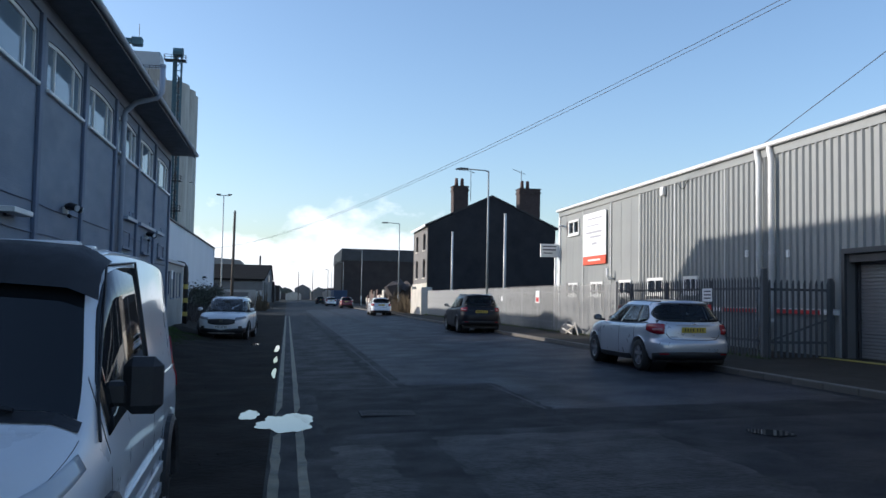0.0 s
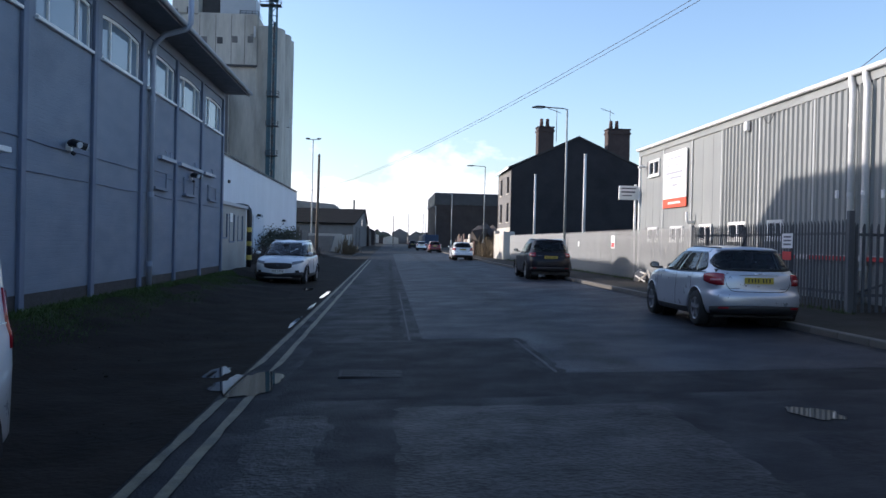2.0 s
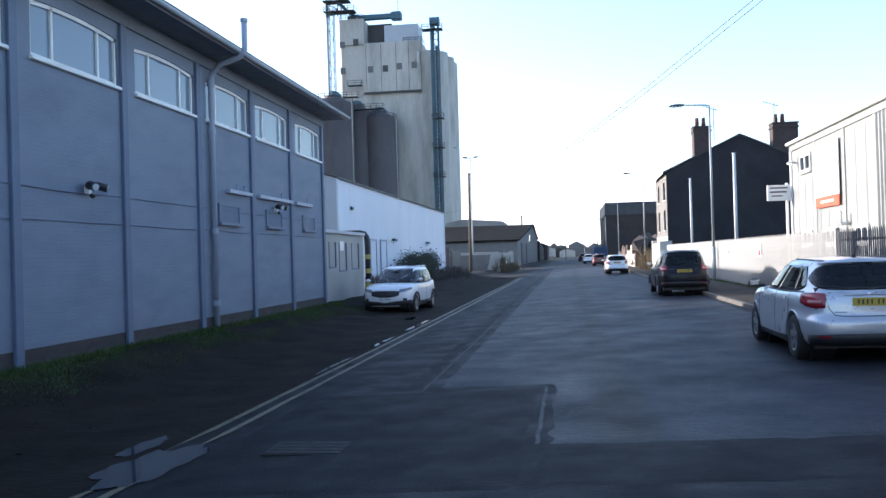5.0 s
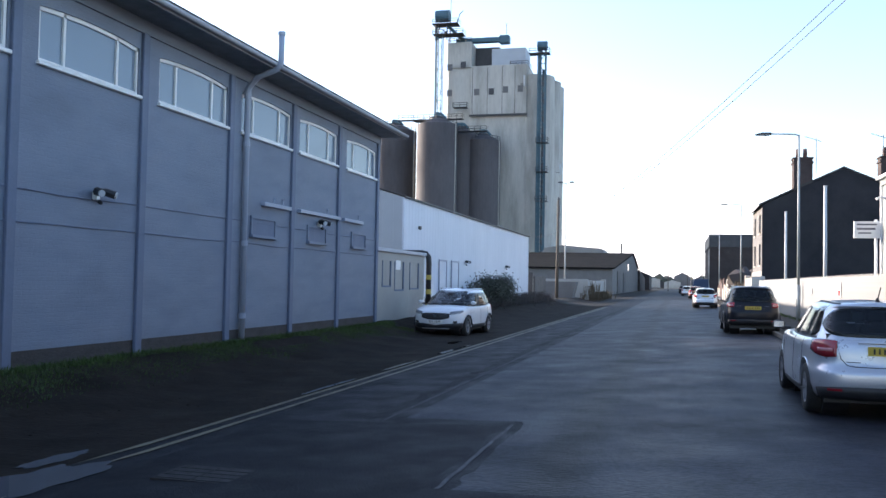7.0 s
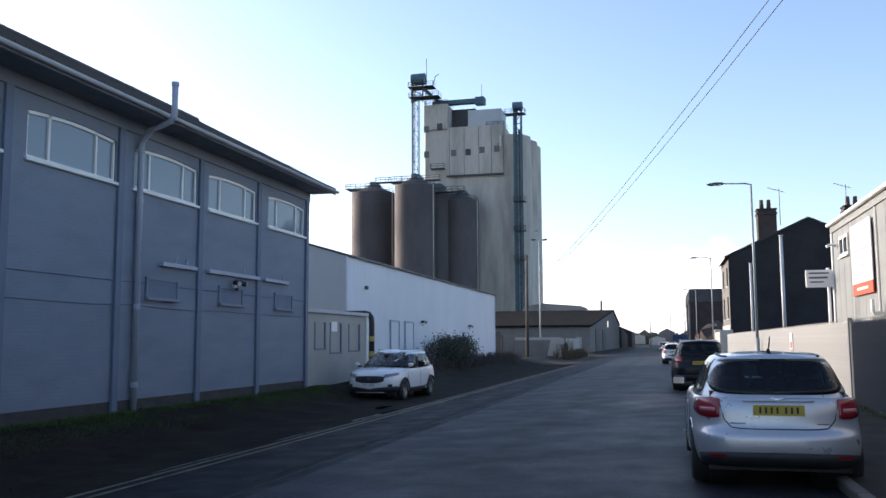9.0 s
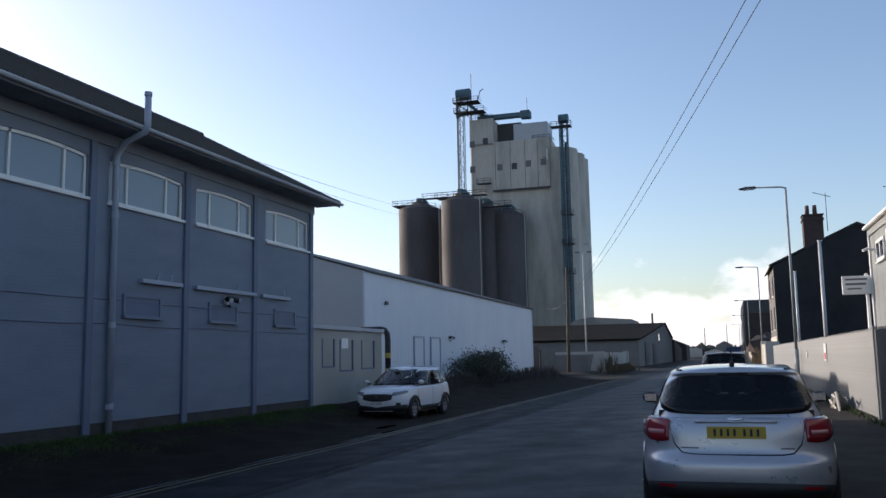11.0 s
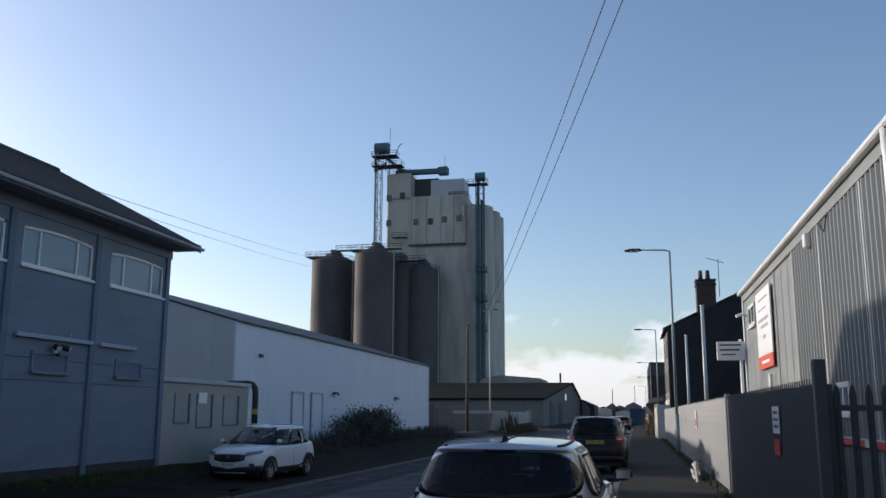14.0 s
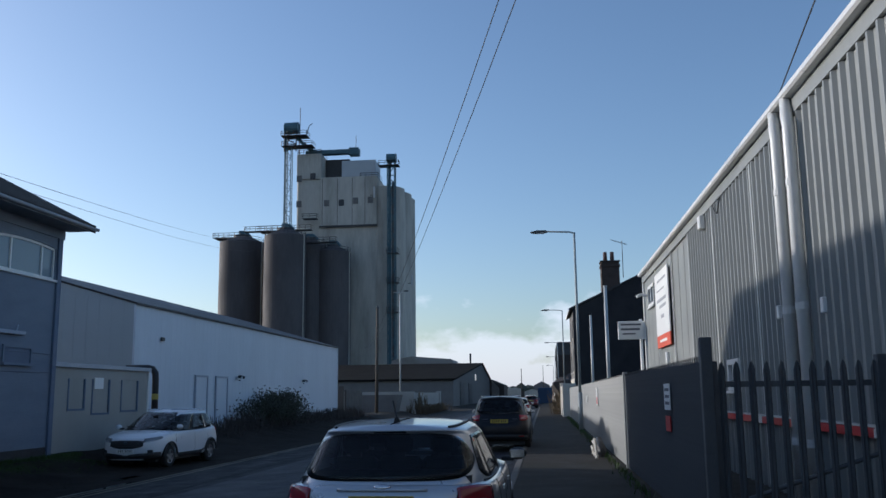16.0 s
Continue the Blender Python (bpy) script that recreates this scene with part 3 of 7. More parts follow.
def wall_with_arches(x0, x1, y0, y1, z0, z1):
    bm = bmesh.new()

    def quad(pts):
        bm.faces.new([bm.verts.new((x0, y, z)) for y, z in pts])
    edges = [y0]
    for a, b in WINS:
        edges += [a, b]
    edges.append(y1)
    for i in range(0, len(edges) - 1):
        a, b = edges[i], edges[i + 1]
        if i % 2 == 0:
            quad([(a, z0), (b, z0), (b, ZB), (a, ZB)])
            quad([(a, ZB), (b, ZB), (b, z1), (a, z1)])
        else:
            quad([(a, z0), (b, z0), (b, ZB), (a, ZB)])
            n = 8
            for k in range(n):
                p, q = a + (b - a) * k / n, a + (b - a) * (k + 1) / n
                quad([(p, arch_z(p, a, b)), (q, arch_z(q, a, b)), (q, z1), (p, z1)])
    bmesh.ops.remove_doubles(bm, verts=bm.verts, dist=1e-4)
    r = bmesh.ops.extrude_face_region(bm, geom=list(bm.faces))
    bmesh.ops.translate(bm, verts=[v for v in r["geom"] if isinstance(v, bmesh.types.BMVert)], vec=(x1 - x0, 0, 0))
    bmesh.ops.recalc_face_normals(bm, faces=bm.faces)
    return bm


part("wall", wall_with_arches(WX, WX - 0.3, -6, 34.8, 0.64, 6.85), WALL_BLUE, shop, "blue-grey painted brick wall")
part("plinth", B(WX - 0.3, WX - 0.004, -6, 34.8, 0.2, 0.636), PLINTH, shop, "dark damp unpainted brick base")
part("gable_wall", poly_prism(bmesh.new(), [(-12.9, 0.2), (WX - 0.305, 0.2), (WX - 0.305, 6.95), (-8.6, 9.3), (-12.9, 6.95)], "y", 34.5, 34.8), WALL_BLUE, shop)
part("gable_wall", poly_prism(bmesh.new(), [(-12.9, 0.2), (WX - 0.305, 0.2), (WX - 0.305, 6.95), (-8.6, 9.3), (-12.9, 6.95)], "y", -6.0, -5.7), WALL_BLUE, shop)
part("back_wall", B(-12.9, -12.6, -5.69, 34.49, 0.2, 6.95), WALL_BLUE, shop)
part("upper_floor", B(-12.59, WX - 0.305, -5.69, 34.49, 4.3, 4.4), TIMBER_GREY, shop)
# pilasters between the bays
for a, b in [(-6, -6), *WINS]:
    y = b + 0.03
    part("pilaster", B(WX, WX + 0.07, y + 0.02, y + 0.22, 0.3, 6.519, bevel=0.01), PIL_BLUE, shop, "narrow darker painted pilaster")
# raised brick band over the heads
part("eaves_course", B(WX, WX + 0.05, -6, 34.8, 6.52, 6.84), WALL_BLUE, shop)
for i, (a, b) in enumerate(WINS):
    e = new("window")
    e.parent = shop
    e.location = Vector((WX, (a + b) / 2, ZB)) - shop.location
    fr = bmesh.new()
    xf0, xf1 = WX - 0.1, WX - 0.03
    box(fr, xf0, xf1, a, a + 0.06, ZB, ZT + 0.02)
    box(fr, xf0, xf1, b - 0.06, b, ZB, ZT + 0.02)
    box(fr, xf0, xf1, a + 0.06, b - 0.06, ZB, ZB + 0.06)
    for m, wd in ((a + 0.62, 0.06), (b - 0.66, 0.06)):
        box(fr, xf0, xf1, m, m + wd, ZB + 0.06, ZT + 0.06)
    n = 8
    for k in range(n):
        p, q = a + (b - a) * k / n, a + (b - a) * (k + 1) / n
        zp, zq = arch_z(p, a, b), arch_z(q, a, b)
        v = [fr.verts.new(c) for c in ((xf1, p, zp - 0.07), (xf1, q, zq - 0.07), (xf1, q, zq), (xf1, p, zp), (xf0, p, zp - 0.07), (xf0, q, zq - 0.07), (xf0, q, zq), (xf0, p, zp))]
        for f in ((0, 1, 2, 3), (7, 6, 5, 4), (0, 4, 5, 1), (3, 2, 6, 7)):
            fr.faces.new([v[j] for j in f])
    part("window_frame", fr, WHITE_PAINT, e, "white painted timber casement frame")
    part("window_sill", B(WX - 0.12, WX + 0.07, a - 0.05, b + 0.05, ZB - 0.07, ZB - 0.002, bevel=0.012), WHITE_PAINT, e)
    for p, q in ((a + 0.06, a + 0.62), (a + 0.68, b - 0.66), (b - 0.6, b - 0.06)):
        pane = part("pane", B(WX - 0.075, WX - 0.067, p, q, ZB + 0.06, ZT + 0.08), GLASS, e)
    part("blind", B(WX - 0.24, WX - 0.23, a + 0.05, b - 0.05, ZB + 0.05, ZT + 0.05), BLIND, e)
    part("reveal", B(WX - 0.298, WX - 0.25, a - 0.1, b + 0.1, ZB - 0.1, ZT + 0.14), BOARD, e)
# card propped inside one window
part("paper_notice", B(WX - 0.2, WX - 0.19, 25.75, 26.15, ZB + 0.06, ZB + 0.36), SIGN_WHITE, shop, "white paper propped behind the glass")

# roof in courses
EX, EZ, RX, RZ = -3.4, 6.86, -8.6, 9.6
ridge = Vector((RX, 0, RZ))
NC = 18
for side, ex in ((1, EX), (-1, 2 * RX - EX)):
    for k in range(NC):
        u0, u1 = k / NC, (k + 1) / NC + 0.012
        xa, za = ex + (RX - ex) * u0, EZ + (RZ - EZ) * u0
        xb, zb = ex + (RX - ex) * u1, EZ + (RZ - EZ) * u1
        part("roof_course", poly_prism(bmesh.new(), [(xa, za), (xb, zb), (xb, zb + 0.03), (xa, za + 0.06)], "y", -6.3, 34.97), SLATE, shop, "dark tiled roof course" if k == 0 else "")
part("ridge_cap", tube(bmesh.new(), [(RX, -6.3, RZ + 0.02), (RX, 34.98, RZ + 0.02)], 0.12), SLATE, shop)
bm = bmesh.new()
for k in range(119):
    y = -6.3 + k * 0.3467
    box(bm, EX - 0.05, EX + 0.05, y + 0.01, y + 0.337, EZ + 0.03, EZ + 0.085)
part("eaves_tiles", bm, SLATE, shop)
part("soffit", B(WX + 0.051, EX - 0.02, -6.3, 34.95, 6.78, 6.82), TIMBER_GREY, shop, "dark timber soffit")
part("fascia", B(EX - 0.02, EX + 0.012, -6.3, 34.95, 6.74, 6.87), TIMBER_GREY, shop)
part("bargeboard", poly_prism(bmesh.new(), [(EX + 0.02, 6.72), (RX, 9.42), (RX, 9.66), (EX + 0.02, 6.94)], "y", 34.96, 35.0), TIMBER_GREY, shop)
bm = bmesh.new()
n = 10
rings = []
for y in (-6.35, 35.02):
    rings.append([bm.verts.new((EX + 0.075 + 0.065 * math.cos(math.pi + math.pi * k / n), y, 6.85 + 0.075 * math.sin(math.pi + math.pi * k / n))) for k in range(n + 1)] + [bm.verts.new((EX + 0.075 + 0.055 * math.cos(math.pi * k / n), y, 6.85 - 0.062 * math.sin(math.pi * k / n))) for k in range(n + 1)])
m = len(rings[0])
for k in range(m):
    bm.faces.new((rings[0][k], rings[0][(k + 1) % m], rings[1][(k + 1) % m], rings[1][k]))
bm.faces.new(rings[0])
bm.faces.new(rings[1][::-1])
part("gutter", bm, GUTTER, shop, "grey half-round gutter", smooth=True)
# soil stack with an offset round the eaves, and plain downpipes
PX = WX + 0.1
part("soil_pipe", tube(bmesh.new(), [(PX, 25.0, 0.38), (PX, 25.0, 6.2), (PX + 0.03, 24.98, 6.35), (PX + 0.3, 24.9, 6.58), (-3.3, 24.8, 6.72), (-3.2, 24.77, 6.85), (-3.2, 24.77, 7.55)], 0.07, 10), PIPE_BLUE, shop, "painted soil vent pipe rising past the eaves", smooth=True)
for z in (0.9, 2.6, 4.95, 6.1):
    part("pipe_collar", C((PX, 25.0, z), (PX, 25.0, z + 0.12), 0.088, n=10), PIPE_BLUE, shop)
part("vent_cap", C((-3.2, 24.77, 7.5), (-3.2, 24.77, 7.58), 0.085, n=10), PIPE_BLUE, shop)
for y in (11.0, -2.6):
    part("downpipe", tube(bmesh.new(), [(PX, y, 0.38), (PX, y, 6.4), (-3.36, y, 6.75)], 0.045, 8), PIPE_BLUE, shop, smooth=True)
# surface cables
for z0, s in ((3.2, 1), (2.68, 2)):
    pts = [(WX + 0.015, y, z0 + 0.05 * noise.noise(Vector((y * 0.5, s, 0)))) for y in frange(-6, 34.7, 0.8)]
    part("wall_cable", tube(bmesh.new(), pts, 0.014, 5), PIL_BLUE, shop)
# conduit trays and boarded vents
for a, b in ((26.0, 27.55), (28.15, 31.05), (31.4, 33.05)):
    part("conduit_tray", B(WX, WX + 0.12, a, b, 3.64, 3.74, bevel=0.01), PIPE_BLUE, shop, "painted horizontal conduit tray")
for y in (26.6, 27.1, 30.1, 32.7):
    part("conduit_bracket", tube(bmesh.new(), [(WX + 0.06, y, 3.74), (WX + 0.06, y + 0.05, 3.86), (WX + 0.02, y + 0.12, 3.9)], 0.02, 6), PIPE_BLUE, shop)
for a, b in ((25.45, 26.8), (28.8, 30.15), (32.2, 33.5)):
    fr = bmesh.new()
    box(fr, WX, WX + 0.05, a, a + 0.06, 2.9, 3.36)
    box(fr, WX, WX + 0.05, b - 0.06, b, 2.9, 3.36)
    box(fr, WX, WX + 0.05, a + 0.06, b - 0.06, 3.3, 3.36)
    box(fr, WX, WX + 0.11, a - 0.03, b + 0.03, 2.83, 2.9)
    part("vent_frame", fr, WALL_BLUE, shop)
    # flat board in darker blue, standing for the shade inside the recess
    part("vent_board", B(WX, WX + 0.02, a + 0.06, b - 0.06, 2.9, 3.3), PIL_BLUE, shop, "blocked-up vent opening with recess shade painted in")
# old signs on the wall near the street
for a, b, z in ((13.6, 14.7, 2.85), (15.6, 16.6, 2.85)):
    s = tagged(part("wall_lamp_bar", B(WX + 0.05, WX + 0.28, a, b, z, z + 0.09, bevel=0.012), WHITE_PAINT), "pale slim bulkhead lamp bar on the blue-grey wall", "wall lamp", "wall lamps")
    part("bracket", B(WX, WX + 0.05, (a + b) / 2 - 0.1, (a + b) / 2 + 0.1, z - 0.02, z + 0.06), BLACK, s)


def floodlight(y, z, x=WX, label="pair of small black floodlights on a wall bracket"):
    f = thing("floodlight", (x, y, z), label, "floodlight", "wall floodlights")
    part("bracket", B(x, x + 0.1, y - 0.05, y + 0.05, z - 0.12, z + 0.02, bevel=0.008), WHITE_PAINT, f)
    for s in (-1, 1):
        part("lamp_head", tube(bmesh.new(), [(x + 0.1, y + s * 0.05, z + 0.02), (x + 0.16, y + s * 0.12, z + 0.03), (x + 0.3, y + s * 0.2, z - 0.02)], 0.07, 8), BLACK, f, smooth=False)
        part("lens", C((x + 0.3, y + s * 0.2, z - 0.02), (x + 0.325, y + s * 0.212, z - 0.028), 0.062, n=10), LAMP_CLEAR, f)
    part("sensor", C((x + 0.1, y, z - 0.14), (x + 0.16, y, z - 0.18), 0.035, n=8), BLACK, f)


floodlight(19.6, 3.3)
floodlight(29.6, 3.46)

# ---- low porch block ----
porch = thing("lean_to", (-5.2, 38.3, 0.3), "low stained cream lean-to with boarded windows", "outbuilding")
BOARDED = ((35.75, 36.75, 1.6), (37.15, 38.3, 1.45), (39.05, 40.3, 1.5))
for y0, y1, z0, z1 in ((34.9, 41.0, 0.3, 1.45), (34.9, 41.0, 2.55, 2.86), (34.9, 35.75, 1.45, 2.55), (36.75, 37.15, 1.45, 2.55), (38.3, 39.05, 1.45, 2.55), (40.3, 41.0, 1.45, 2.55)):
    part("wall_panel", B(-4.6, -4.4, y0, y1, z0, z1), BEIGE, porch)
for a, b, zs in BOARDED:
    if zs > 1.45:
        part("wall_panel", B(-4.6, -4.4, a, b, 1.45, zs), BEIGE, porch)
part("end_wall", B(-6.0, -4.6, 40.8, 41.0, 0.3, 2.86), BEIGE, porch)
part("roof", B(-6.0, -4.3, 34.85, 41.1, 2.87, 3.0, bevel=0.01), GUTTER, porch, "thin flat roof slab")
part("corner_post", B(-4.52, -4.36, 41.002, 41.1, 0.3, 2.86), WHITE_PAINT, porch)
for a, b, zs in BOARDED:
    fr = bmesh.new()
    for c in ((a, a + 0.06, zs, 2.55), (b - 0.06, b, zs, 2.55), (a + 0.06, b - 0.06, zs, zs + 0.06)):
        box(fr, -4.5, -4.38, *c)
    e = part("boarded_window", fr, PIL_BLUE, porch)
    part("board", B(-4.48, -4.43, a + 0.06, b - 0.06, zs + 0.06, 2.55), BEIGE, e)
part("notice", B(-4.396, -4.386, 37.3, 37.85, 2.25, 2.6), SIGN_WHITE, porch, "small white notice")
# striped guard pipe
gp = thing("guard_pipe", (-4.3, 41.45, 0.3), "black pipe with yellow hazard bands beside the lean-to", "pipe")
part("pipe", tube(bmesh.new(), [(-5.4, 41.4, 3.02), (-4.6, 41.42, 3.02), (-4.42, 41.44, 2.98), (-4.32, 41.45, 2.84), (-4.3, 41.45, 2.6), (-4.3, 41.45, 0.25)], 0.115, 12), BLACK, gp, smooth=True)
for z in (0.7, 1.3, 1.9):
    part("band", C((-4.3, 41.45, z), (-4.3, 41.45, z + 0.2), 0.12, n=12), HAZARD, gp, "yellow hazard band")

# ---- white clad warehouse ----
wh = thing("warehouse", (-14, 60, 0.35), "long white clad low-pitched warehouse with faint ribs", "building")
HX, Y0, Y1, HE = -6.0, 43.2, 76.6, 5.55
doors = [(49.1, 50.6, 0.3, 2.95), (51.6, 53.2, 0.3, 2.95)]
part("wall", ribbed(bmesh.new(), HX, 0.008, Y0, Y1, 0.75, HE, 0.5, 0.3), WHITE_CLAD, wh, "white ribbed steel side wall")
part("inner_wall", B(HX - 0.2, HX - 0.01, Y0 + 0.01, Y1 - 0.01, 0.3, HE), STONE_GREY, wh)
part("plinth", B(HX - 0.008, HX + 0.05, Y0, Y1, 0.2, 0.745), PLINTH, wh, "dark brick base")
part("gable_wall", poly_prism(bmesh.new(), [(-22, 0.3), (HX - 0.005, 0.3), (HX - 0.005, HE), (-14, HE + 2.35), (-22, HE)], "y", Y0 - 0.06, Y0), GREY_SHADE_CLAD, wh, "white clad gable end coloured grey for shade")
part("gable_wall", poly_prism(bmesh.new(), [(-22, 0.3), (HX - 0.005, 0.3), (HX - 0.005, HE), (-14, HE + 2.35), (-22, HE)], "y", Y1, Y1 + 0.06), WHITE_CLAD, wh)
for k in range(16):
    x = -6.5 - k * 0.5
    part("cladding_rib", B(x, x + 0.04, Y0 - 0.068, Y0 - 0.061, 0.4, HE + (abs(x + 6)) * 0.29 - 0.05), GREY_SHADE_CLAD, wh)
for s in (1, -1):
    xe = HX + 0.1 if s == 1 else -22.1
    part("roof", poly_prism(bmesh.new(), [(xe, HE + 0.01), (-14, HE + 2.38), (-14, HE + 2.42), (xe, HE + 0.05)], "y", Y0 - 0.15, Y1 + 0.15), STEEL_DARK, wh, "dark sheet roof")
part("eaves_trim", B(HX + 0.03, HX + 0.11, Y0 - 0.1, Y1 + 0.1, HE - 0.03, HE + 0.005), STEEL_DARK, wh)
part("corner_trim", B(HX - 0.03, HX + 0.045, Y0 - 0.1, Y0 - 0.062, 0.3, HE), WHITE_CLAD, wh)
part("corner_trim", B(HX - 0.03, HX + 0.045, Y1 + 0.062, Y1 + 0.1, 0.3, HE), WHITE_CLAD, wh)
for a, b, z0, z1 in doors:
    fr = bmesh.new()
    box(fr, HX + 0.026, HX + 0.09, a, a + 0.09, z0, z1)
    box(fr, HX + 0.026, HX + 0.09, b - 0.09, b, z0, z1)
    box(fr, HX + 0.026, HX + 0.09, a + 0.09, b - 0.09, z1 - 0.09, z1)
    d = part("door", fr, PIPE_BLUE, wh, "blue-grey door surround")
    part("door_leaf", B(HX + 0.012, HX + 0.05, a + 0.09, b - 0.09, z0, z1 - 0.09), WHITE_CLAD, d)
    part("handle", B(HX + 0.05, HX + 0.1, a + 0.18, a + 0.3, 1.35, 1.39), STEEL_DARK, d)
floodlight(54.65, 2.95, HX + 0.03)
floodlight(66.7, 2.92, HX + 0.03)
tagged(part("wall_vent", B(HX + 0.026, HX + 0.1, 45.4, 45.7, 4.25, 4.4, bevel=0.01), STEEL_DARK), "small dark vent on the white wall", "vent")


# ---- grey steel-clad unit ----
RXW = 13.17
unit = thing("industrial_unit", (20, 18, 0.4), "grey ribbed steel-clad industrial unit with white trim", "building")
SH = (13.6, 20.2, 0.4, 2.88)
RW = [(39.5, 41.0, 4.72, 5.42), (39.6, 41.0, 1.9, 2.5), (36.4, 37.9, 1.9, 2.5), (33.35, 34.6, 1.9, 2.52), (30.4, 31.8, 1.93, 2.54), (27.8, 28.8, 1.95, 2.54)]
part("wall", ribbed(bmesh.new(), RXW, -0.055, -8, 32.55, 0.4, 5.74, 0.3, 0.3, [SH, *RW]), CLAD, unit, "grey ribbed steel wall")
part("flat_wall", ribbed(bmesh.new(), RXW, -0.012, 32.57, 42.3, 0.4, 5.74, 1.0, 0.04, RW), CLAD, unit, "smooth grey panel wall")
wb = bmesh.new()
ys = sorted({-8, 42.28, SH[0], SH[1], *[w_[0] for w_ in RW], *[w_[1] for w_ in RW]})
for a, b in zip(ys, ys[1:]):
    m = (a + b) / 2
    cuts = sorted([(h[2], h[3]) for h in (SH, *RW) if h[0] < m < h[1]])
    z = 0.35
    for c0, c1 in cuts:
        if c0 > z:
            box(wb, RXW + 0.01, RXW + 0.22, a, b, z, c0)
        z = c1
    box(wb, RXW + 0.01, RXW + 0.22, a, b, z, 5.9)
part("inner_wall", wb, STONE_GREY, unit)
part("end_wall", poly_prism(bmesh.new(), [(RXW + 0.01, 0.35), (38, 0.35), (38, 6.0), (25.5, 7.6), (RXW + 0.01, 6.0)], "y", 42.29, 42.5), CLAD, unit)
part("end_wall", poly_prism(bmesh.new(), [(RXW + 0.01, 0.35), (38, 0.35), (38, 6.0), (25.5, 7.6), (RXW + 0.01, 6.0)], "y", -8.2, -8.01), CLAD, unit)
part("back_wall", B(37.8, 38, -8, 42.28, 0.35, 6.0), CLAD, unit)
part("fascia", B(RXW - 0.06, RXW - 0.005, -8.2, 42.5, 5.745, 5.97), CLAD, unit, "flat grey fascia under the gutter")
part("gutter", B(RXW - 0.2, RXW - 0.01, -8.25, 42.55, 5.975, 6.1, bevel=0.03), WHITE_PVC, unit, "white box gutter along the eaves")
for s, xe in ((1, RXW - 0.02), (-1, 38.1)):
    part("roof", poly_prism(bmesh.new(), [(xe, 6.02), (25.5, 7.62), (25.5, 7.7), (xe, 6.1)], "y", -8.25, 42.55), CLAD_TRIM, unit, "pale sheet roof")
part("corner_trim", B(RXW - 0.055, RXW + 0.008, 42.31, 42.52, 0.4, 5.97), WHITE_PVC, unit)
for y in (35.5, 32.56, 29.5, 38.95, 26.0):
    part("panel_joint", B(RXW - 0.055, RXW - 0.041, y - 0.035, y + 0.035, 0.45, 5.74), CLAD_TRIM, unit, "pale vertical cover strip")
for y in (23.85, 23.2):
    part("downpipe", tube(bmesh.new(), [(RXW - 0.12, y + 0.15, 5.98), (RXW - 0.12, y + 0.14, 5.85), (RXW - 0.15, y + 0.04, 5.7), (RXW - 0.15, y, 5.55), (RXW - 0.15, y, 0.4)], 0.085, 12), WHITE_PVC, unit, "white plastic downpipe", smooth=True)
    for z in (1.2, 3.0, 4.7):
        part("pipe_collar", C((RXW - 0.15, y, z), (RXW - 0.15, y, z + 0.1), 0.093, n=12), WHITE_PVC, unit)
for a, b, z0, z1 in RW:
    e = new("window")
    e.parent = unit
    e.location = Vector((RXW, (a + b) / 2, z0)) - unit.location
    fr = bmesh.new()
    xa, xb = RXW - 0.06, RXW + 0.05
    t = 0.1
    for c in ((a, a + t, z0, z1), (b - t, b, z0, z1), (a + t, b - t, z0, z0 + t), (a + t, b - t, z1 - t, z1), ((a + b) / 2 - 0.06, (a + b) / 2 + 0.06, z0 + t, z1 - t)):
        box(fr, xa, xb, *c)
    part("window_frame", fr, WHITE_PVC, e, "white plastic window frame")
    for p, q in ((a + t, (a + b) / 2 - 0.06), ((a + b) / 2 + 0.06, b - t)):
        part("pane", B(RXW + 0.0, RXW + 0.008, p, q, z0 + t, z1 - t), CAR_GLASS, e)
    part("window_sill", B(RXW - 0.1, RXW - 0.041, a - 0.04, b + 0.04, z0 - 0.05, z0 - 0.003), WHITE_PVC, e)
    part("backing", B(RXW + 0.2, RXW + 0.22, a, b, z0, z1), BLACK, e)
# red guard rail strip
rail = thing("bump_rail", (RXW, 27, 1.5), "red and white bump rail along the clad wall", "rail")
y = 20.4
k = 0
while y < 34.5:
    part("red_section" if k % 4 else "white_section", B(RXW - 0.12, RXW - 0.045, y, y + 0.7, 1.42, 1.53, bevel=0.01), RED_PAINT if k % 4 else WHITE_PVC, rail)
    y += 0.702
    k += 1
part("capping", B(RXW - 0.125, RXW - 0.045, 20.4, y, 1.535, 1.56), CLAD_TRIM, rail)
# roller shutter in its recess
sh = new("roller_shutter")
sh.parent = unit
sh.location = Vector((RXW, 17, 0.4)) - unit.location
sl = bmesh.new()
z = 0.42
while z < 2.7:
    part("slat", B(RXW + 0.3, RXW + 0.34, SH[0] + 0.1, SH[1] - 0.1, z, z + 0.075, bevel=0.012), SHUTTER, sh)
    z += 0.082
sl.free()
part("shutter_box", B(RXW + 0.05, RXW + 0.36, SH[0] + 0.02, SH[1] - 0.02, 2.68, 2.87), STEEL_DARK, sh)
fr = bmesh.new()
box(fr, RXW - 0.06, RXW + 0.3, SH[0] - 0.12, SH[0] - 0.001, 0.4, 3.0)
box(fr, RXW - 0.06, RXW + 0.3, SH[1] + 0.001, SH[1] + 0.12, 0.4, 3.0)
box(fr, RXW - 0.06, RXW + 0.3, SH[0], SH[1], 2.881, 3.0)
part("shutter_frame", fr, STEEL_DARK, sh, "dark steel door surround")
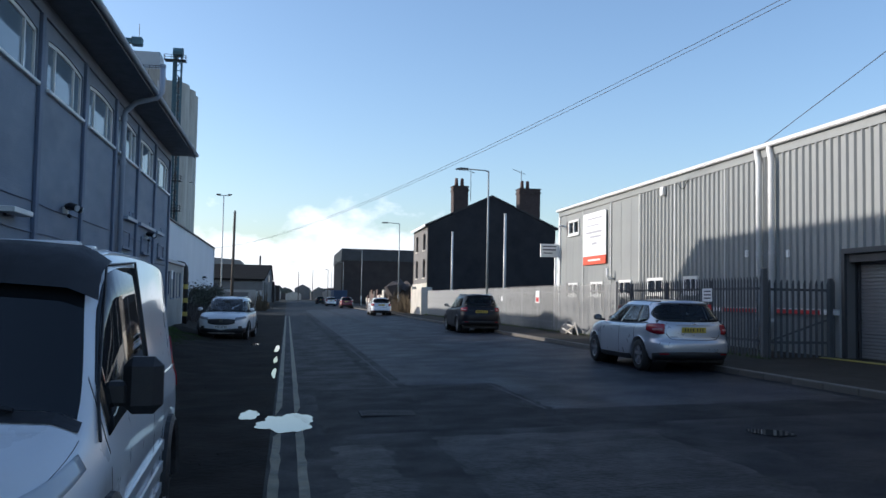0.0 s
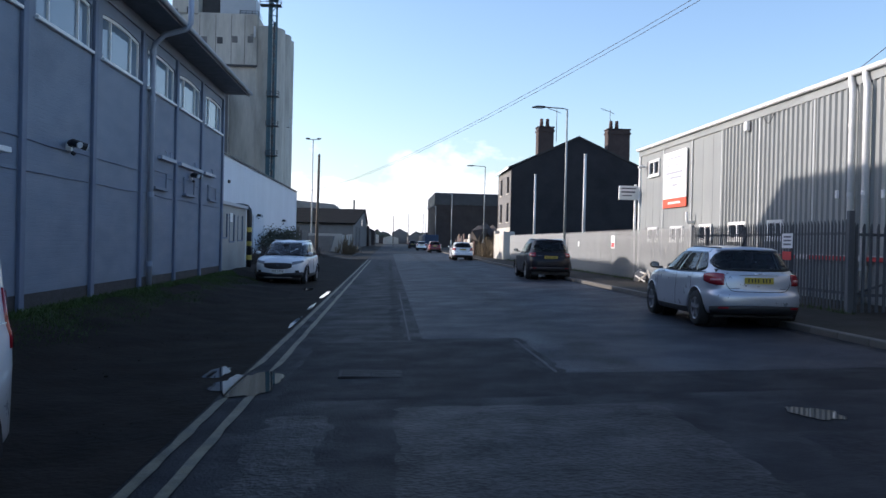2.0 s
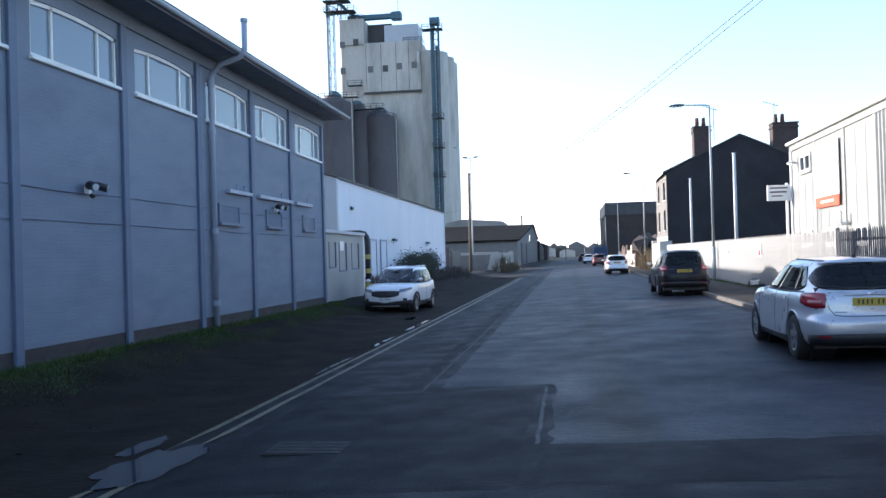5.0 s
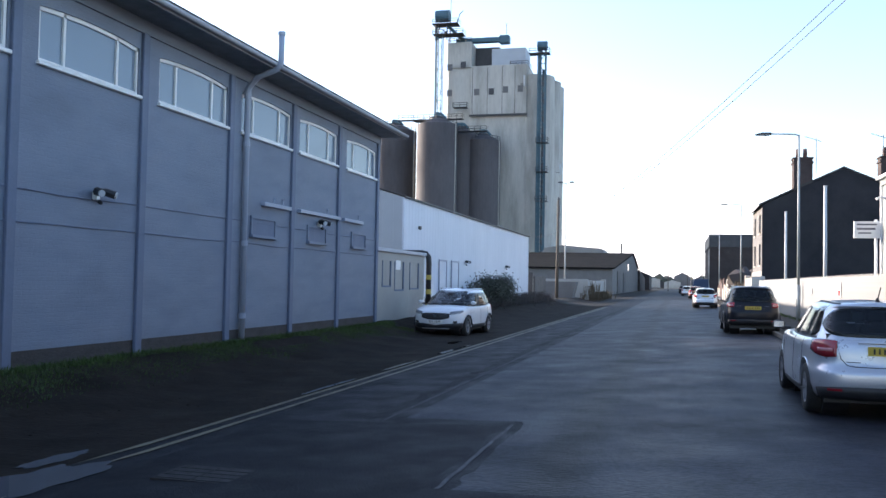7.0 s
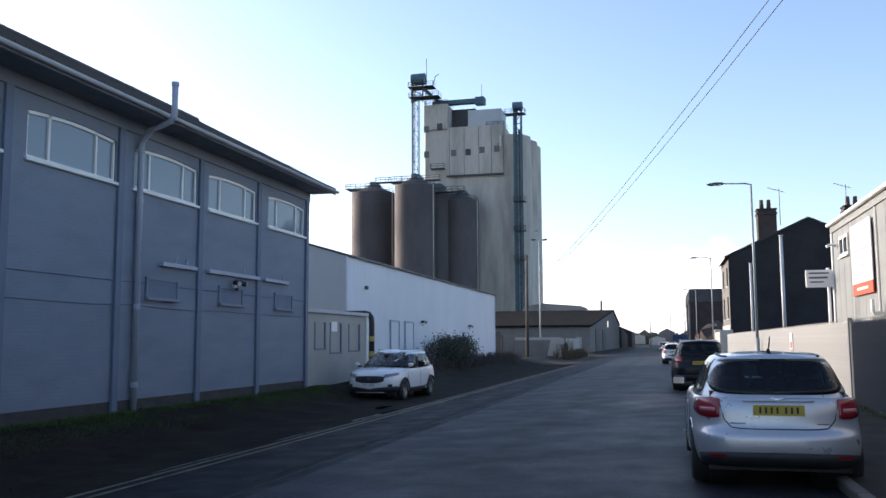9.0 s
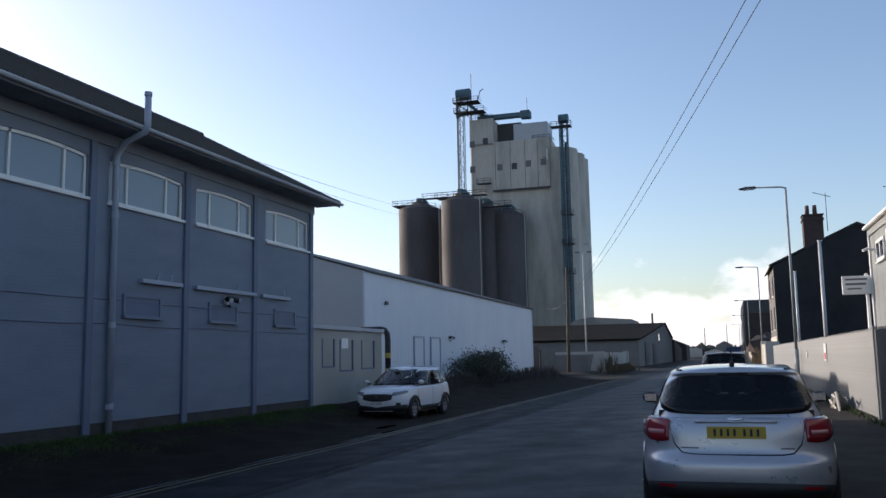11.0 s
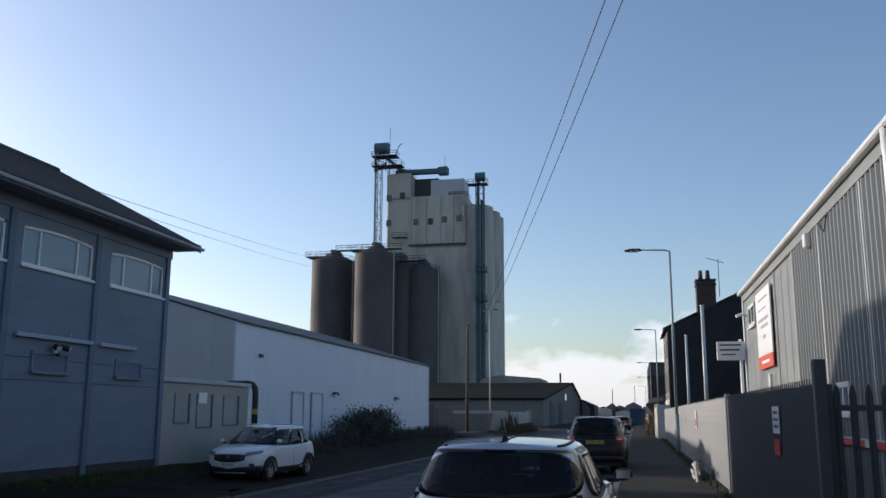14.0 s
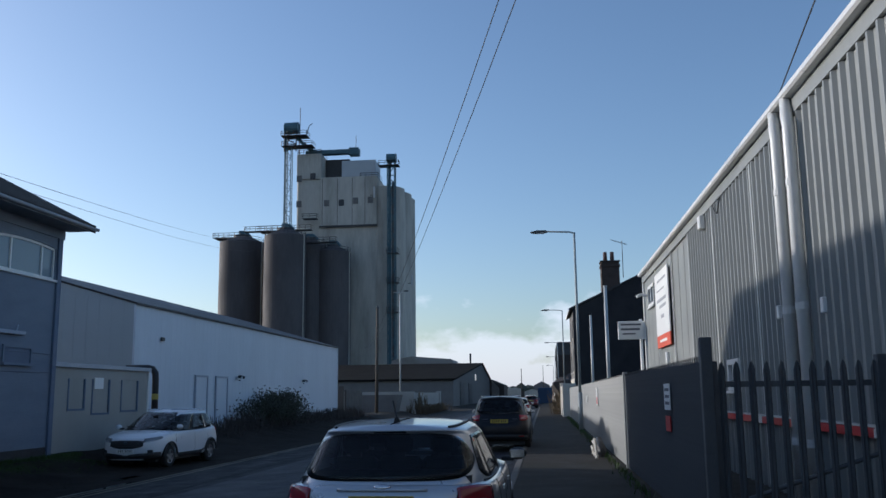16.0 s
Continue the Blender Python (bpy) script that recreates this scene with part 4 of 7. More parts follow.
for y in (SH[0] + 0.05, SH[1] - 0.1):
    part("guide_rail", B(RXW + 0.27, RXW + 0.37, y, y + 0.05, 0.41, 2.68), STEEL_DARK, sh)
tagged(part("threshold_line", B(RXW - 0.55, RXW - 0.3, SH[0], SH[1] + 0.3, 0.395, 0.416), HAZARD), "yellow painted threshold line before the shutter", "road marking", kind="structure")
# alarm box, small lights, meter boxes
al = tagged(part("alarm_box", B(RXW - 0.17, RXW - 0.045, 30.2, 30.45, 5.42, 5.72, bevel=0.02), SIGN_WHITE), "white alarm box high on the clad wall", "alarm")
tagged(part("cctv_camera", tube(bmesh.new(), [(RXW - 0.04, 41.5, 5.2), (RXW - 0.2, 41.55, 5.25), (RXW - 0.38, 41.5, 5.18)], 0.05, 8), SIGN_WHITE), "small white cctv camera on the wall corner", "camera")
for y, z in ((24.6, 3.0), (22.5, 2.9)):
    tagged(part("sensor_box", B(RXW - 0.1, RXW - 0.045, y, y + 0.12, z, z + 0.2, bevel=0.01), SIGN_WHITE), "small white sensor box on the clad wall", "sensor", "sensor boxes")
tagged(part("wall_cable", tube(bmesh.new(), [(RXW - 0.06, 29.2 - 0.12 * i, 5.72 - 0.25 * math.sin(math.pi * i / 6)) for i in range(7)], 0.012, 5), BLACK), "short looped black cable below the gutter", "cable")
# flue
tagged(part("boiler_flue", tube(bmesh.new(), [(RXW - 0.03, 35.2, 2.6), (RXW - 0.25, 35.2, 2.6), (RXW - 0.3, 35.2, 2.68), (RXW - 0.3, 35.2, 3.0)], 0.06, 8), WHITE_PVC, smooth=True), "white plastic boiler flue on the wall", "flue")
# large sign board
bs = thing("sign_board", (RXW - 0.08, 37.35, 3.25), "tall white sign board with an orange-red foot panel", "sign")
part("panel", B(RXW - 0.1, RXW - 0.06, 35.95, 38.75, 3.62, 5.5, bevel=0.005), SIGN_WHITE, bs)
part("foot_panel", B(RXW - 0.1, RXW - 0.06, 35.95, 38.75, 3.25, 3.617, bevel=0.005), ORANGE, bs, "orange-red panel")
for z, a, b, h in ((5.2, 36.4, 38.2, 0.07), (4.92, 36.7, 38.3, 0.05), (4.6, 36.4, 38.4, 0.09), (4.4, 36.5, 37.9, 0.09), (4.1, 37.0, 37.6, 0.1), (3.4, 36.6, 38.1, 0.08)):
    part("print_bar", B(RXW - 0.104, RXW - 0.1, a, b, z, z + h), INK_PALE if z > 3.6 else SIGN_WHITE, bs)
# flag sign on a white post
fs = thing("post_sign", (12.72, 42.6, 0.4), "double-sided white sign box on a tall white post", "sign")
part("post", C((13.0, 42.62, 0.35), (13.0, 42.62, 4.5), 0.055, n=10), WHITE_PVC, fs, smooth=True)
part("sign_box", B(12.2, 13.12, 42.45, 42.56, 3.78, 4.42, bevel=0.015), SIGN_WHITE, fs)
for z, a, b, h in ((4.27, 12.3, 13.0, 0.06), (4.1, 12.3, 12.95, 0.07), (3.95, 12.35, 12.8, 0.05)):
    part("print_bar", B(a, b, 42.444, 42.45, z, z + h), INK, fs)

# ---- palisade fence ----
FX, FZ0, FZ1 = 11.25, 0.42, 2.33
fence = thing("palisade_fence", (FX, 43, 0.4), "steel palisade fence, part galvanised and part slate-grey, along the pavement", "fence")


def pale_mesh():
    bm = bmesh.new()
    w2, d = 0.036, 0.017
    prof = [(-w2, 0), (-w2 * 0.5, d), (0, d * 0.35), (w2 * 0.5, d), (w2, 0)]
    top = {-w2: FZ1 - 0.1, -w2 * 0.5: FZ1 - 0.03, 0: FZ1, w2 * 0.5: FZ1 - 0.03, w2: FZ1 - 0.1}
    fa = [bm.verts.new((-x - 0.004, y, FZ0)) for y, x in prof]
    fb = [bm.verts.new((-x - 0.004, y, top[y])) for y, x in prof]
    ba = [bm.verts.new((-x, y, FZ0)) for y, x in prof]
    bb = [bm.verts.new((-x, y, top[y])) for y, x in prof]
    for k in range(4):
        bm.faces.new((fa[k], fa[k + 1], fb[k + 1], fb[k]))
        bm.faces.new((ba[k + 1], ba[k], bb[k], bb[k + 1]))
    bm.faces.new((fa[0], fb[0], bb[0], ba[0]))
    bm.faces.new((fa[4], ba[4], bb[4], fb[4]))
    me = bpy.data.meshes.new("pale")
    bm.to_mesh(me)
    bm.free()
    me.materials.append(GALV)
    return me


PALE = pale_mesh()
SLATE_PALE = PALE.copy()
SLATE_PALE.materials[0] = GATE_GREY
y = 20.7
i = 0
while i < 300:
    o = new("pale", SLATE_PALE if y < 29.95 else PALE)
    o.parent = fence
    o.location = Vector((FX, y, 0.01 * noise.noise(Vector((i * 0.7, 0, 0))))) - fence.location
    o.rotation_euler = (radians(0.6 * noise.noise(Vector((i, 3, 0)))), 0, 0)
    y += 0.15
    i += 1
while y < 71:
    o = new("pale", PALE)
    o.parent = fence
    o.location = Vector((FX, y, 0)) - fence.location
    y += 0.15
for z in (0.75, 2.0):
    part("rail", B(FX + 0.005, FX + 0.045, 20.6, 29.95, z, z + 0.06), GATE_GREY, fence, "slate-grey painted rail")
    part("rail", B(FX + 0.005, FX + 0.045, 29.96, 71, z, z + 0.06), GALV, fence)
y = 20.62
while y < 71.5:
    part("fence_post", B(FX + 0.046, FX + 0.12, y - 0.04, y + 0.04, 0.3, 2.25), GATE_GREY if y < 29.9 else GALV, fence)
    y += 2.75
part("fence_post", B(FX - 0.05, FX + 0.05, 29.93, 30.03, 0.3, 2.36, bevel=0.006), GALV, fence, "pale end post of the galvanised run")
# side gate's dark grey holds the shade it stands in
ret = thing("palisade_gate", (12.1, 20.6, 0.4), "grey palisade side gate running back to the wall", "gate")
for i in range(12):
    o = new("pale", PALE)
    o.parent = ret
    o.location = Vector((FX + 0.16 + i * 0.153, 20.6, -0.08)) - ret.location
    o.rotation_euler = (0, 0, radians(90))
    o.material_slots[0].link = 'OBJECT'
    o.material_slots[0].material = GATE_GREY
for z in (0.72, 1.98):
    part("rail", B(FX, 13.05, 20.61, 20.65, z, z + 0.06), GATE_GREY, ret)
part("brace", tube(bmesh.new(), [(FX + 0.1, 20.64, 0.75), (12.95, 20.64, 1.3)], 0.025, 6), GATE_GREY, ret)
part("gate_post", B(FX - 0.06, FX + 0.06, 20.5, 20.62, 0.3, 2.5, bevel=0.008), GATE_GREY, ret)
part("gate_post", B(12.96, 13.06, 20.56, 20.66, 0.3, 2.3, bevel=0.008), GATE_GREY, ret)
fsn = thing("fence_sign", (FX - 0.06, 23.3, 1.45), "small white and red warning sign on the palisade", "sign")
part("panel", B(FX - 0.05, FX - 0.04, 23.05, 23.6, 1.7, 2.05), SIGN_WHITE, fsn)
part("red_panel", B(FX - 0.05, FX - 0.04, 23.1, 23.55, 1.42, 1.62), RED_PAINT, fsn)
for z in (1.95, 1.86, 1.77):
    part("print_bar", B(FX - 0.054, FX - 0.05, 23.12, 23.5, z, z + 0.04), INK, fsn)
fsm = thing("fence_sign", (FX - 0.06, 39.5, 1.7), "small white and red notice on the palisade", "sign")
part("panel", B(FX - 0.05, FX - 0.04, 39.2, 39.8, 1.55, 2.1), SIGN_WHITE, fsm)
part("red_panel", B(FX - 0.054, FX - 0.05, 39.3, 39.7, 1.6, 1.8), RED_PAINT, fsm)
tagged(part("fence_sign", B(FX - 0.05, FX - 0.04, 46, 46.3, 1.6, 1.85), SIGN_WHITE), "tiny white notice on the palisade", "sign")

# ---- tall posts, street lamps ----
for x, y, h in ((12.37, 50.3, 6.6), (12.65, 68.2, 6.86), (12.7, 86.0, 6.9)):
    p = thing("tall_post", (x, y, 0.35), "tall plain pale steel post behind the fence", "post", "tall posts")
    part("shaft", C((x, y, 0.3), (x, y, h), 0.09, 0.075, n=10), CLAD_TRIM, p, smooth=True)
    part("cap", C((x, y, h), (x, y, h + 0.04), 0.1, n=10), CLAD_TRIM, p)


def street_lamp(x, y, h, arm, base):
    p = thing("street_lamp", (x, y, base), "grey steel street lamp with a flat arm over the road", "street lamp", "street lamps")
    part("base_column", C((x, y, base), (x, y, base + 1.6), 0.095, n=12), LAMP_GREY, p, smooth=True)
    part("column", C((x, y, base + 1.6), (x, y, h), 0.065, 0.045, n=12), LAMP_GREY, p, smooth=True)
    part("arm", tube(bmesh.new(), [(x, y, h - 0.12), (x - 0.03 * math.copysign(1, arm), y, h - 0.02), (x - 0.2 * math.copysign(1, arm), y, h + 0.03), (x - arm * 0.65, y, h + 0.08)], 0.035, 8), LAMP_GREY, p, smooth=True)
    bm = bmesh.new()
    s = math.copysign(1, arm)
    poly_prism(bm, [(x - arm * 0.62, h + 0.04), (x - arm * 0.95, h + 0.02), (x - arm, h + 0.06), (x - arm * 0.85, h + 0.13), (x - arm * 0.64, h + 0.12)], "y", y - 0.13, y + 0.13)
    part("lantern", bm, STEEL_DARK, p, "dark flat lantern head")
    part("lens", B(min(x - arm * 0.68, x - arm * 0.9), max(x - arm * 0.68, x - arm * 0.9), y - 0.1, y + 0.1, h - 0.0, h + 0.03), LAMP_CLEAR, p)
    part("access_door", B(x - 0.1, x - 0.092, y - 0.05, y + 0.05, base + 0.5, base + 1.0), LAMP_GREY, p)
    return p


lamp = street_lamp(11.05, 49.0, 8.85, 1.9, 0.37)
for x, y, z in ((11.35, 91.0, 9.35), (11.6, 140, 9.2), (11.8, 190, 9.2), (12.0, 245, 9.2)):
    street_lamp(x, y, z, 1.9, 0.37)

# ---- house with a gable blackened for shade ----
house = thing("house", (17.2, 80, 0.4), "three-storey end terrace house with a gable coloured near-black for shade", "house")
GX0, GX1, GY0, GY1 = 11.75, 23.0, 74.7, 83.2
EZ1, AX, AZ = 7.9, 17.3, 10.55
part("gable_wall", poly_prism(bmesh.new(), [(GX0, 0.3), (GX1, 0.3), (GX1, EZ1), (AX, AZ), (GX0, EZ1)], "y", GY0, GY0 + 0.3), SHADED_RENDER, house, "windowless gable coloured near-black for shade")
part("gable_wall", poly_prism(bmesh.new(), [(GX0, 0.3), (GX1, 0.3), (GX1, EZ1), (AX, AZ), (GX0, EZ1)], "y", GY1 - 0.3, GY1), DARK_BRICK, house)
HW = [(76.0, 77.3), (80.2, 81.5)]
bm = bmesh.new()
zz = [(0.3, 0.9, 0), (0.9, 2.6, 1), (2.6, 3.5, 0), (3.5, 5.1, 1), (5.1, 5.9, 0), (5.9, 7.3, 1), (7.3, 7.9, 0)]
for z0, z1, cut in zz:
    if not cut:
        box(bm, GX0, GX0 + 0.3, GY0 + 0.3, GY1 - 0.3, z0, z1)
    else:
        e = [GY0 + 0.3]
        for a, b in HW:
            e += [a, b]
        e.append(GY1 - 0.3)
        for a, b in zip(e[::2], e[1::2]):
            box(bm, GX0, GX0 + 0.3, a, b, z0, z1)
part("front_wall", bm, STONE_GREY, house, "grey rendered front wall")
part("back_wall", B(GX1 - 0.3, GX1, GY0 + 0.3, GY1 - 0.3, 0.3, EZ1), DARK_BRICK, house)
for z0, z1 in ((0.9, 2.6), (3.5, 5.1), (5.9, 7.3)):
    for a, b in HW:
        fr = bmesh.new()
        for c in ((a, a + 0.09, z0, z1), (b - 0.09, b, z0, z1), (a + 0.09, b - 0.09, z0, z0 + 0.09), (a + 0.09, b - 0.09, z1 - 0.09, z1), (a + 0.09, b - 0.09, (z0 + z1) / 2 - 0.04, (z0 + z1) / 2 + 0.04)):
            box(fr, GX0 + 0.12, GX0 + 0.2, *c)
        e = part("window", fr, DARK_BRICK, house)
        part("pane", B(GX0 + 0.15, GX0 + 0.16, a + 0.09, b - 0.09, z0 + 0.09, z1 - 0.09), CAR_GLASS, e)
        part("sill", B(GX0 - 0.06, GX0 + 0.12, a - 0.08, b + 0.08, z0 - 0.1, z0 - 0.002), WHITEWASH, e)
part("roof", poly_prism(bmesh.new(), [(GX0 - 0.25, EZ1 - 0.05), (AX, AZ + 0.02), (AX, AZ + 0.14), (GX0 - 0.25, EZ1 + 0.1)], "y", GY0 - 0.06, GY1 + 0.06), SLATE, house)
part("roof", poly_prism(bmesh.new(), [(AX, AZ + 0.02), (GX1 + 0.25, EZ1 - 0.05), (GX1 + 0.25, EZ1 + 0.1), (AX, AZ + 0.14)], "y", GY0 - 0.06, GY1 + 0.06), SLATE, house)
part("eaves_board", B(GX0 - 0.3, GX0 - 0.26, GY0 - 0.06, GY1 + 0.06, EZ1 - 0.1, EZ1 + 0.1), WHITE_PAINT, house)
part("skirt", B(GX0 - 0.05, GX0 - 0.001, GY0, GY1, 0.3, 3.0), WHITEWASH, house, "white painted ground floor")
for x0, x1, zb in ((13.9, 15.2, 8.2), (19.75, 21.6, 8.2)):
    ch = part("chimney", B(x0, x1, GY0 + 0.02, GY0 + 1.2, zb, 11.3, bevel=0.02), RED_BRICK, house, "tall brick chimney stack")
    part("band", B(x0 - 0.06, x1 + 0.06, GY0 - 0.04, GY0 + 1.26, 10.95, 11.1), RED_BRICK, ch)
    part("band", B(x0 - 0.06, x1 + 0.06, GY0 - 0.04, GY0 + 1.26, 11.302, 11.4), RED_BRICK, ch)
    for k in range(2):
        xc = x0 + 0.35 + k * 0.5
        part("chimney_pot", C((xc, GY0 + 0.6, 11.4), (xc, GY0 + 0.6, 12.1), 0.17, 0.13, n=10), TERRACOTTA, ch, smooth=True)
for x, zt in ((15.5, 12.9), (20.0, 13.0)):
    a = thing("tv_aerial", (x, GY0 + 0.5, 10.3), "thin bent television aerial on the chimney", "aerial", "aerials")
    part("mast", tube(bmesh.new(), [(x, GY0 + 0.5, 10.2), (x, GY0 + 0.5, zt)], 0.025, 6), STEEL_DARK, a)
    part("boom", tube(bmesh.new(), [(x - 0.8, GY0 + 0.5, zt + 0.1), (x + 0.35, GY0 + 0.5, zt - 0.3)], 0.02, 6), STEEL_DARK, a)
    for k in range(5):
        part("element", tube(bmesh.new(), [(x - 0.7 + k * 0.22, GY0 + 0.25, zt + 0.06 - k * 0.075), (x - 0.7 + k * 0.22, GY0 + 0.75, zt + 0.06 - k * 0.075)], 0.012, 5), STEEL_DARK, a)
yw = thing("yard_wall", (11.1, 72, 0.35), "whitewashed rough yard wall beside the house", "wall")
part("wall", B(10.75, 11.65, 71.4, 71.75, 0.3, 2.6, bevel=0.03), WHITEWASH, yw)
part("side_wall", B(10.75, 11.05, 71.76, 76.5, 0.3, 2.45, bevel=0.03), WHITEWASH, yw)
part("pier", B(10.7, 11.1, 76.5, 77.0, 0.3, 2.7, bevel=0.03), WHITEWASH, yw)

# ---- far right side ----
fb = thing("brick_works", (26.7, 220.3, 0.35), "dark brick works building with a deep dark fascia", "building")
part("wall", B(12.67, 42.67, 210.3, 246.3, 0.3, 10.49), DARK_BRICK, fb)
part("roof", poly_prism(bmesh.new(), [(12.47, 10.49), (42.87, 10.49), (42.67, 13.19), (12.62, 13.34)], "y", 210.1, 246.5), STEEL_DARK, fb, "dark sheeted upper band and roof")
bc = thing("container", (10.6, 160, 0.35), "faded blue steel shipping container", "container")
part("body", B(8.4, 10.8, 161, 173, 0.3, 2.95, bevel=0.05), CONTAINER_BLUE, bc)
for k in range(12):
    part("rib", B(8.55 + k * 0.18, 8.63 + k * 0.18, 160.95, 161.0, 0.5, 2.8), CONTAINER_BLUE, bc)
hb = thing("hoarding", (10.4, 100, 0.35), "broken orange and cream timber hoarding with rubble behind", "hoarding")
random.seed(8)
for k in range(16):
    y = 92 + k * 1.7
    part("board", B(10.5, 10.6, y, y + 1.6, 0.3, 1.7 + random.uniform(-0.2, 1.1), bevel=0.01), random.choice([WHITEWASH, WHITEWASH, RUST, TERRACOTTA]), hb)
rb = bmesh.new()
for k in range(60):
    p = Vector((random.uniform(11, 16), random.uniform(93, 112), 0.3))
    s = random.uniform(0.4, 1.4)
    r = bmesh.ops.create_icosphere(rb, subdivisions=1, radius=s, matrix=Matrix.Translation(p + Vector((0, 0, random.uniform(0, 2.4)))))
    for v in r["verts"]:
        v.co += Vector((random.uniform(-0.3, 0.3), random.uniform(-0.3, 0.3), random.uniform(-0.3, 0.3)))
tagged(part("rubble_heap", rb, RUST), "heap of brown rubble and scrap behind hoarding", "rubble", kind="stuff")

# ---- scrap at the foot of the fence ----
sc = thing("scrap_heap", (10.9, 33.4, 0.39), "dark heap of torn sheeting with pale broken boards", "debris")
hp = bmesh.new()
bmesh.ops.create_icosphere(hp, subdivisions=3, radius=1, matrix=Matrix.Translation((0, 0.9, 0.02)) @ Matrix.Diagonal((0.17, 0.75, 0.4, 1)))
for v in hp.verts:
    v.co += Vector((0.05, 0.1, 0.09)) * noise.noise(v.co * 4.3)
    v.co.z = max(v.co.z, -0.01)
part("sheeting", hp, BLACK_PLASTIC, sc, world=False)
for y0, z0, y1, z1 in ((-0.9, 0.02, -0.55, 0.46), (-0.6, 0.4, 0.5, 0.05), (-0.2, 0.03, 0.9, 0.2), (-0.3, 0.3, 0.3, 0.36)):
    part("board", tube(bmesh.new(), [(-0.16, y0, z0), (-0.18, y1, z1)], 0.035, 4), WHITEWASH, sc, world=False)


# ---- grain tower and silos ----
tw = thing("grain_tower", (-42, 255, 0.4), "tall weathered concrete grain tower with headhouse", "tower")
TY = 245.0
part("main_block", B(-58, -34.7, TY, TY + 24, 0, 62.2, bevel=0.4), CONCRETE, tw)
part("upper_block", B(-51.0, -35.0, TY - 0.7, TY - 0.01, 48.6, 62.4, bevel=0.1), CONCRETE, tw, "projecting upper storeys")
part("ledge", B(-51.2, -34.9, TY - 0.95, TY - 0.71, 48.1, 48.6), STEEL_DARK, tw)
# rounded storage bins down the side
for x, y in ((-33.5, TY + 5), (-32.6, TY + 12), (-32.6, TY + 19)):
    part("bin", C((x, y, 0), (x, y, 59.5), 5.4, n=24), CONCRETE, tw, smooth=False)
part("side_block", B(-34.7, -28.4, TY + 4, TY + 23, 0, 58.3, bevel=0.8), CONCRETE, tw)
part("headhouse", B(-58.1, -51, TY - 0.05, TY + 9, 62.2, 69.6, bevel=0.15), CONCRETE, tw)
part("recess", B(-51, -44, TY + 5, TY + 10, 62.2, 69.0), STEEL_DARK, tw)
part("plant_room", B(-45.5, -35.8, TY + 1.5, TY + 9, 62.2, 67.6, bevel=0.1), GREY_SHADE_CLAD, tw, "grey sheet-clad plant room")
part("conveyor", B(-56, -41.5, TY + 1.5, TY + 3.5, 69.8, 71), STEEL_BLUE, tw, "blue conveyor housing")
part("conveyor_head", B(-43.5, -40.6, TY + 1.2, TY + 3.8, 69.2, 71.4, bevel=0.2), STEEL_BLUE, tw)
for x, z in ((-53.2, 62.9), (-57.1, 62.3), (-57.1, 55), (-45, 55), (-41, 55.4), (-49.2, 55), (-36.8, 55.5)):
    part("window", B(x - 0.75, x + 0.75, TY - 0.78, TY - 0.702, z - 0.9, z + 0.9), STEEL_DARK if (x in (-53.2, -45)) else STONE_GREY, tw, "dark small window")
for x in (-50.5, -46.2, -42, -38.4):
    part("panel_joint", B(x, x + 0.12, TY - 0.74, TY - 0.701, 48.7, 62), SILO, tw)


def lattice(bm, x0, x1, y, z0, z1, step, r):
    for x in (x0, x1):
        for yy in (y, y + (x1 - x0)):
            cyl(bm, (x, yy, z0), (x, yy, z1), r, n=5)
    z = z0
    k = 0
    while z < z1 - 0.1:
        zb = min(z + step, z1)
        a, b = ((x0, x1), (x1, x0))[k % 2]
        cyl(bm, (a, y, z), (b, y, zb), r * 0.7, n=4)
        cyl(bm, (x0, y, zb), (x1, y, zb), r * 0.7, n=4)
        z = zb
        k += 1
    return bm


def gantry(x0, x1, y0, y1, z, name, parent):
    bm = box(bmesh.new(), x0, x1, y0, y1, z - 0.15, z)
    for zz in (0.6, 1.2):
        for a, b in (((x0, y0), (x1, y0)), ((x0, y0), (x0, y1)), ((x1, y0), (x1, y1))):
            cyl(bm, (*a, z + zz), (*b, z + zz), 0.07, n=4)
    n = max(2, int((x1 - x0) / 1.5))
    for k in range(n + 1):
        x = x0 + (x1 - x0) * k / n
        cyl(bm, (x, y0, z), (x, y0, z + 1.2), 0.07, n=4)
    return part(name, bm, STEEL_DARK, parent)


el = part("elevator_leg", lattice(bmesh.new(), -60.6, -59.2, TY - 2, 44, 72, 2.2, 0.14), STEEL_BLUE, tw, "blue steel elevator leg")
part("trunking", B(-61.3, -60.8, TY - 1.5, TY - 0.9, 40, 75), STEEL_BLUE, el)
part("elevator_head", C((-61.3, TY - 1, 77), (-57.4, TY - 1, 77), 1.7, n=14), STEEL_BLUE, tw)
part("head_frame", lattice(bmesh.new(), -61.2, -57.8, TY - 2, 70, 76.5, 2, 0.16), STEEL_DARK, tw)
gantry(-62, -54.6, TY - 3, TY + 1, 74.5, "walkway", tw)
gantry(-61.8, -53, TY - 3, TY + 1, 71.5, "walkway", tw)
part("chute", tube(bmesh.new(), [(-58.2, TY - 1, 74.5), (-54.5, TY + 1, 71), (-52, TY + 2.5, 70.5)], 0.5, 6), STEEL_BLUE, tw)
gantry(-58, -51.2, TY + 0.4, TY + 8, 69.7, "roof_rail", tw)
gantry(-40, -35, TY + 0.6, TY + 8, 62.4, "roof_rail", tw)
gantry(-55.5, -51.5, TY - 3, TY - 0.8, 50.5, "balcony", tw)
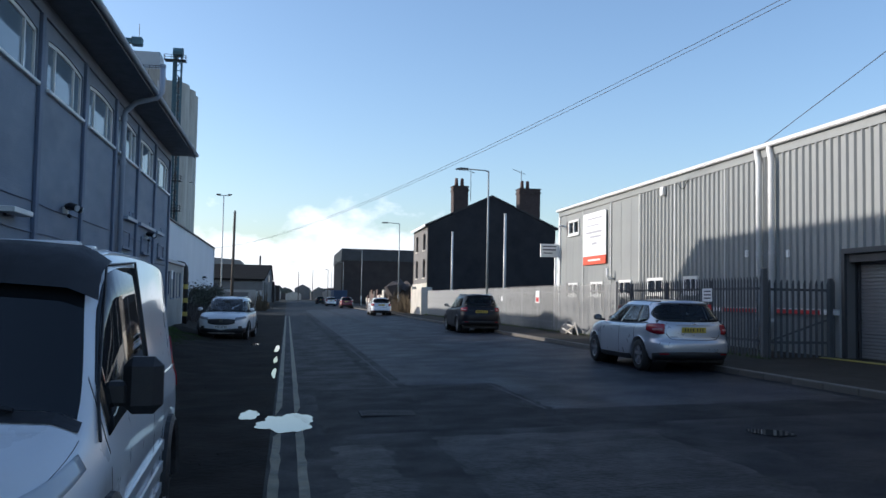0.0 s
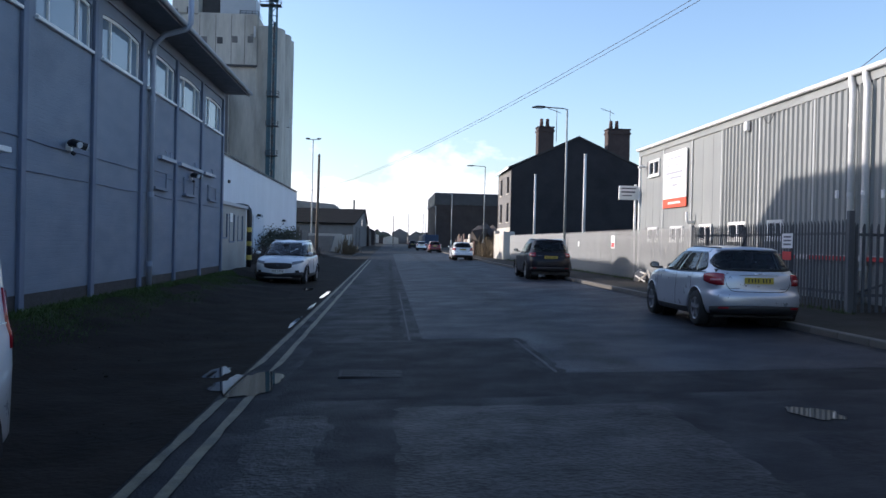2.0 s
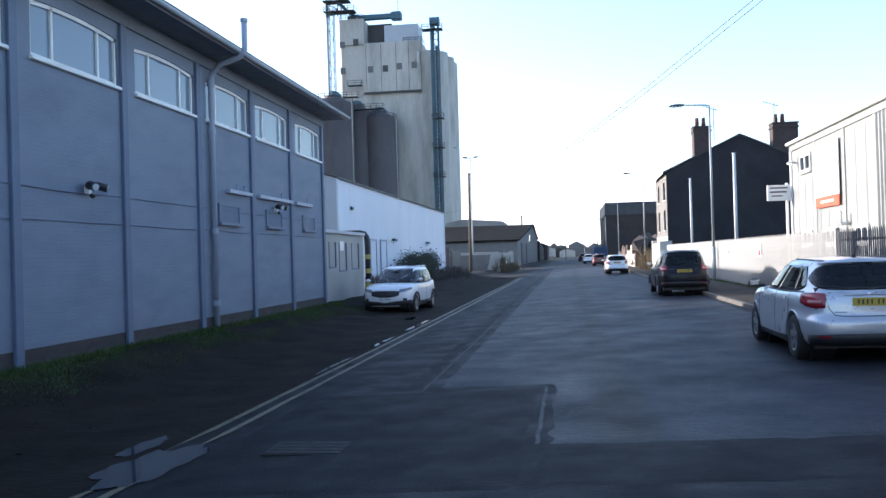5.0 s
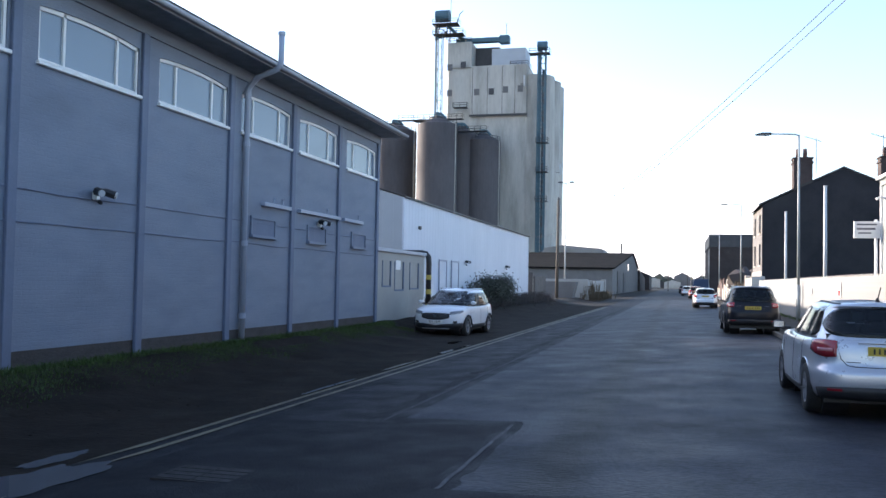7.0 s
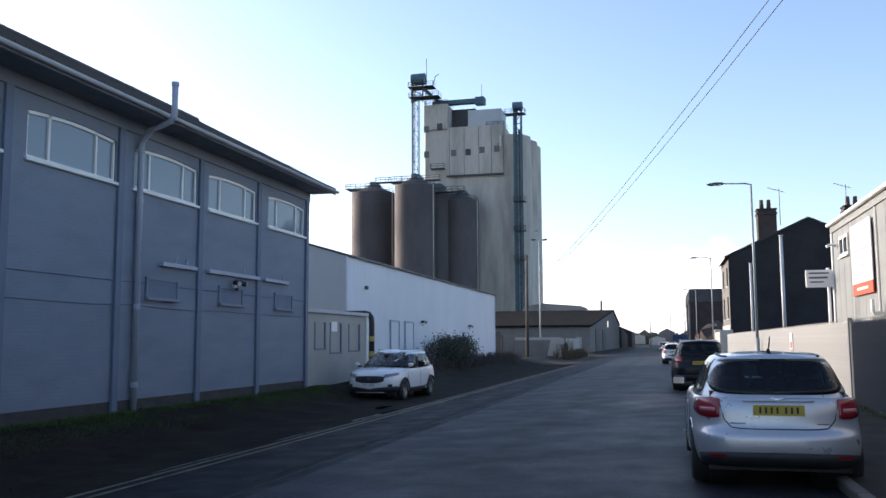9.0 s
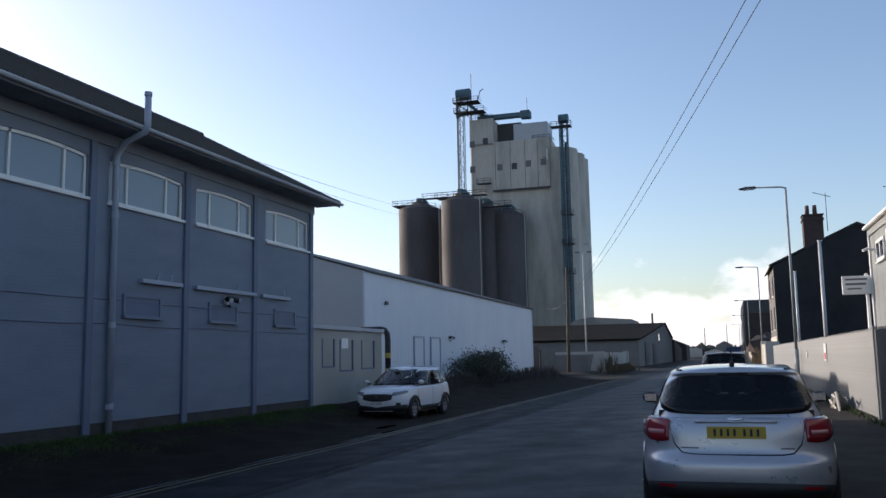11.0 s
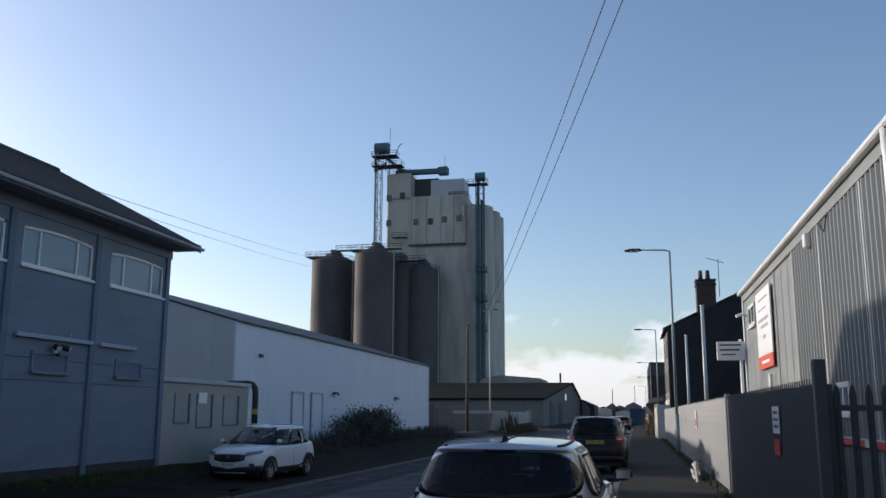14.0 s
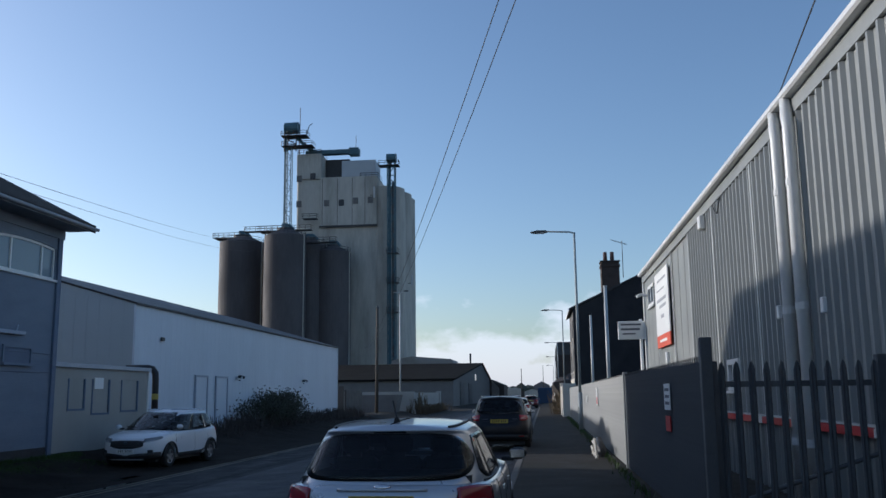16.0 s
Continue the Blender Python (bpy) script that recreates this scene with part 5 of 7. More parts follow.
r2 = part("elevator_leg", lattice(bmesh.new(), -31.6, -29.6, TY - 3.2, 4, 66, 2.4, 0.16), STEEL_BLUE, tw, "blue steel elevator leg")
part("trunking", B(-31.3, -30.7, TY - 3, TY - 2.2, 3, 66), STEEL_BLUE, r2)
part("trunking", B(-30.4, -29.9, TY - 3, TY - 2.2, 3, 60), STEEL_DARK, r2)
part("elevator_head", C((-31.8, TY - 2.6, 66.6), (-29.2, TY - 2.6, 66.6), 1.3, n=12), STEEL_BLUE, tw)
gantry(-34, -28.4, TY - 4, TY - 1, 64.5, "walkway", tw)
for z in (24, 32, 40):
    gantry(-31.8, -28.6, TY - 4, TY - 1.2, z, "landing", tw)
part("mast", C((-57, TY - 1, 76), (-57, TY - 1, 83), 0.1, n=5), STEEL_DARK, tw)
part("mast", C((-41.5, TY + 2, 71), (-41.5, TY + 2, 75), 0.08, n=5), STEEL_DARK, tw)
part("davit", tube(bmesh.new(), [(-55.2, TY - 1, 74.5), (-54.4, TY - 1, 77.5), (-53.4, TY - 1, 78.2)], 0.12, 5), STEEL_DARK, tw)
for x, z, y in ((-35.6, 57.5, TY - 1.4), (-26.2, 33.5, TY + 5)):
    a = thing("phone_antenna", (x, y, z - 1.6), "pale panel antenna bracketed to the tower", "antenna", "antennas")
    part("panel", B(x - 0.25, x + 0.25, y - 0.2, y + 0.2, z - 1.5, z + 1.5, bevel=0.05), CLAD_TRIM, a)
    part("arm", tube(bmesh.new(), [(x, y, z - 0.8), (x - 1.2, y + 0.5, z - 0.8)], 0.08, 5), STEEL_DARK, a)


def silo(x, y, r, z1):
    s = thing("silo", (x, y, 0.4), "dark round concrete silo with a railed roof platform", "silo", "silos")
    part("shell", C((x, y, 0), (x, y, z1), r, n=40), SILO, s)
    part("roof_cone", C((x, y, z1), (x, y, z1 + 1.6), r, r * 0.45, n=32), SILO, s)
    part("roof_cap", C((x, y, z1 + 1.6), (x, y, z1 + 2.2), r * 0.4, n=12), STEEL_DARK, s)
    for a in (radians(-12),):
        part("joint_strip", B(x + r * math.cos(a) - 0.15, x + r * math.cos(a) + 0.15, y + r * math.sin(a) - 0.15, y + r * math.sin(a) + 0.15, 0, z1), CONCRETE, s)
    gantry(x - r - 1.0, x + 0.5, y - r * 0.6, y + 1, z1 + 1.2, "walkway", s)
    rr = bmesh.new()
    for k in range(16):
        a = 2 * math.pi * k / 16
        cyl(rr, (x + r * 0.97 * math.cos(a), y + r * 0.97 * math.sin(a), z1 - 0.1), (x + r * 0.97 * math.cos(a), y + r * 0.97 * math.sin(a), z1 + 1.2), 0.06, n=4)
    for zz in (0.6, 1.2):
        tube(rr, [(x + r * 0.97 * math.cos(2 * math.pi * k / 24), y + r * 0.97 * math.sin(2 * math.pi * k / 24), z1 + zz) for k in range(25)], 0.06, 4)
    part("roof_rail", rr, STEEL_DARK, s, "dark steel roof guard rail")
    part("spout", tube(bmesh.new(), [(x, y, z1 + 3.2), (x + 1.2, y - 0.5, z1 + 3.0), (x + 2.4, y - 0.6, z1 + 1.8)], 0.35, 6), STEEL_BLUE, s)
    part("hatch", B(x - 0.8, x + 0.8, y - 0.8, y + 0.8, z1 + 2.2, z1 + 3.4), STEEL_BLUE, s)


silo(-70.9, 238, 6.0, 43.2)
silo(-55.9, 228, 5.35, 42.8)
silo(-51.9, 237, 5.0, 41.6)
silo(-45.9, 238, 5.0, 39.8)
wk = thing("silo_walkway", (-62, 233, 44), "steel lattice walkway linking the silo roofs", "walkway")
gantry(-68, -50, 231, 233, 45.2, "deck", wk)
gantry(-56, -43, 229.5, 231.5, 41.5, "deck", wk)

# ---- sheds and walls further along ----
sd = thing("shed", (-20, 180, 0.4), "big old works shed with a long dark sheet roof", "shed")
part("wall", poly_prism(bmesh.new(), [(140, 0.2), (226, 0.2), (226, 5.6), (200, 8.3), (140, 4.0)], "x", -40, -3.7), STONE_GREY, sd, "stained grey-brown rendered walls")
part("roof", poly_prism(bmesh.new(), [(139.6, 4.05), (200, 8.35), (200, 8.6), (139.6, 4.3)], "x", -40.3, -3.4), DARK_SHEET, sd, "dark sheet roof slope")
part("roof", poly_prism(bmesh.new(), [(200, 8.35), (226.4, 5.6), (226.4, 5.85), (200, 8.6)], "x", -40.3, -3.4), DARK_SHEET, sd)
part("roof_monitor", poly_prism(bmesh.new(), [(-24, 8.2), (-9.5, 8.2), (-10.5, 9.6), (-19, 10.3), (-23, 9.6)], "y", 201, 216), ROOF_SHEET, sd, "pale roof monitor")
part("lean_to", poly_prism(bmesh.new(), [(226.5, 0.2), (262, 0.2), (262, 3.6), (226.5, 5.4)], "x", -20, -3.2), DARK_BRICK, sd)
for y in (150, 166):
    part("door", B(-3.69, -3.6, y, y + 7, 0.3, 3.9), STEEL_DARK, sd)
part("window", B(-3.69, -3.62, 180, 183, 4.6, 5.8), CAR_GLASS, sd)
part("vent_pipe", C((-6, 199, 8.4), (-6, 199, 10.6), 0.2, n=8), STEEL_DARK, sd)
sd3 = thing("shed", (-6, 285, 0.4), "small low far shed", "shed")
part("wall", B(-12, -2.4, 275, 300, 0.3, 4.6), DARK_BRICK, sd3)
part("roof", poly_prism(bmesh.new(), [(-12.2, 4.6), (-2.2, 4.6), (-7, 6.6)], "y", 274.7, 300.3), SLATE, sd3)
lw = thing("yard_wall", (-5, 108, 0.2), "low stained rendered yard wall by the entrance", "wall")
part("wall", B(-14, -3.2, 97.5, 97.8, 0.1, 2.3, bevel=0.03), BEIGE, lw)
part("side_wall", B(-3.5, -3.2, 97.81, 118, 0.1, 2.2, bevel=0.03), BEIGE, lw)
part("end_pier", B(-3.6, -3.0, 118.01, 118.6, 0.0, 2.4, bevel=0.04), BEIGE, lw)
dk = thing("timber_gate", (-8, 80, 0.3), "dark timber gate beside the white warehouse", "gate")
part("gate_leaf", B(-8.2, -5.8, 78.0, 78.12, 0.3, 2.7, bevel=0.01), STEEL_DARK, dk)
part("gate_leaf", B(-5.75, -5.6, 78.0, 84, 0.25, 2.4, bevel=0.01), STEEL_DARK, dk)
tagged(part("skip", poly_prism(bmesh.new(), [(-7.5, 0.3), (-4.2, 0.3), (-3.8, 2.0), (-7.9, 2.0)], "y", 92, 94.2), STONE_GREY), "pale steel waste skip in the yard entrance", "skip")
# poles by the yard entrance
p = thing("wooden_pole", (-5.1, 88, 0.1), "tall dark wooden utility pole at the yard entrance", "pole")
part("shaft", C((-5.15, 88, 0), (-5.08, 88, 9.65), 0.16, 0.11, n=10), WOOD_POLE, p, smooth=True)
part("cap", C((-5.08, 88, 9.65), (-5.08, 88, 9.9), 0.15, 0.03, n=8), STEEL_DARK, p)
part("step_iron", B(-5.3, -4.9, 87.97, 88.03, 8.2, 8.25), STEEL_DARK, p)
p = thing("street_lamp", (-8.7, 122.6, 0.1), "tall pale lamp column with a double head", "street lamp")
part("column", C((-8.7, 122.6, 0), (-8.7, 122.6, 15.1), 0.11, 0.07, n=10), CLAD_TRIM, p, smooth=True)
part("cross_arm", B(-9.6, -7.8, 122.55, 122.65, 15.1, 15.2), CLAD_TRIM, p)
for x in (-9.6, -8.1):
    part("lantern", B(x - 0.1, x + 0.5, 122.45, 122.75, 15.2, 15.35, bevel=0.03), STEEL_DARK, p)
for x, y, h in ((5.2, 330, 12), (-0.8, 260, 9), (9.5, 300, 11)):
    p = thing("far_pole", (x + 4, y, 0.2), "slim distant pole against the sky", "pole", "far poles")
    part("shaft", C((x + 4, y, 0), (x + 4, y, h), 0.15, 0.1, n=6), WOOD_POLE, p)

# ---- distance: low roofs and trees at the end of the road ----
random.seed(12)
fr_ = thing("far_roofs", (0, 480, 0), "row of distant low buildings at the road end", "buildings")
for k in range(44):
    x = -60 + k * 4.6 + random.uniform(-1.5, 1.5)
    y = random.uniform(430, 560)
    wd = random.uniform(5, 10)
    h = random.uniform(3, 7)
    m_ = random.choice([DARK_BRICK, STONE_GREY, RUST, WHITEWASH, ROOF_SHEET])
    bm = poly_prism(bmesh.new(), [(x, 0), (x + wd, 0), (x + wd, h), (x + wd / 2, h + random.uniform(0.5, 2.2)), (x, h)], "y", y, y + 10)
    part("building_block", bm, m_, fr_)
bm = bmesh.new()
for k in range(260):
    x = random.uniform(-160, 260)
    y = random.uniform(600, 700)
    r = random.uniform(2.5, 6)
    q = bmesh.ops.create_icosphere(bm, subdivisions=1, radius=r, matrix=Matrix.Translation((x, y, random.uniform(1, 5))))
    for v in q["verts"]:
        v.co += Vector((random.uniform(-1, 1), random.uniform(-1, 1), random.uniform(-1.2, 1.2)))
tagged(part("far_trees", bm, LEAF), "hazy distant line of trees", "trees", kind="stuff")

# ---- overhead cables ----
for i, (a, b, sag, r) in enumerate((((19.12, -20, 12.25), (-13.4, 120, 8.05), 3.8, 0.008), ((19.4, -20, 12.3), (-13.15, 120, 8.05), 3.8, 0.008), ((11.45, -12, 13.6), (13.05, 24.3, 5.95), 0.1, 0.01), ((-8.6, 34.9, 9.4), (-66, 236, 43.5), 1.2, 0.011), ((-8.6, 34.9, 9.1), (-66, 236, 41.0), 1.2, 0.011))):
    c = []
    for k in range(25):
        u = k / 24
        v = Vector(a).lerp(Vector(b), u)
        v.z -= sag * 4 * u * (1 - u)
        c.append(v)
    tagged(part("overhead_cable", tube(bmesh.new(), c, r, 5), STEEL_DARK), "thin black overhead cable crossing the sky", "cable", "overhead cables", "structure")

# ---- bush ----
bs_ = thing("bush", (-4.9, 58.0, 0.4), "scrubby half-bare bush against the white wall", "bush")
random.seed(21)
tb, lb = bmesh.new(), bmesh.new()
for k in range(130):
    y = random.gauss(58.2, 2.4)
    y = min(64.5, max(52.5, y))
    p0 = Vector((-4.9 + random.uniform(-0.4, 0.4), 58 + (y - 58) * 0.55, 0.35))
    hh = 1.85 * (1 - ((y - 58.3) / 8.5) ** 2) * random.uniform(0.6, 1.0)
    p1 = Vector((-5.0 + random.uniform(-0.8, 1.0), y, 0.35 + hh))
    mid = (p0 + p1) / 2 + Vector((random.uniform(-0.25, 0.25), random.uniform(-0.3, 0.3), 0.2))
    tube(tb, [p0, mid, p1], 0.02, 4)
    for j in range(75):
        u = random.uniform(0.25, 1.05)
        q = p0.lerp(mid, u * 2) if u < 0.5 else mid.lerp(p1, u * 2 - 1)
        q = q + Vector((random.gauss(0, 0.22), random.gauss(0, 0.28), random.gauss(0, 0.18)))
        s = random.uniform(0.035, 0.085)
        d = Vector((random.uniform(-1, 1), random.uniform(-1, 1), random.uniform(-1, 1))).normalized()
        e = d.orthogonal().normalized()
        lb.faces.new([lb.verts.new(q - d * s), lb.verts.new(q + e * s * 0.5), lb.verts.new(q + d * s), lb.verts.new(q - e * s * 0.5)])
part("stem_mass", tb, TWIG, bs_)
part("leaf_mass", lb, LEAF, bs_)
tb = bmesh.new()
for k in range(1100):
    y = random.uniform(43, 79)
    p0 = Vector((-5.5 + abs(random.gauss(0, 0.6)), y, 0.2))
    h = random.uniform(0.25, 0.95)
    for j in range(5):
        tube(tb, [p0, p0 + Vector((random.uniform(-0.3, 0.3), random.uniform(-0.3, 0.3), h * random.uniform(0.6, 1.1)))], 0.012, 3)
tagged(part("dead_weeds", tb, TWIG), "dead brown weed stems on the verge", "weeds", kind="stuff")

rd = bmesh.new()
random.seed(31)
for k in range(420):
    p0 = Vector((random.choice([-3.0, -2.9, -3.4]) + random.gauss(0, 0.35), random.uniform(97, 121), 0.0))
    h = random.uniform(0.4, 1.5) * (1.5 if p0.y < 101 else 0.7)
    for j in range(3):
        tube(rd, [p0, p0 + Vector((random.gauss(0, 0.15), random.gauss(0, 0.15), h))], 0.025, 3)
tagged(part("dry_reeds", rd, REED), "dry tan reeds and scrub along the yard wall", "weeds", kind="stuff")
rd = bmesh.new()
for k in range(170):
    p0 = Vector((10.9 + random.gauss(0, 0.35), random.choice((79, 83, 84.5, 89)) + random.gauss(0, 1.0), 0.35))
    h = random.uniform(0.4, 1.0) + random.uniform(0, 1.0) ** 3 * 1.2
    for j in range(3):
        tube(rd, [p0, p0 + Vector((random.gauss(0, 0.3), random.gauss(0, 0.4), h))], 0.016, 3)
tagged(part("dry_reeds", rd, REED), "dry overgrown scrub beside the hoarding", "weeds", kind="stuff")


# ---- vehicles ----
def spline(keys, s):
    if s <= keys[0][0]:
        return keys[0][1]
    if s >= keys[-1][0]:
        return keys[-1][1]
    for i in range(len(keys) - 1):
        (a, p), (b, q) = keys[i], keys[i + 1]
        if a <= s <= b:
            m0 = (q - keys[i - 1][1]) / (b - keys[i - 1][0]) if i > 0 else (q - p) / (b - a)
            m1 = (keys[i + 2][1] - p) / (keys[i + 2][0] - a) if i + 2 < len(keys) else (q - p) / (b - a)
            d = (q - p) / (b - a)
            if d == 0:
                m0 = m1 = 0
            else:
                m0 = max(-3 * abs(d), min(3 * abs(d), m0)) if m0 * d > 0 else 0
                m1 = max(-3 * abs(d), min(3 * abs(d), m1)) if m1 * d > 0 else 0
            t = (s - a) / (b - a)
            h = b - a
            return (2 * t ** 3 - 3 * t * t + 1) * p + (t ** 3 - 2 * t * t + t) * h * m0 + (-2 * t ** 3 + 3 * t * t) * q + (t ** 3 - t * t) * h * m1


class Shell:
    """A vehicle's skin: s runs from the tail to the nose, u from the floor round the flank to the roof's middle line."""

    def __init__(self, L, W, top, belt, plan, topw, wheels, wr, sill=0.24, ends=0.34):
        self.L, self.W, self.top, self.belt, self.plan, self.topw = L, W / 2, top, belt, plan, topw
        self.wheels, self.wr, self.sill, self.ends = wheels, wr, sill, ends

    def ring(self, s):
        w_ = self.W * spline(self.plan, s)
        zt = spline(self.top, s)
        zs = self.sill + (self.ends - self.sill) * max(0, 1 - min(s, self.L - s) / 0.35)
        ra = self.wr + 0.055
        for c in self.wheels:
            if abs(s - c) < ra:
                zs = max(zs, self.wr + math.sqrt(ra * ra - (s - c) ** 2))
        zb = min(spline(self.belt, s), zt - 0.05)
        zb = max(zb, zs + 0.06)
        wt = min(self.W * spline(self.topw, s), w_ * 0.93)
        h = max(0.0, zt - zb)
        return [(0, zs), (w_ * 0.9, zs), (w_ * 0.985, zs + 0.03), (w_, max(zs + 0.04, 0.42 + 0.58 * (zb - 0.42))), (w_ * 0.99, max(zs + 0.05, zb - 0.09)), (w_ * 0.955, zb),
                (w_ * 0.955 + (wt - w_ * 0.955) * 0.52, zb + (h - 0.07 * min(1, h / 0.2)) * 0.55), (wt, zt - 0.07 * min(1, h / 0.2)), (wt * 0.86, zt - 0.022 * min(1, h / 0.2)), (wt * 0.45, zt - 0.004), (0, zt)]

    def P(self, s, u):
        r = self.ring(s)
        u = max(0, min(len(r) - 1.0001, u))
        i = int(u)
        f = u - i
        return Vector((r[i][0] + (r[i + 1][0] - r[i][0]) * f, s, r[i][1] + (r[i + 1][1] - r[i][1]) * f))

    def N(self, s, u):
        e = 0.02
        a = self.P(min(self.L, s + e), u) - self.P(max(0, s - e), u)
        b = self.P(s, min(9.9, u + 0.1)) - self.P(s, max(0, u - 0.1))
        n = b.cross(a)
        n = -n if n.x < 0 or (abs(n.x) < 1e-6 and n.z < 0) else n
        if u > 7 and n.z < 0:
            n = -n
        return n.normalized()

    def body(self):
        bm = bmesh.new()
        ss = sorted({*frange(0, self.L, 0.075), 0.03, 0.015, self.L - 0.03, self.L - 0.015, *[c + k * (self.wr + 0.05) * 0.98 for c in self.wheels for k in (-1, -0.9, -0.6, 0.6, 0.9, 1)]})
        rows = []
        for s in ss:
            r = self.ring(s)
            rows.append([bm.verts.new((x, s, z)) for x, z in r] + [bm.verts.new((-x, s, z)) for x, z in r[-2:0:-1]])
        m = len(rows[0])
        for a, b in zip(rows, rows[1:]):
            for k in range(m):
                bm.faces.new((a[k], a[(k + 1) % m], b[(k + 1) % m], b[k]))
        bm.faces.new(rows[0][::-1])
        bm.faces.new(rows[-1])
        bmesh.ops.recalc_face_normals(bm, faces=bm.faces)
        return bm

    def skin(self, s0, s1, u0, u1, off=0.008, ns=8, nu=4, side=1, bm=None):
        """A piece of the skin lifted off by off; u0 and u1 may be functions of 0..1 along s."""
        bm = bm or bmesh.new()
        g, h = [], []
        for i in range(ns + 1):
            f = i / ns
            s = s0 + (s1 - s0) * f
            a = u0(f) if callable(u0) else u0
            b = u1(f) if callable(u1) else u1
            row, low = [], []
            for k in range(nu + 1):
                u = a + (b - a) * k / nu
                p, n = self.P(s, u), self.N(s, u)
                q, lo = p + n * off, p - n * 0.004
                row.append(bm.verts.new((q.x * side, q.y, q.z)))
                low.append(bm.verts.new((lo.x * side, lo.y, lo.z)))
            g.append(row)
            h.append(low)
        for i in range(ns):
            for k in range(nu):
                bm.faces.new((g[i][k], g[i + 1][k], g[i + 1][k + 1], g[i][k + 1]))
        for i in range(ns):
            bm.faces.new((g[i][0], g[i + 1][0], h[i + 1][0], h[i][0]))
            bm.faces.new((g[i][nu], g[i + 1][nu], h[i + 1][nu], h[i][nu]))
        for k in range(nu):
            bm.faces.new((g[0][k], g[0][k + 1], h[0][k + 1], h[0][k]))
            bm.faces.new((g[ns][k], g[ns][k + 1], h[ns][k + 1], h[ns][k]))
        bmesh.ops.recalc_face_normals(bm, faces=bm.faces)
        return bm

    def wrap(self, s0, s1, u0, off=0.008, ns=8, nu=6):
        """Both sides across the middle line, from u0 up."""
        bm = bmesh.new()
        g = []
        for i in range(ns + 1):
            f = i / ns
            s = s0 + (s1 - s0) * f
            a = u0(f) if callable(u0) else u0
            us = [a + (9.99 - a) * k / nu for k in range(nu + 1)]
            row = []
            for sd, seq in ((1, us), (-1, us[-2::-1])):
                for u in seq:
                    p = self.P(s, u) + self.N(s, u) * off
                    row.append(bm.verts.new((p.x * sd, p.y, p.z)))
            g.append(row)
        for i in range(ns):
            for k in range(len(g[0]) - 1):
                bm.faces.new((g[i][k], g[i + 1][k], g[i + 1][k + 1], g[i][k + 1]))
        bmesh.ops.recalc_face_normals(bm, faces=bm.faces)
        return bm


def wheel(car, x, y, r, wid, rim_mat, spokes=5):
    sd = 1 if x > 0 else -1
    wz = new("wheel")
    wz.parent = car
    wz.location = (x, y, r)
    bm = bmesh.new()
    prof = [(r * 0.62, -wid / 2 + 0.01), (r * 0.9, -wid / 2), (r * 0.985, -wid / 2 + 0.03), (r, 0), (r * 0.985, wid / 2 - 0.03), (r * 0.9, wid / 2), (r * 0.62, wid / 2 - 0.01)]
    n = 28
    rg = [[bm.verts.new((b, a * math.cos(2 * math.pi * k / n), a * math.sin(2 * math.pi * k / n))) for a, b in prof] for k in range(n)]
    for k in range(n):
        for j in range(len(prof) - 1):
            bm.faces.new((rg[k][j], rg[(k + 1) % n][j], rg[(k + 1) % n][j + 1], rg[k][j + 1]))
    part("tyre", bm, TYRE, wz, smooth=True, world=False)
    bm = bmesh.new()
    xo = sd * (wid / 2 - 0.03)
    for k in range(spokes):
        a = 2 * math.pi * k / spokes
        q = bmesh.ops.create_cube(bm, size=1, matrix=Matrix.Rotation(a, 4, 'X') @ Matrix.Translation((xo, 0, r * 0.34)) @ Matrix.Diagonal((0.03, r * 0.2, r * 0.6, 1)))
    cyl(bm, (xo - 0.02, 0, 0), (xo + 0.02 * sd, 0, 0), r * 0.16, n=12)
    rg = [[bm.verts.new((c, a * math.cos(2 * math.pi * k / n), a * math.sin(2 * math.pi * k / n))) for a, c in ((r * 0.64, xo - 0.06 * sd), (r * 0.64, xo + 0.02 * sd), (r * 0.57, xo + 0.01 * sd), (r * 0.57, xo - 0.06 * sd))] for k in range(n)]
    for k in range(n):
        for j in range(3):
            bm.faces.new((rg[k][j], rg[(k + 1) % n][j], rg[(k + 1) % n][j + 1], rg[k][j + 1]))
    part("rim", bm, rim_mat, wz, world=False)
    part("brake_disc", C((xo - 0.08 * sd, 0, 0), (xo - 0.06 * sd, 0, 0), r * 0.6, n=20), STEEL_DARK, wz, world=False)


def plate(car, y, z, face, material, x=0.0):
    p = part("number_plate", B(x - 0.26, x + 0.26, y - 0.008, y + 0.008, z - 0.055, z + 0.055), material, car, world=False)
    yy = y + face * 0.01
    for k in range(7):
        xx = x - 0.2 + k * 0.058 + (0.03 if k > 3 else 0)
        part("plate_bar", B(xx, xx + 0.022, min(yy, yy - face * 0.003), max(yy, yy - face * 0.003), z - 0.033, z + 0.033), BLACK, p, world=False)


def seams(car, sh, ss, u0=1.6, u1=5.0):
    for s in ss:
        for sd in (1, -1):
            part("door_seam", sh.skin(s - 0.006, s + 0.006, u0, u1, 0.0015, 1, 8, sd), BLACK, car, world=False)


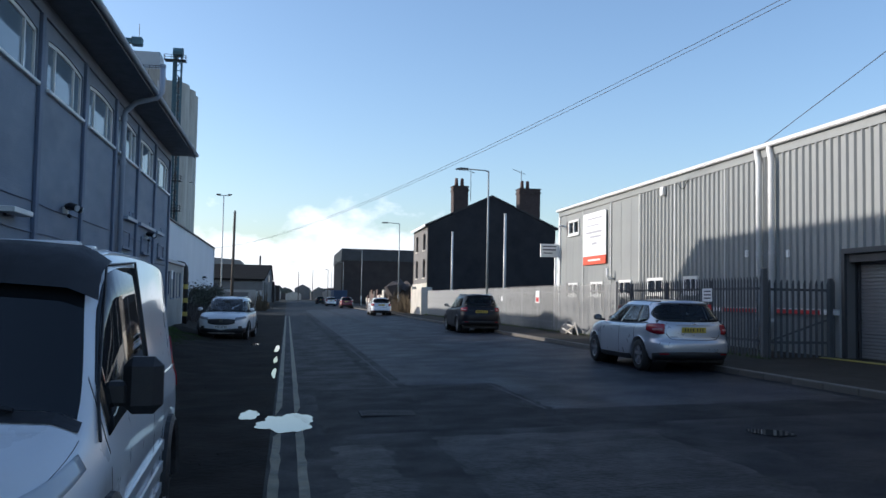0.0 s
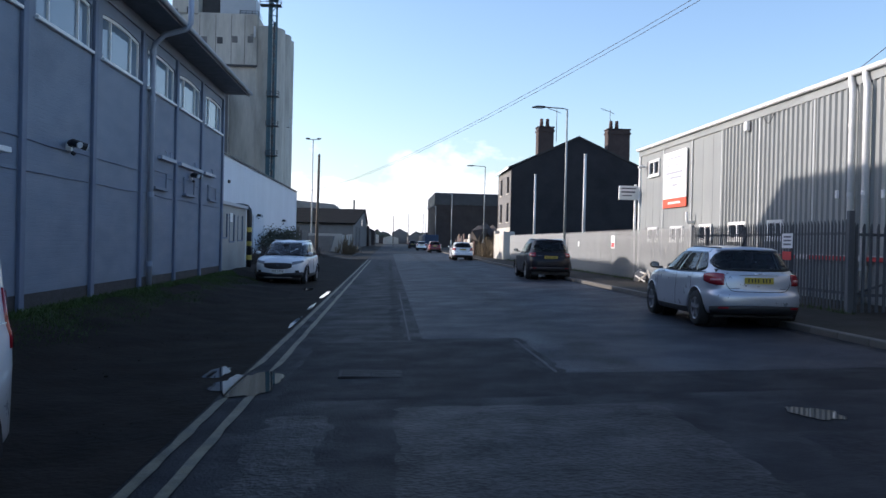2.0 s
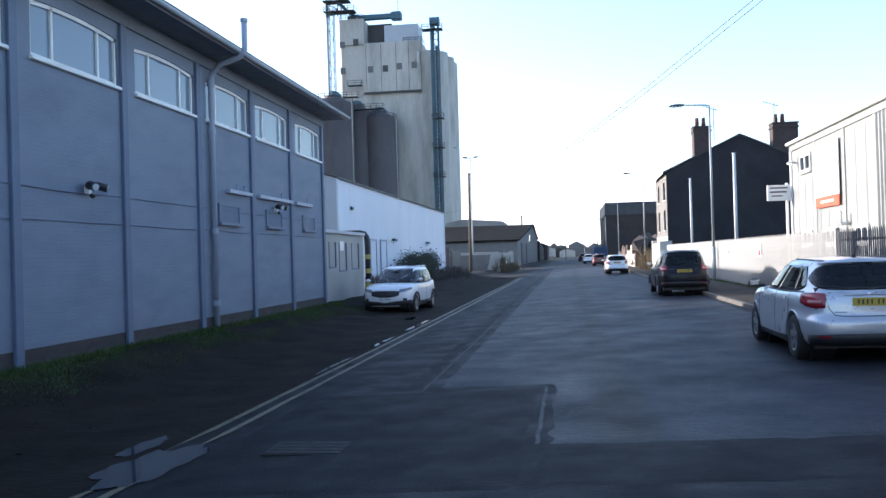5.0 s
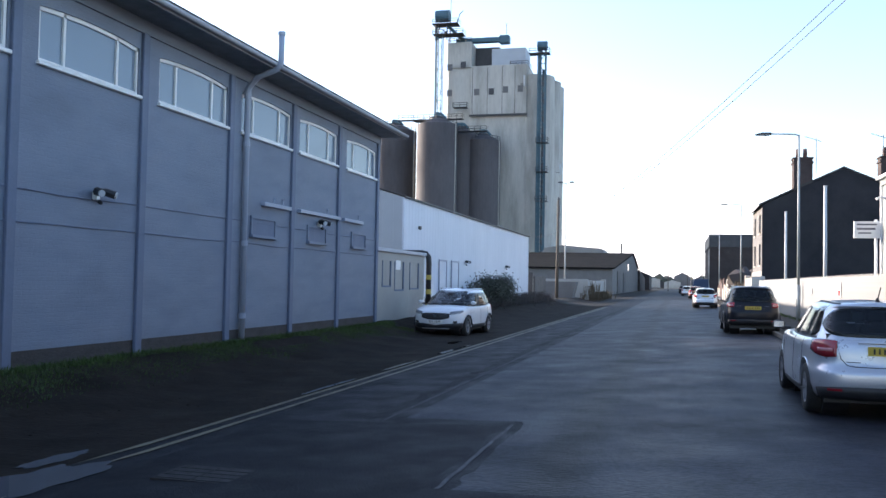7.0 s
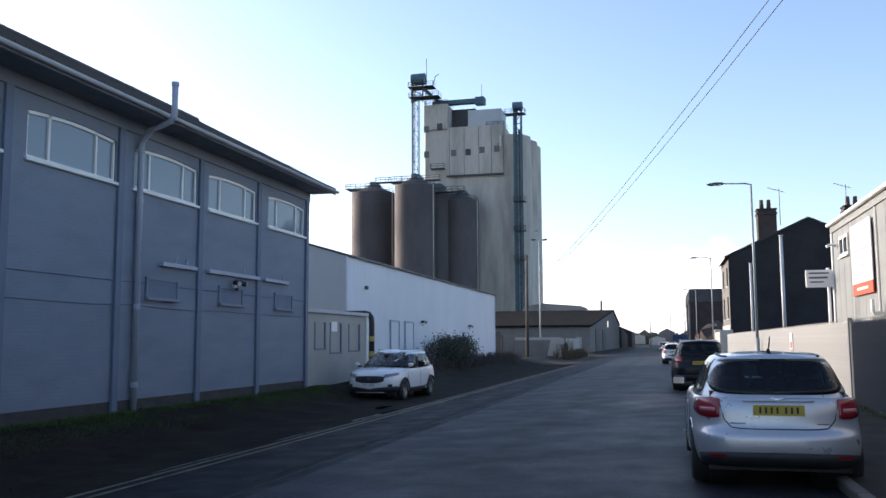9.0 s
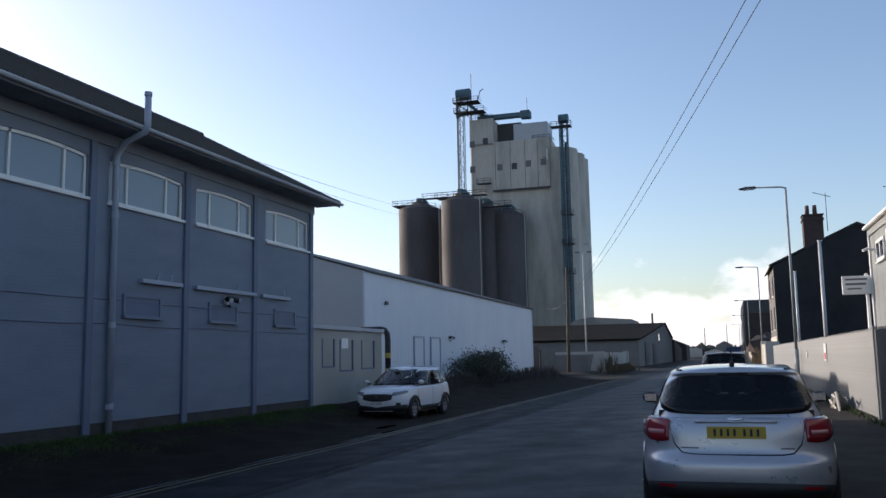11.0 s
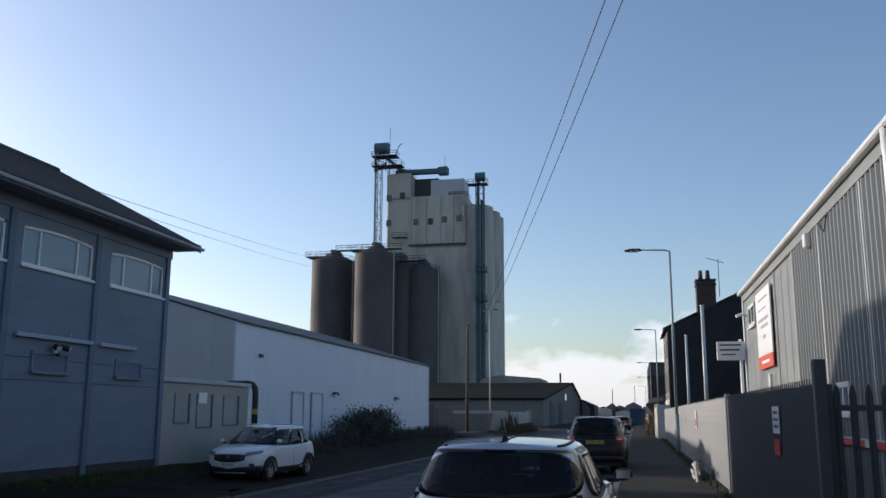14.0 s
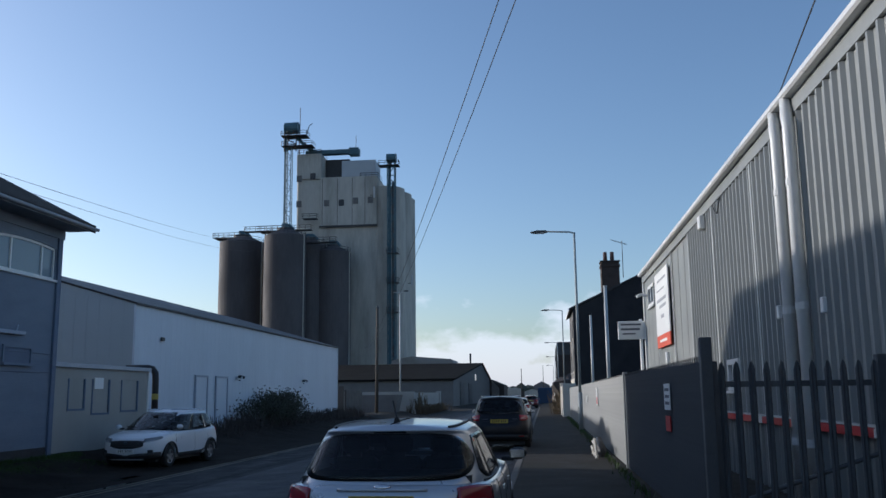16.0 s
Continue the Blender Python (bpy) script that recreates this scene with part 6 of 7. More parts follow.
class Skin:
    """Half of a vehicle's skin: l climbs through the levels, t runs from the tail's middle round the flank to the nose.
    A level is (half width, rear y, front y, height at the tail, at a third, at three quarters, at the nose)."""

    def __init__(self, levels, plan, L, wheels=(), wr=0.0):
        self.L, self.n, self.wheels, self.wr = L, len(levels) - 1, wheels, wr
        self.holes = []
        self.cols = [[(i, lv[j]) for i, lv in enumerate(levels)] for j in range(7)]
        m = len(plan) - 1
        self.fx = [(i / m, p[0]) for i, p in enumerate(plan)]
        self.fy = [(i / m, p[1]) for i, p in enumerate(plan)]

    def P(self, l, t):
        w_, yr, yf, z0, z1, z2, z3 = (spline(c, l) for c in self.cols)
        y = yr + (yf - yr) * spline(self.fy, t)
        z = spline([(0, z0), (self.L * 0.36, z1), (self.L * 0.74, z2), (self.L, z3)], y)
        for c in self.wheels:
            if abs(y - c) < self.wr and l < 6:
                z = max(z, 0.33 + math.sqrt(self.wr ** 2 - (y - c) ** 2) + 0.004 * l)
        return Vector((w_ * spline(self.fx, t), y, z))

    def N(self, l, t):
        e, d = 0.06, 0.006
        a = self.P(min(self.n, l + e), t) - self.P(max(0, l - e), t)
        b = self.P(l, min(1, t + d)) - self.P(l, max(0, t - d))
        n = a.cross(b)
        p = self.P(l, t) - Vector((0, self.L * 0.5, 0.55))
        if n.length < 1e-9:
            return Vector((0, 0, 1))
        return (n if n.dot(p) > 0 else -n).normalized()

    def t_y(self, l, y):
        a, b = 0.0, 1.0
        for k in range(22):
            m = (a + b) / 2
            a, b = (m, b) if self.P(l, m).y < y else (a, m)
        return a

    def t_x(self, l, x, front=False):
        a, b = (1.0, 0.6) if front else (0.0, 0.4)
        for k in range(22):
            m = (a + b) / 2
            a, b = (m, b) if self.P(l, m).x < x else (a, m)
        return a

    def open_at(self, l, t):
        """True inside one of the glazed openings."""
        for ta, tb, a, b in self.holes:
            f = (t - ta) / (tb - ta)
            if (f > 0.045 or ta in (0.0, 1.0)) and -0.001 < f < 0.955 and a(f) + 0.16 < l < b(f) - 0.16:
                return True
        return False

    def mesh(self, sub=3, nt=88):
        bm = bmesh.new()
        rows = []
        for i in range(self.n * sub + 1):
            l = i / sub
            half = [self.P(l, k / nt) for k in range(nt + 1)]
            rows.append([bm.verts.new(p) for p in half] + [bm.verts.new((-p.x, p.y, p.z)) for p in half[-2:0:-1]])
        m = len(rows[0])
        for a, b in zip(rows, rows[1:]):
            for k in range(m):
                kk = k if k < nt else m - 1 - k
                if self.holes and self.open_at((rows.index(a) + 0.5) / sub, (kk + 0.5) / nt):
                    continue
                bm.faces.new((a[k], a[(k + 1) % m], b[(k + 1) % m], b[k]))
        bmesh.ops.remove_doubles(bm, verts=bm.verts, dist=0.0008)
        bmesh.ops.recalc_face_normals(bm, faces=bm.faces)
        return bm

    def sheet(self, cols, off, m=5, thick=0.012, bm=None):
        """A lifted piece of skin from columns (t, low l, high l, side)."""
        bm = bm or bmesh.new()
        g, h = [], []
        for t, a, b, sd in cols:
            up, lo = [], []
            for k in range(m + 1):
                l = a + (b - a) * k / m
                p, n = self.P(l, t), self.N(l, t)
                for lst, o in ((up, off), (lo, off - thick)):
                    q = p + n * o
                    lst.append(bm.verts.new((q.x * sd, q.y, q.z)))
            g.append(up)
            h.append(lo)
        for i in range(len(cols) - 1):
            for k in range(m):
                bm.faces.new((g[i][k], g[i + 1][k], g[i + 1][k + 1], g[i][k + 1]))
            for k in (0, m):
                bm.faces.new((g[i][k], g[i + 1][k], h[i + 1][k], h[i][k]))
        for i in (0, len(cols) - 1):
            for k in range(m):
                bm.faces.new((g[i][k], g[i][k + 1], h[i][k + 1], h[i][k]))
        bmesh.ops.recalc_face_normals(bm, faces=bm.faces)
        return bm

    def flank(self, ya, yb, l0, l1, off=0.006, sd=1, n=12, m=5, lref=None):
        """Side piece between two places along the car; l0 and l1 are functions of 0..1."""
        lref = lref if lref is not None else (l0(0.5) + l1(0.5)) / 2
        ta, tb = self.t_y(lref, ya), self.t_y(lref, yb)
        return self.sheet([(ta + (tb - ta) * i / n, l0(i / n), l1(i / n), sd) for i in range(n + 1)], off, m)

    def across(self, te, l0, l1, off=0.006, front=False, n=12, m=6):
        """Piece across the middle line; l0 and l1 are functions of 0 (middle) to 1 (edge)."""
        s = 1.0 if front else 0.0
        half = [(s + (te - s) * i / n, l0(i / n), l1(i / n)) for i in range(n + 1)]
        return self.sheet([(*c, -1) for c in half[::-1]] + [(*c, 1) for c in half[1:]], off, m)

    def glaze(self, car, name, ta, tb, l0, l1, sides, label=""):
        """A pane with its black printed border over an opening in the skin; a pane over both sides crosses the middle line."""
        n = 18
        cols = [(ta + (tb - ta) * i / n, l0(i / n), l1(i / n)) for i in range(n + 1)]
        self.holes.append((ta, tb, l0, l1))
        runs = [[(*c, -1) for c in cols[::-1]] + [(*c, 1) for c in cols[1:]]] if sides == 0 else [[(*c, sides) for c in cols]]
        for run in runs:
            pane = part(name, self.sheet(run, 0.007, 6, 0.004), TINTED, car, label, world=False, smooth=True)
            border = bmesh.new()
            self.sheet([(t, a, min(b, a + 0.3), sd) for t, a, b, sd in run], 0.0025, 1, 0.006, border)
            self.sheet([(t, max(a, b - 0.3), b, sd) for t, a, b, sd in run], 0.0025, 1, 0.006, border)
            for end in (run[:3], run[-3:]):
                self.sheet(end, 0.0025, 3, 0.006, border)
            part("border", border, BLACK, pane, world=False)

    def line(self, pts, r, off=0.004, sd=1, n=5):
        """A thin bead along (l, t) places."""
        out = []
        for l, t in pts:
            p = self.P(l, t) + self.N(l, t) * off
            out.append((p.x * sd, p.y, p.z))
        return tube(bmesh.new(), out, r, n)


LOW_PLAN = [(0, 0), (0.35, 0.002), (0.62, 0.01), (0.8, 0.028), (0.91, 0.06), (0.965, 0.11), (0.99, 0.18), (1, 0.3), (1, 0.5), (0.995, 0.68), (0.98, 0.8), (0.94, 0.88), (0.86, 0.935), (0.7, 0.972), (0.45, 0.99), (0.2, 0.998), (0, 1)]
TOP_PLAN = [(0, 0), (0.4, 0.004), (0.68, 0.016), (0.84, 0.045), (0.93, 0.1), (0.97, 0.18), (0.99, 0.3), (1, 0.42), (1, 0.55), (0.99, 0.68), (0.965, 0.78), (0.92, 0.86), (0.84, 0.92), (0.68, 0.965), (0.45, 0.988), (0.2, 0.998), (0, 1)]
HATCH_LOW = [(0.78, 0.16, 4.15, 0.27, 0.2, 0.2, 0.24), (0.86, 0.05, 4.3, 0.3, 0.23, 0.23, 0.26), (0.905, 0, 4.36, 0.46, 0.36, 0.36, 0.42), (0.911, 0.005, 4.355, 0.59, 0.55, 0.55, 0.54), (0.905, 0.055, 4.33, 0.645, 0.68, 0.68, 0.62), (0.9, 0.085, 4.28, 0.7, 0.77, 0.77, 0.67), (0.895, 0.1, 4.2, 0.85, 0.86, 0.86, 0.73), (0.875, 0.13, 4.12, 0.965, 0.93, 0.925, 0.775), (0.83, 0.17, 4.02, 1.0, 0.965, 0.965, 0.8), (0.7, 0.2, 3.95, 1.02, 0.99, 0.99, 0.82), (0.4, 0.2, 3.9, 1.03, 1.0, 1.02, 0.835), (0.02, 0.2, 3.88, 1.03, 1.0, 1.03, 0.84)]
HATCH_TOP = [(0.835, 0.16, 3.42, 0.98, 0.93, 0.95, 0.95), (0.8, 0.2, 3.3, 1.05, 1.02, 1.02, 1.02), (0.745, 0.33, 2.98, 1.17, 1.16, 1.17, 1.17), (0.69, 0.46, 2.66, 1.29, 1.3, 1.31, 1.31), (0.65, 0.53, 2.46, 1.36, 1.38, 1.38, 1.38), (0.6, 0.49, 2.36, 1.395, 1.43, 1.42, 1.42), (0.5, 0.52, 2.28, 1.42, 1.455, 1.44, 1.44), (0.28, 0.54, 2.2, 1.435, 1.475, 1.45, 1.45), (0.02, 0.55, 2.18, 1.44, 1.484, 1.45, 1.45)]
SUV_LOW = [(0.78, 0.16, 4.1, 0.34, 0.26, 0.26, 0.27), (0.88, 0.05, 4.25, 0.38, 0.3, 0.3, 0.3), (0.9, 0, 4.3, 0.55, 0.45, 0.45, 0.44), (0.905, 0.005, 4.31, 0.75, 0.62, 0.62, 0.57), (0.9, 0.04, 4.3, 0.85, 0.78, 0.78, 0.7), (0.895, 0.08, 4.26, 0.95, 0.89, 0.88, 0.79), (0.88, 0.12, 4.19, 1.05, 0.98, 0.96, 0.85), (0.84, 0.16, 4.1, 1.09, 1.02, 1.0, 0.88), (0.7, 0.2, 4.02, 1.1, 1.03, 1.045, 0.905), (0.4, 0.2, 3.97, 1.1, 1.03, 1.07, 0.92), (0.02, 0.2, 3.95, 1.1, 1.03, 1.08, 0.925)]
SUV_TOP = [(0.845, 0.16, 3.56, 1.06, 0.98, 0.97, 0.97), (0.82, 0.2, 3.42, 1.13, 1.07, 1.05, 1.05), (0.77, 0.3, 3.08, 1.27, 1.23, 1.23, 1.23), (0.715, 0.42, 2.74, 1.42, 1.4, 1.4, 1.4), (0.67, 0.5, 2.5, 1.52, 1.52, 1.51, 1.51), (0.62, 0.46, 2.38, 1.56, 1.58, 1.565, 1.565), (0.51, 0.5, 2.28, 1.585, 1.615, 1.59, 1.59), (0.26, 0.52, 2.2, 1.6, 1.635, 1.605, 1.605), (0.02, 0.53, 2.18, 1.605, 1.65, 1.61, 1.61)]


def sized(levels, ky, kz, kx=1.0, tail=0.0):
    """Levels stretched in length, height and width; tail stands the rear up."""
    return [(a * kx, b * ky * (1 - tail * 0.5), c * ky, *(z * kz for z in zs)) for a, b, c, *zs in levels]


def car_base(name, loc, label, paint, turn, L, wheels, wr, low_levels, top_levels, rim):
    car = thing(name, loc, label, "car", "parked cars")
    car.rotation_euler = (0, 0, radians(turn))
    lo = Skin(low_levels, LOW_PLAN, L, wheels, wr)
    up = Skin(top_levels, TOP_PLAN, L)
    part("body", lo.mesh(), paint, car, smooth=True, world=False)
    W = low_levels[3][0]
    part("underbody", B(-W * 0.8, W * 0.8, 0.3, L - 0.35, 0.2, 0.42), BLACK, car, world=False)
    for c in wheels:
        for sd in (1, -1):
            part("wheel_well", C((sd * 0.4, c, 0.33), (sd * (W - 0.2), c, 0.33), wr - 0.003, n=28), BLACK, car, world=False)
            wheel(car, sd * (W - 0.118), c, 0.325, 0.215, rim)
    return car, lo, up


def cabin(car, up, paint, belt):
    """The roof shell with its openings, and the dark trim and seats that show through the glass."""
    part("roof", up.mesh(5, 132), paint, car, smooth=True, world=False)
    part("cabin_trim", B(-0.7, 0.7, 0.32, 3.0, belt - 0.1, belt + 0.012), BLACK_PLASTIC, car, "dark parcel shelf and trim", world=False)
    part("dashboard", B(-0.66, 0.66, 2.86, 3.16, belt - 0.05, belt + 0.05, bevel=0.03), BLACK_PLASTIC, car, world=False)
    for y, xs in ((0.98, (-0.4, 0.0, 0.4)), (1.92, (-0.36, 0.36))):
        for x in xs:
            st = part("seat", B(x - 0.2, x + 0.2, y, y + 0.13, belt - 0.05, belt + 0.12, bevel=0.04), SEAT, car, "dark cloth seat back", world=False)
            part("head_restraint", B(x - 0.12, x + 0.12, y - 0.01, y + 0.09, belt + 0.15, belt + 0.31, bevel=0.035), SEAT, st, world=False)
            part("stem", B(x - 0.05, x + 0.05, y + 0.03, y + 0.05, belt + 0.11, belt + 0.16), BLACK, st, world=False)
    ring = [(0.36 + 0.18 * math.cos(a), 2.62 + 0.05 * math.sin(a), belt + 0.0 + 0.17 * math.sin(a)) for a in frange(0, 2 * math.pi, 0.4)]
    part("steering_wheel", tube(bmesh.new(), ring, 0.014, 5), BLACK, car, world=False)
    p = up.P(3.9, 1.0)
    part("interior_mirror", B(-0.1, 0.1, p.y - 0.12, p.y - 0.09, p.z - 0.08, p.z - 0.02, bevel=0.008), BLACK, car, world=False)


def side_glass(car, up, cuts, top_l):
    """Door windows between the cuts with a tapering rear quarter light, and black pillars between them."""
    for sd in (1, -1):
        n = len(cuts) - 1
        for i in range(n):
            a, b = cuts[i] + 0.025, cuts[i + 1] - 0.025
            last = i == n - 1

            def high(f, last=last, first=i == 0, a=a, b=b):
                y = a + (b - a) * f
                lim = top_l
                if last:
                    lim = min(lim, 0.75 + 3.55 * max(0.0, (b + 0.04 - y)) / 0.86)
                if first:
                    lim = min(lim, 1.5 + (top_l - 1.5) * min(1, max(0.0, (y - a)) / (0.42 * (b - a))) ** 0.7)
                return max(lim, 0.72)

            def low(f, i=i):
                return 0.62 + (0.75 * (1 - f) ** 2 if i == 0 else 0)
            up.glaze(car, "side_window", up.t_y(1.9, a), up.t_y(1.9, b), low, high, sd)
        for y in cuts[1:-1]:
            tm = up.t_y(1.9, y)
            part("pillar", up.sheet([(tm + d, 0.62, top_l, sd) for d in (-0.009, 0.0, 0.009)], 0.004, 5, 0.01), BLACK, car, "black door pillar", world=False)
        t0, t1 = up.t_y(0.5, cuts[0] - 0.02), up.t_y(0.5, cuts[-1] - 0.05)
        part("window_trim", up.line([(0.52, t0 + (t1 - t0) * k / 16) for k in range(17)], 0.011, 0.004, sd), BLACK, car, world=False)


def door_lines(car, lo, ys, paint):
    for sd in (1, -1):
        for y in ys:
            pts = [(l, lo.t_y(l, y)) for l in (1.2, 2, 3, 4, 5, 6, 7, 7.6)]
            part("door_seam", lo.line(pts, 0.005, 0.0, sd, 4), BLACK, car, world=False)
        for y in ys[:-1]:
            part("door_handle", lo.flank(y + 0.08, y + 0.27, lambda f: 6.1, lambda f: 6.45, 0.035, sd, 3, 2), paint, car, world=False)
        part("sill_trim", lo.flank(1.25, 3.02, lambda f: 0.5, lambda f: 1.7, 0.01, sd, 6, 3), BLACK_PLASTIC, car, "black sill strip", world=False)


def car_mirrors(car, lo, y, z, material):
    for sd in (1, -1):
        x = lo.P(7, lo.t_y(7, y)).x
        bm = bmesh.new()
        bmesh.ops.create_uvsphere(bm, u_segments=14, v_segments=10, radius=1, matrix=Matrix.Translation((sd * (x + 0.12), y, z + 0.07)) @ Matrix.Diagonal((0.1, 0.07, 0.068, 1)))
        for v in bm.verts:
            v.co.y = max(v.co.y, y - 0.035)
        m = part("wing_mirror", bm, material, car, smooth=True, world=False)
        part("mirror_glass", B(sd * (x + 0.12) - 0.075, sd * (x + 0.12) + 0.075, y - 0.043, y - 0.036, z + 0.025, z + 0.115, bevel=0.003), CHROME, m, world=False)
        part("mirror_arm", B(min(sd * (x - 0.06), sd * (x + 0.08)), max(sd * (x - 0.06), sd * (x + 0.08)), y - 0.02, y + 0.04, z - 0.01, z + 0.04, bevel=0.01), BLACK_PLASTIC, m, world=False)


def rear_end(car, lo, up, paint, win_x, win_low, win_high, k, lamp, seam_x, plate_z):
    te = up.t_x(2, win_x)
    up.glaze(car, "rear_window", 0.0, te, lambda f: win_low + (win_high - win_low) * 0.36 * f ** 3.2, lambda f: win_high - (win_high - win_low) * 0.58 * f ** 3.6, 0, "dark tinted rear window with pointed ends")
    part("wiper", up.line([(win_low + 0.05, 0.0), (win_low + 0.3, te * 0.3), (win_low + 0.42, te * 0.6)], 0.009, 0.02), BLACK, car, world=False)
    for sd in (1, -1):
        xa, yb, l0, l1 = lamp
        ta, tb = lo.t_x(6.5, xa), lo.t_y(6.5, yb)
        cols = []
        for i in range(17):
            f = i / 16
            cols.append((ta + (tb - ta) * f, l0 + 0.35 * (1 - f) ** 2 + 0.75 * f ** 1.6, l1 - 0.5 * (1 - f) ** 2.5 - 0.35 * f ** 2, sd))
        lamp_part = part("taillight", lo.sheet(cols, 0.016, 5, 0.02), LAMP_RED, car, "red wrap-round taillight", world=False, smooth=True)
        inner = [(ta + (tb - ta) * (0.1 + 0.5 * i / 6), l0 + 0.75, l0 + 1.05, sd) for i in range(7)]
        part("clear_band", lo.sheet(inner, 0.019, 2, 0.01), LAMP_PALE, lamp_part, world=False, smooth=True)
        part("reflector", lo.sheet([(lo.t_x(1.8, 0.56 + 0.04 * i), 1.5, 1.66, sd) for i in range(5)], 0.012, 1), LAMP_RED, car, world=False)
        seam = [(7.6, lo.t_x(7.6, seam_x)), (6.6, lo.t_x(6.6, seam_x - 0.02)), (5.4, lo.t_x(5.4, seam_x - 0.06)), (4.7, lo.t_x(4.7, seam_x - 0.13)), (4.45, lo.t_x(4.45, seam_x - 0.22)), (4.4, lo.t_x(4.4, 0.25)), (4.4, 0.0)]
        part("tailgate_seam", lo.line(seam, 0.007, 0.0, sd), BLACK, car, world=False)
    valance = lo.across(lo.t_x(1.2, 0.8), lambda f: 0.0, lambda f: 1.8 - 0.1 * f * f, 0.012, False, 12, 4)
    part("rear_bumper", valance, BLACK_PLASTIC, car, "black lower bumper valance", world=False, smooth=True)
    part("tailgate_strip", lo.across(lo.t_x(7, 0.36), lambda f: 6.85, lambda f: 7.1, 0.02, False, 6, 2), paint, car, world=False, smooth=True)
    pl = min((abs(lo.P(4 + 0.05 * q, 0).z - plate_z * k), 4 + 0.05 * q) for q in range(70))[1]
    py = min(lo.P(pl - 0.4, 0).y, lo.P(pl, 0).y)
    plate(car, py - 0.006, plate_z * k, -1, PLATE_YELLOW)
    bd = bmesh.new()
    bmesh.ops.create_uvsphere(bd, u_segments=14, v_segments=8, radius=1, matrix=Matrix.Translation((0, lo.P(7.3, 0).y - 0.01, lo.P(7.3, 0).z)) @ Matrix.Diagonal((0.075, 0.02, 0.03, 1)))
    part("badge", bd, CHROME, car, "plain oval chrome badge", smooth=True, world=False)
    for sd, x0, x1 in ((1, 0.38, 0.5), (-1, 0.34, 0.5)):
        part("name_bar", lo.sheet([(lo.t_x(5.2, x0 + (x1 - x0) * i / 3), 5.1, 5.2, sd) for i in range(4)], 0.004, 1), INK, car, world=False)


def front_end(car, lo, up, L, k):
    te = up.t_x(2, 0.635, True)
    up.glaze(car, "windscreen", 1.0, te, lambda f: 0.75, lambda f: 4.6 - 0.3 * f ** 4, 0, "dark windscreen")
    for x in (-0.35, 0.25):
        part("wiper", tube(bmesh.new(), [(x, 3.36, 1.02 * k), (x + 0.35, 3.3, 1.07 * k)], 0.01, 5), BLACK, car, world=False)


def hatchback(name, loc, label, paint, L=4.36, W=1.822, H=1.484, turn=0, tail=0.0, rails=False):
    ky, kz, kx = L / 4.36, H / 1.484, W / 1.822
    wc = (0.82 * ky, 3.47 * ky)
    car, lo, up = car_base(name, loc, label, paint, turn, L, wc, 0.375, sized(HATCH_LOW, ky, kz, kx), sized(HATCH_TOP, ky, kz, kx, tail), ALLOY)
    front_end(car, lo, up, L, kz)
    side_glass(car, up, [0.62 * ky, 1.06 * ky, 1.86 * ky, 3.08 * ky], 3.75)
    rear_end(car, lo, up, paint, 0.7 * kx, 0.75, 4.35, kz, (0.6 * kx, 0.5 * ky, 5.2, 7.6), 0.62 * kx, 0.865)
    for sd in (1, -1):
        part("headlight", lo.sheet([(lo.t_x(6.5, (0.5 + 0.028 * i) * kx, True), 5.6 + 0.05 * i, 7.3, sd) for i in range(11)], 0.012, 4), LAMP_CLEAR, car, world=False, smooth=True)
        t0, t1 = up.t_y(5.6, 0.62), up.t_y(5.6, 2.2 * ky)
        if rails:
            part("roof_rail", up.line([(5.5, t0 + (t1 - t0) * i / 10) for i in range(11)], 0.018, 0.05, sd), CHROME, car, world=False)
        else:
            part("roof_strip", up.line([(5.6, t0 + (t1 - t0) * i / 10) for i in range(11)], 0.014, 0.003, sd), BLACK, car, "black roof channel strip", world=False)
    part("brake_light", up.across(up.t_x(4.75, 0.14), lambda f: 4.62, lambda f: 4.85, 0.008, False, 4, 2), CAR_GLASS, car, world=False)
    part("aerial", tube(bmesh.new(), [(0, 0.86, H - 0.04), (0, 0.84, H + 0.03), (0, 0.66, H + 0.17)], 0.007, 5), BLACK, car, world=False)
    part("aerial_base", C((0, 0.87, H - 0.03), (0, 0.85, H + 0.03), 0.035, 0.016, n=10), BLACK, car, world=False)
    car_mirrors(car, lo, 2.98 * ky, 0.99 * kz, BLACK_PLASTIC if paint is PAINT_SILVER else paint)
    door_lines(car, lo, (1.05 * ky, 1.88 * ky, 3.05 * ky), paint)
    cabin(car, up, paint, 1.045 * kz)
    return car


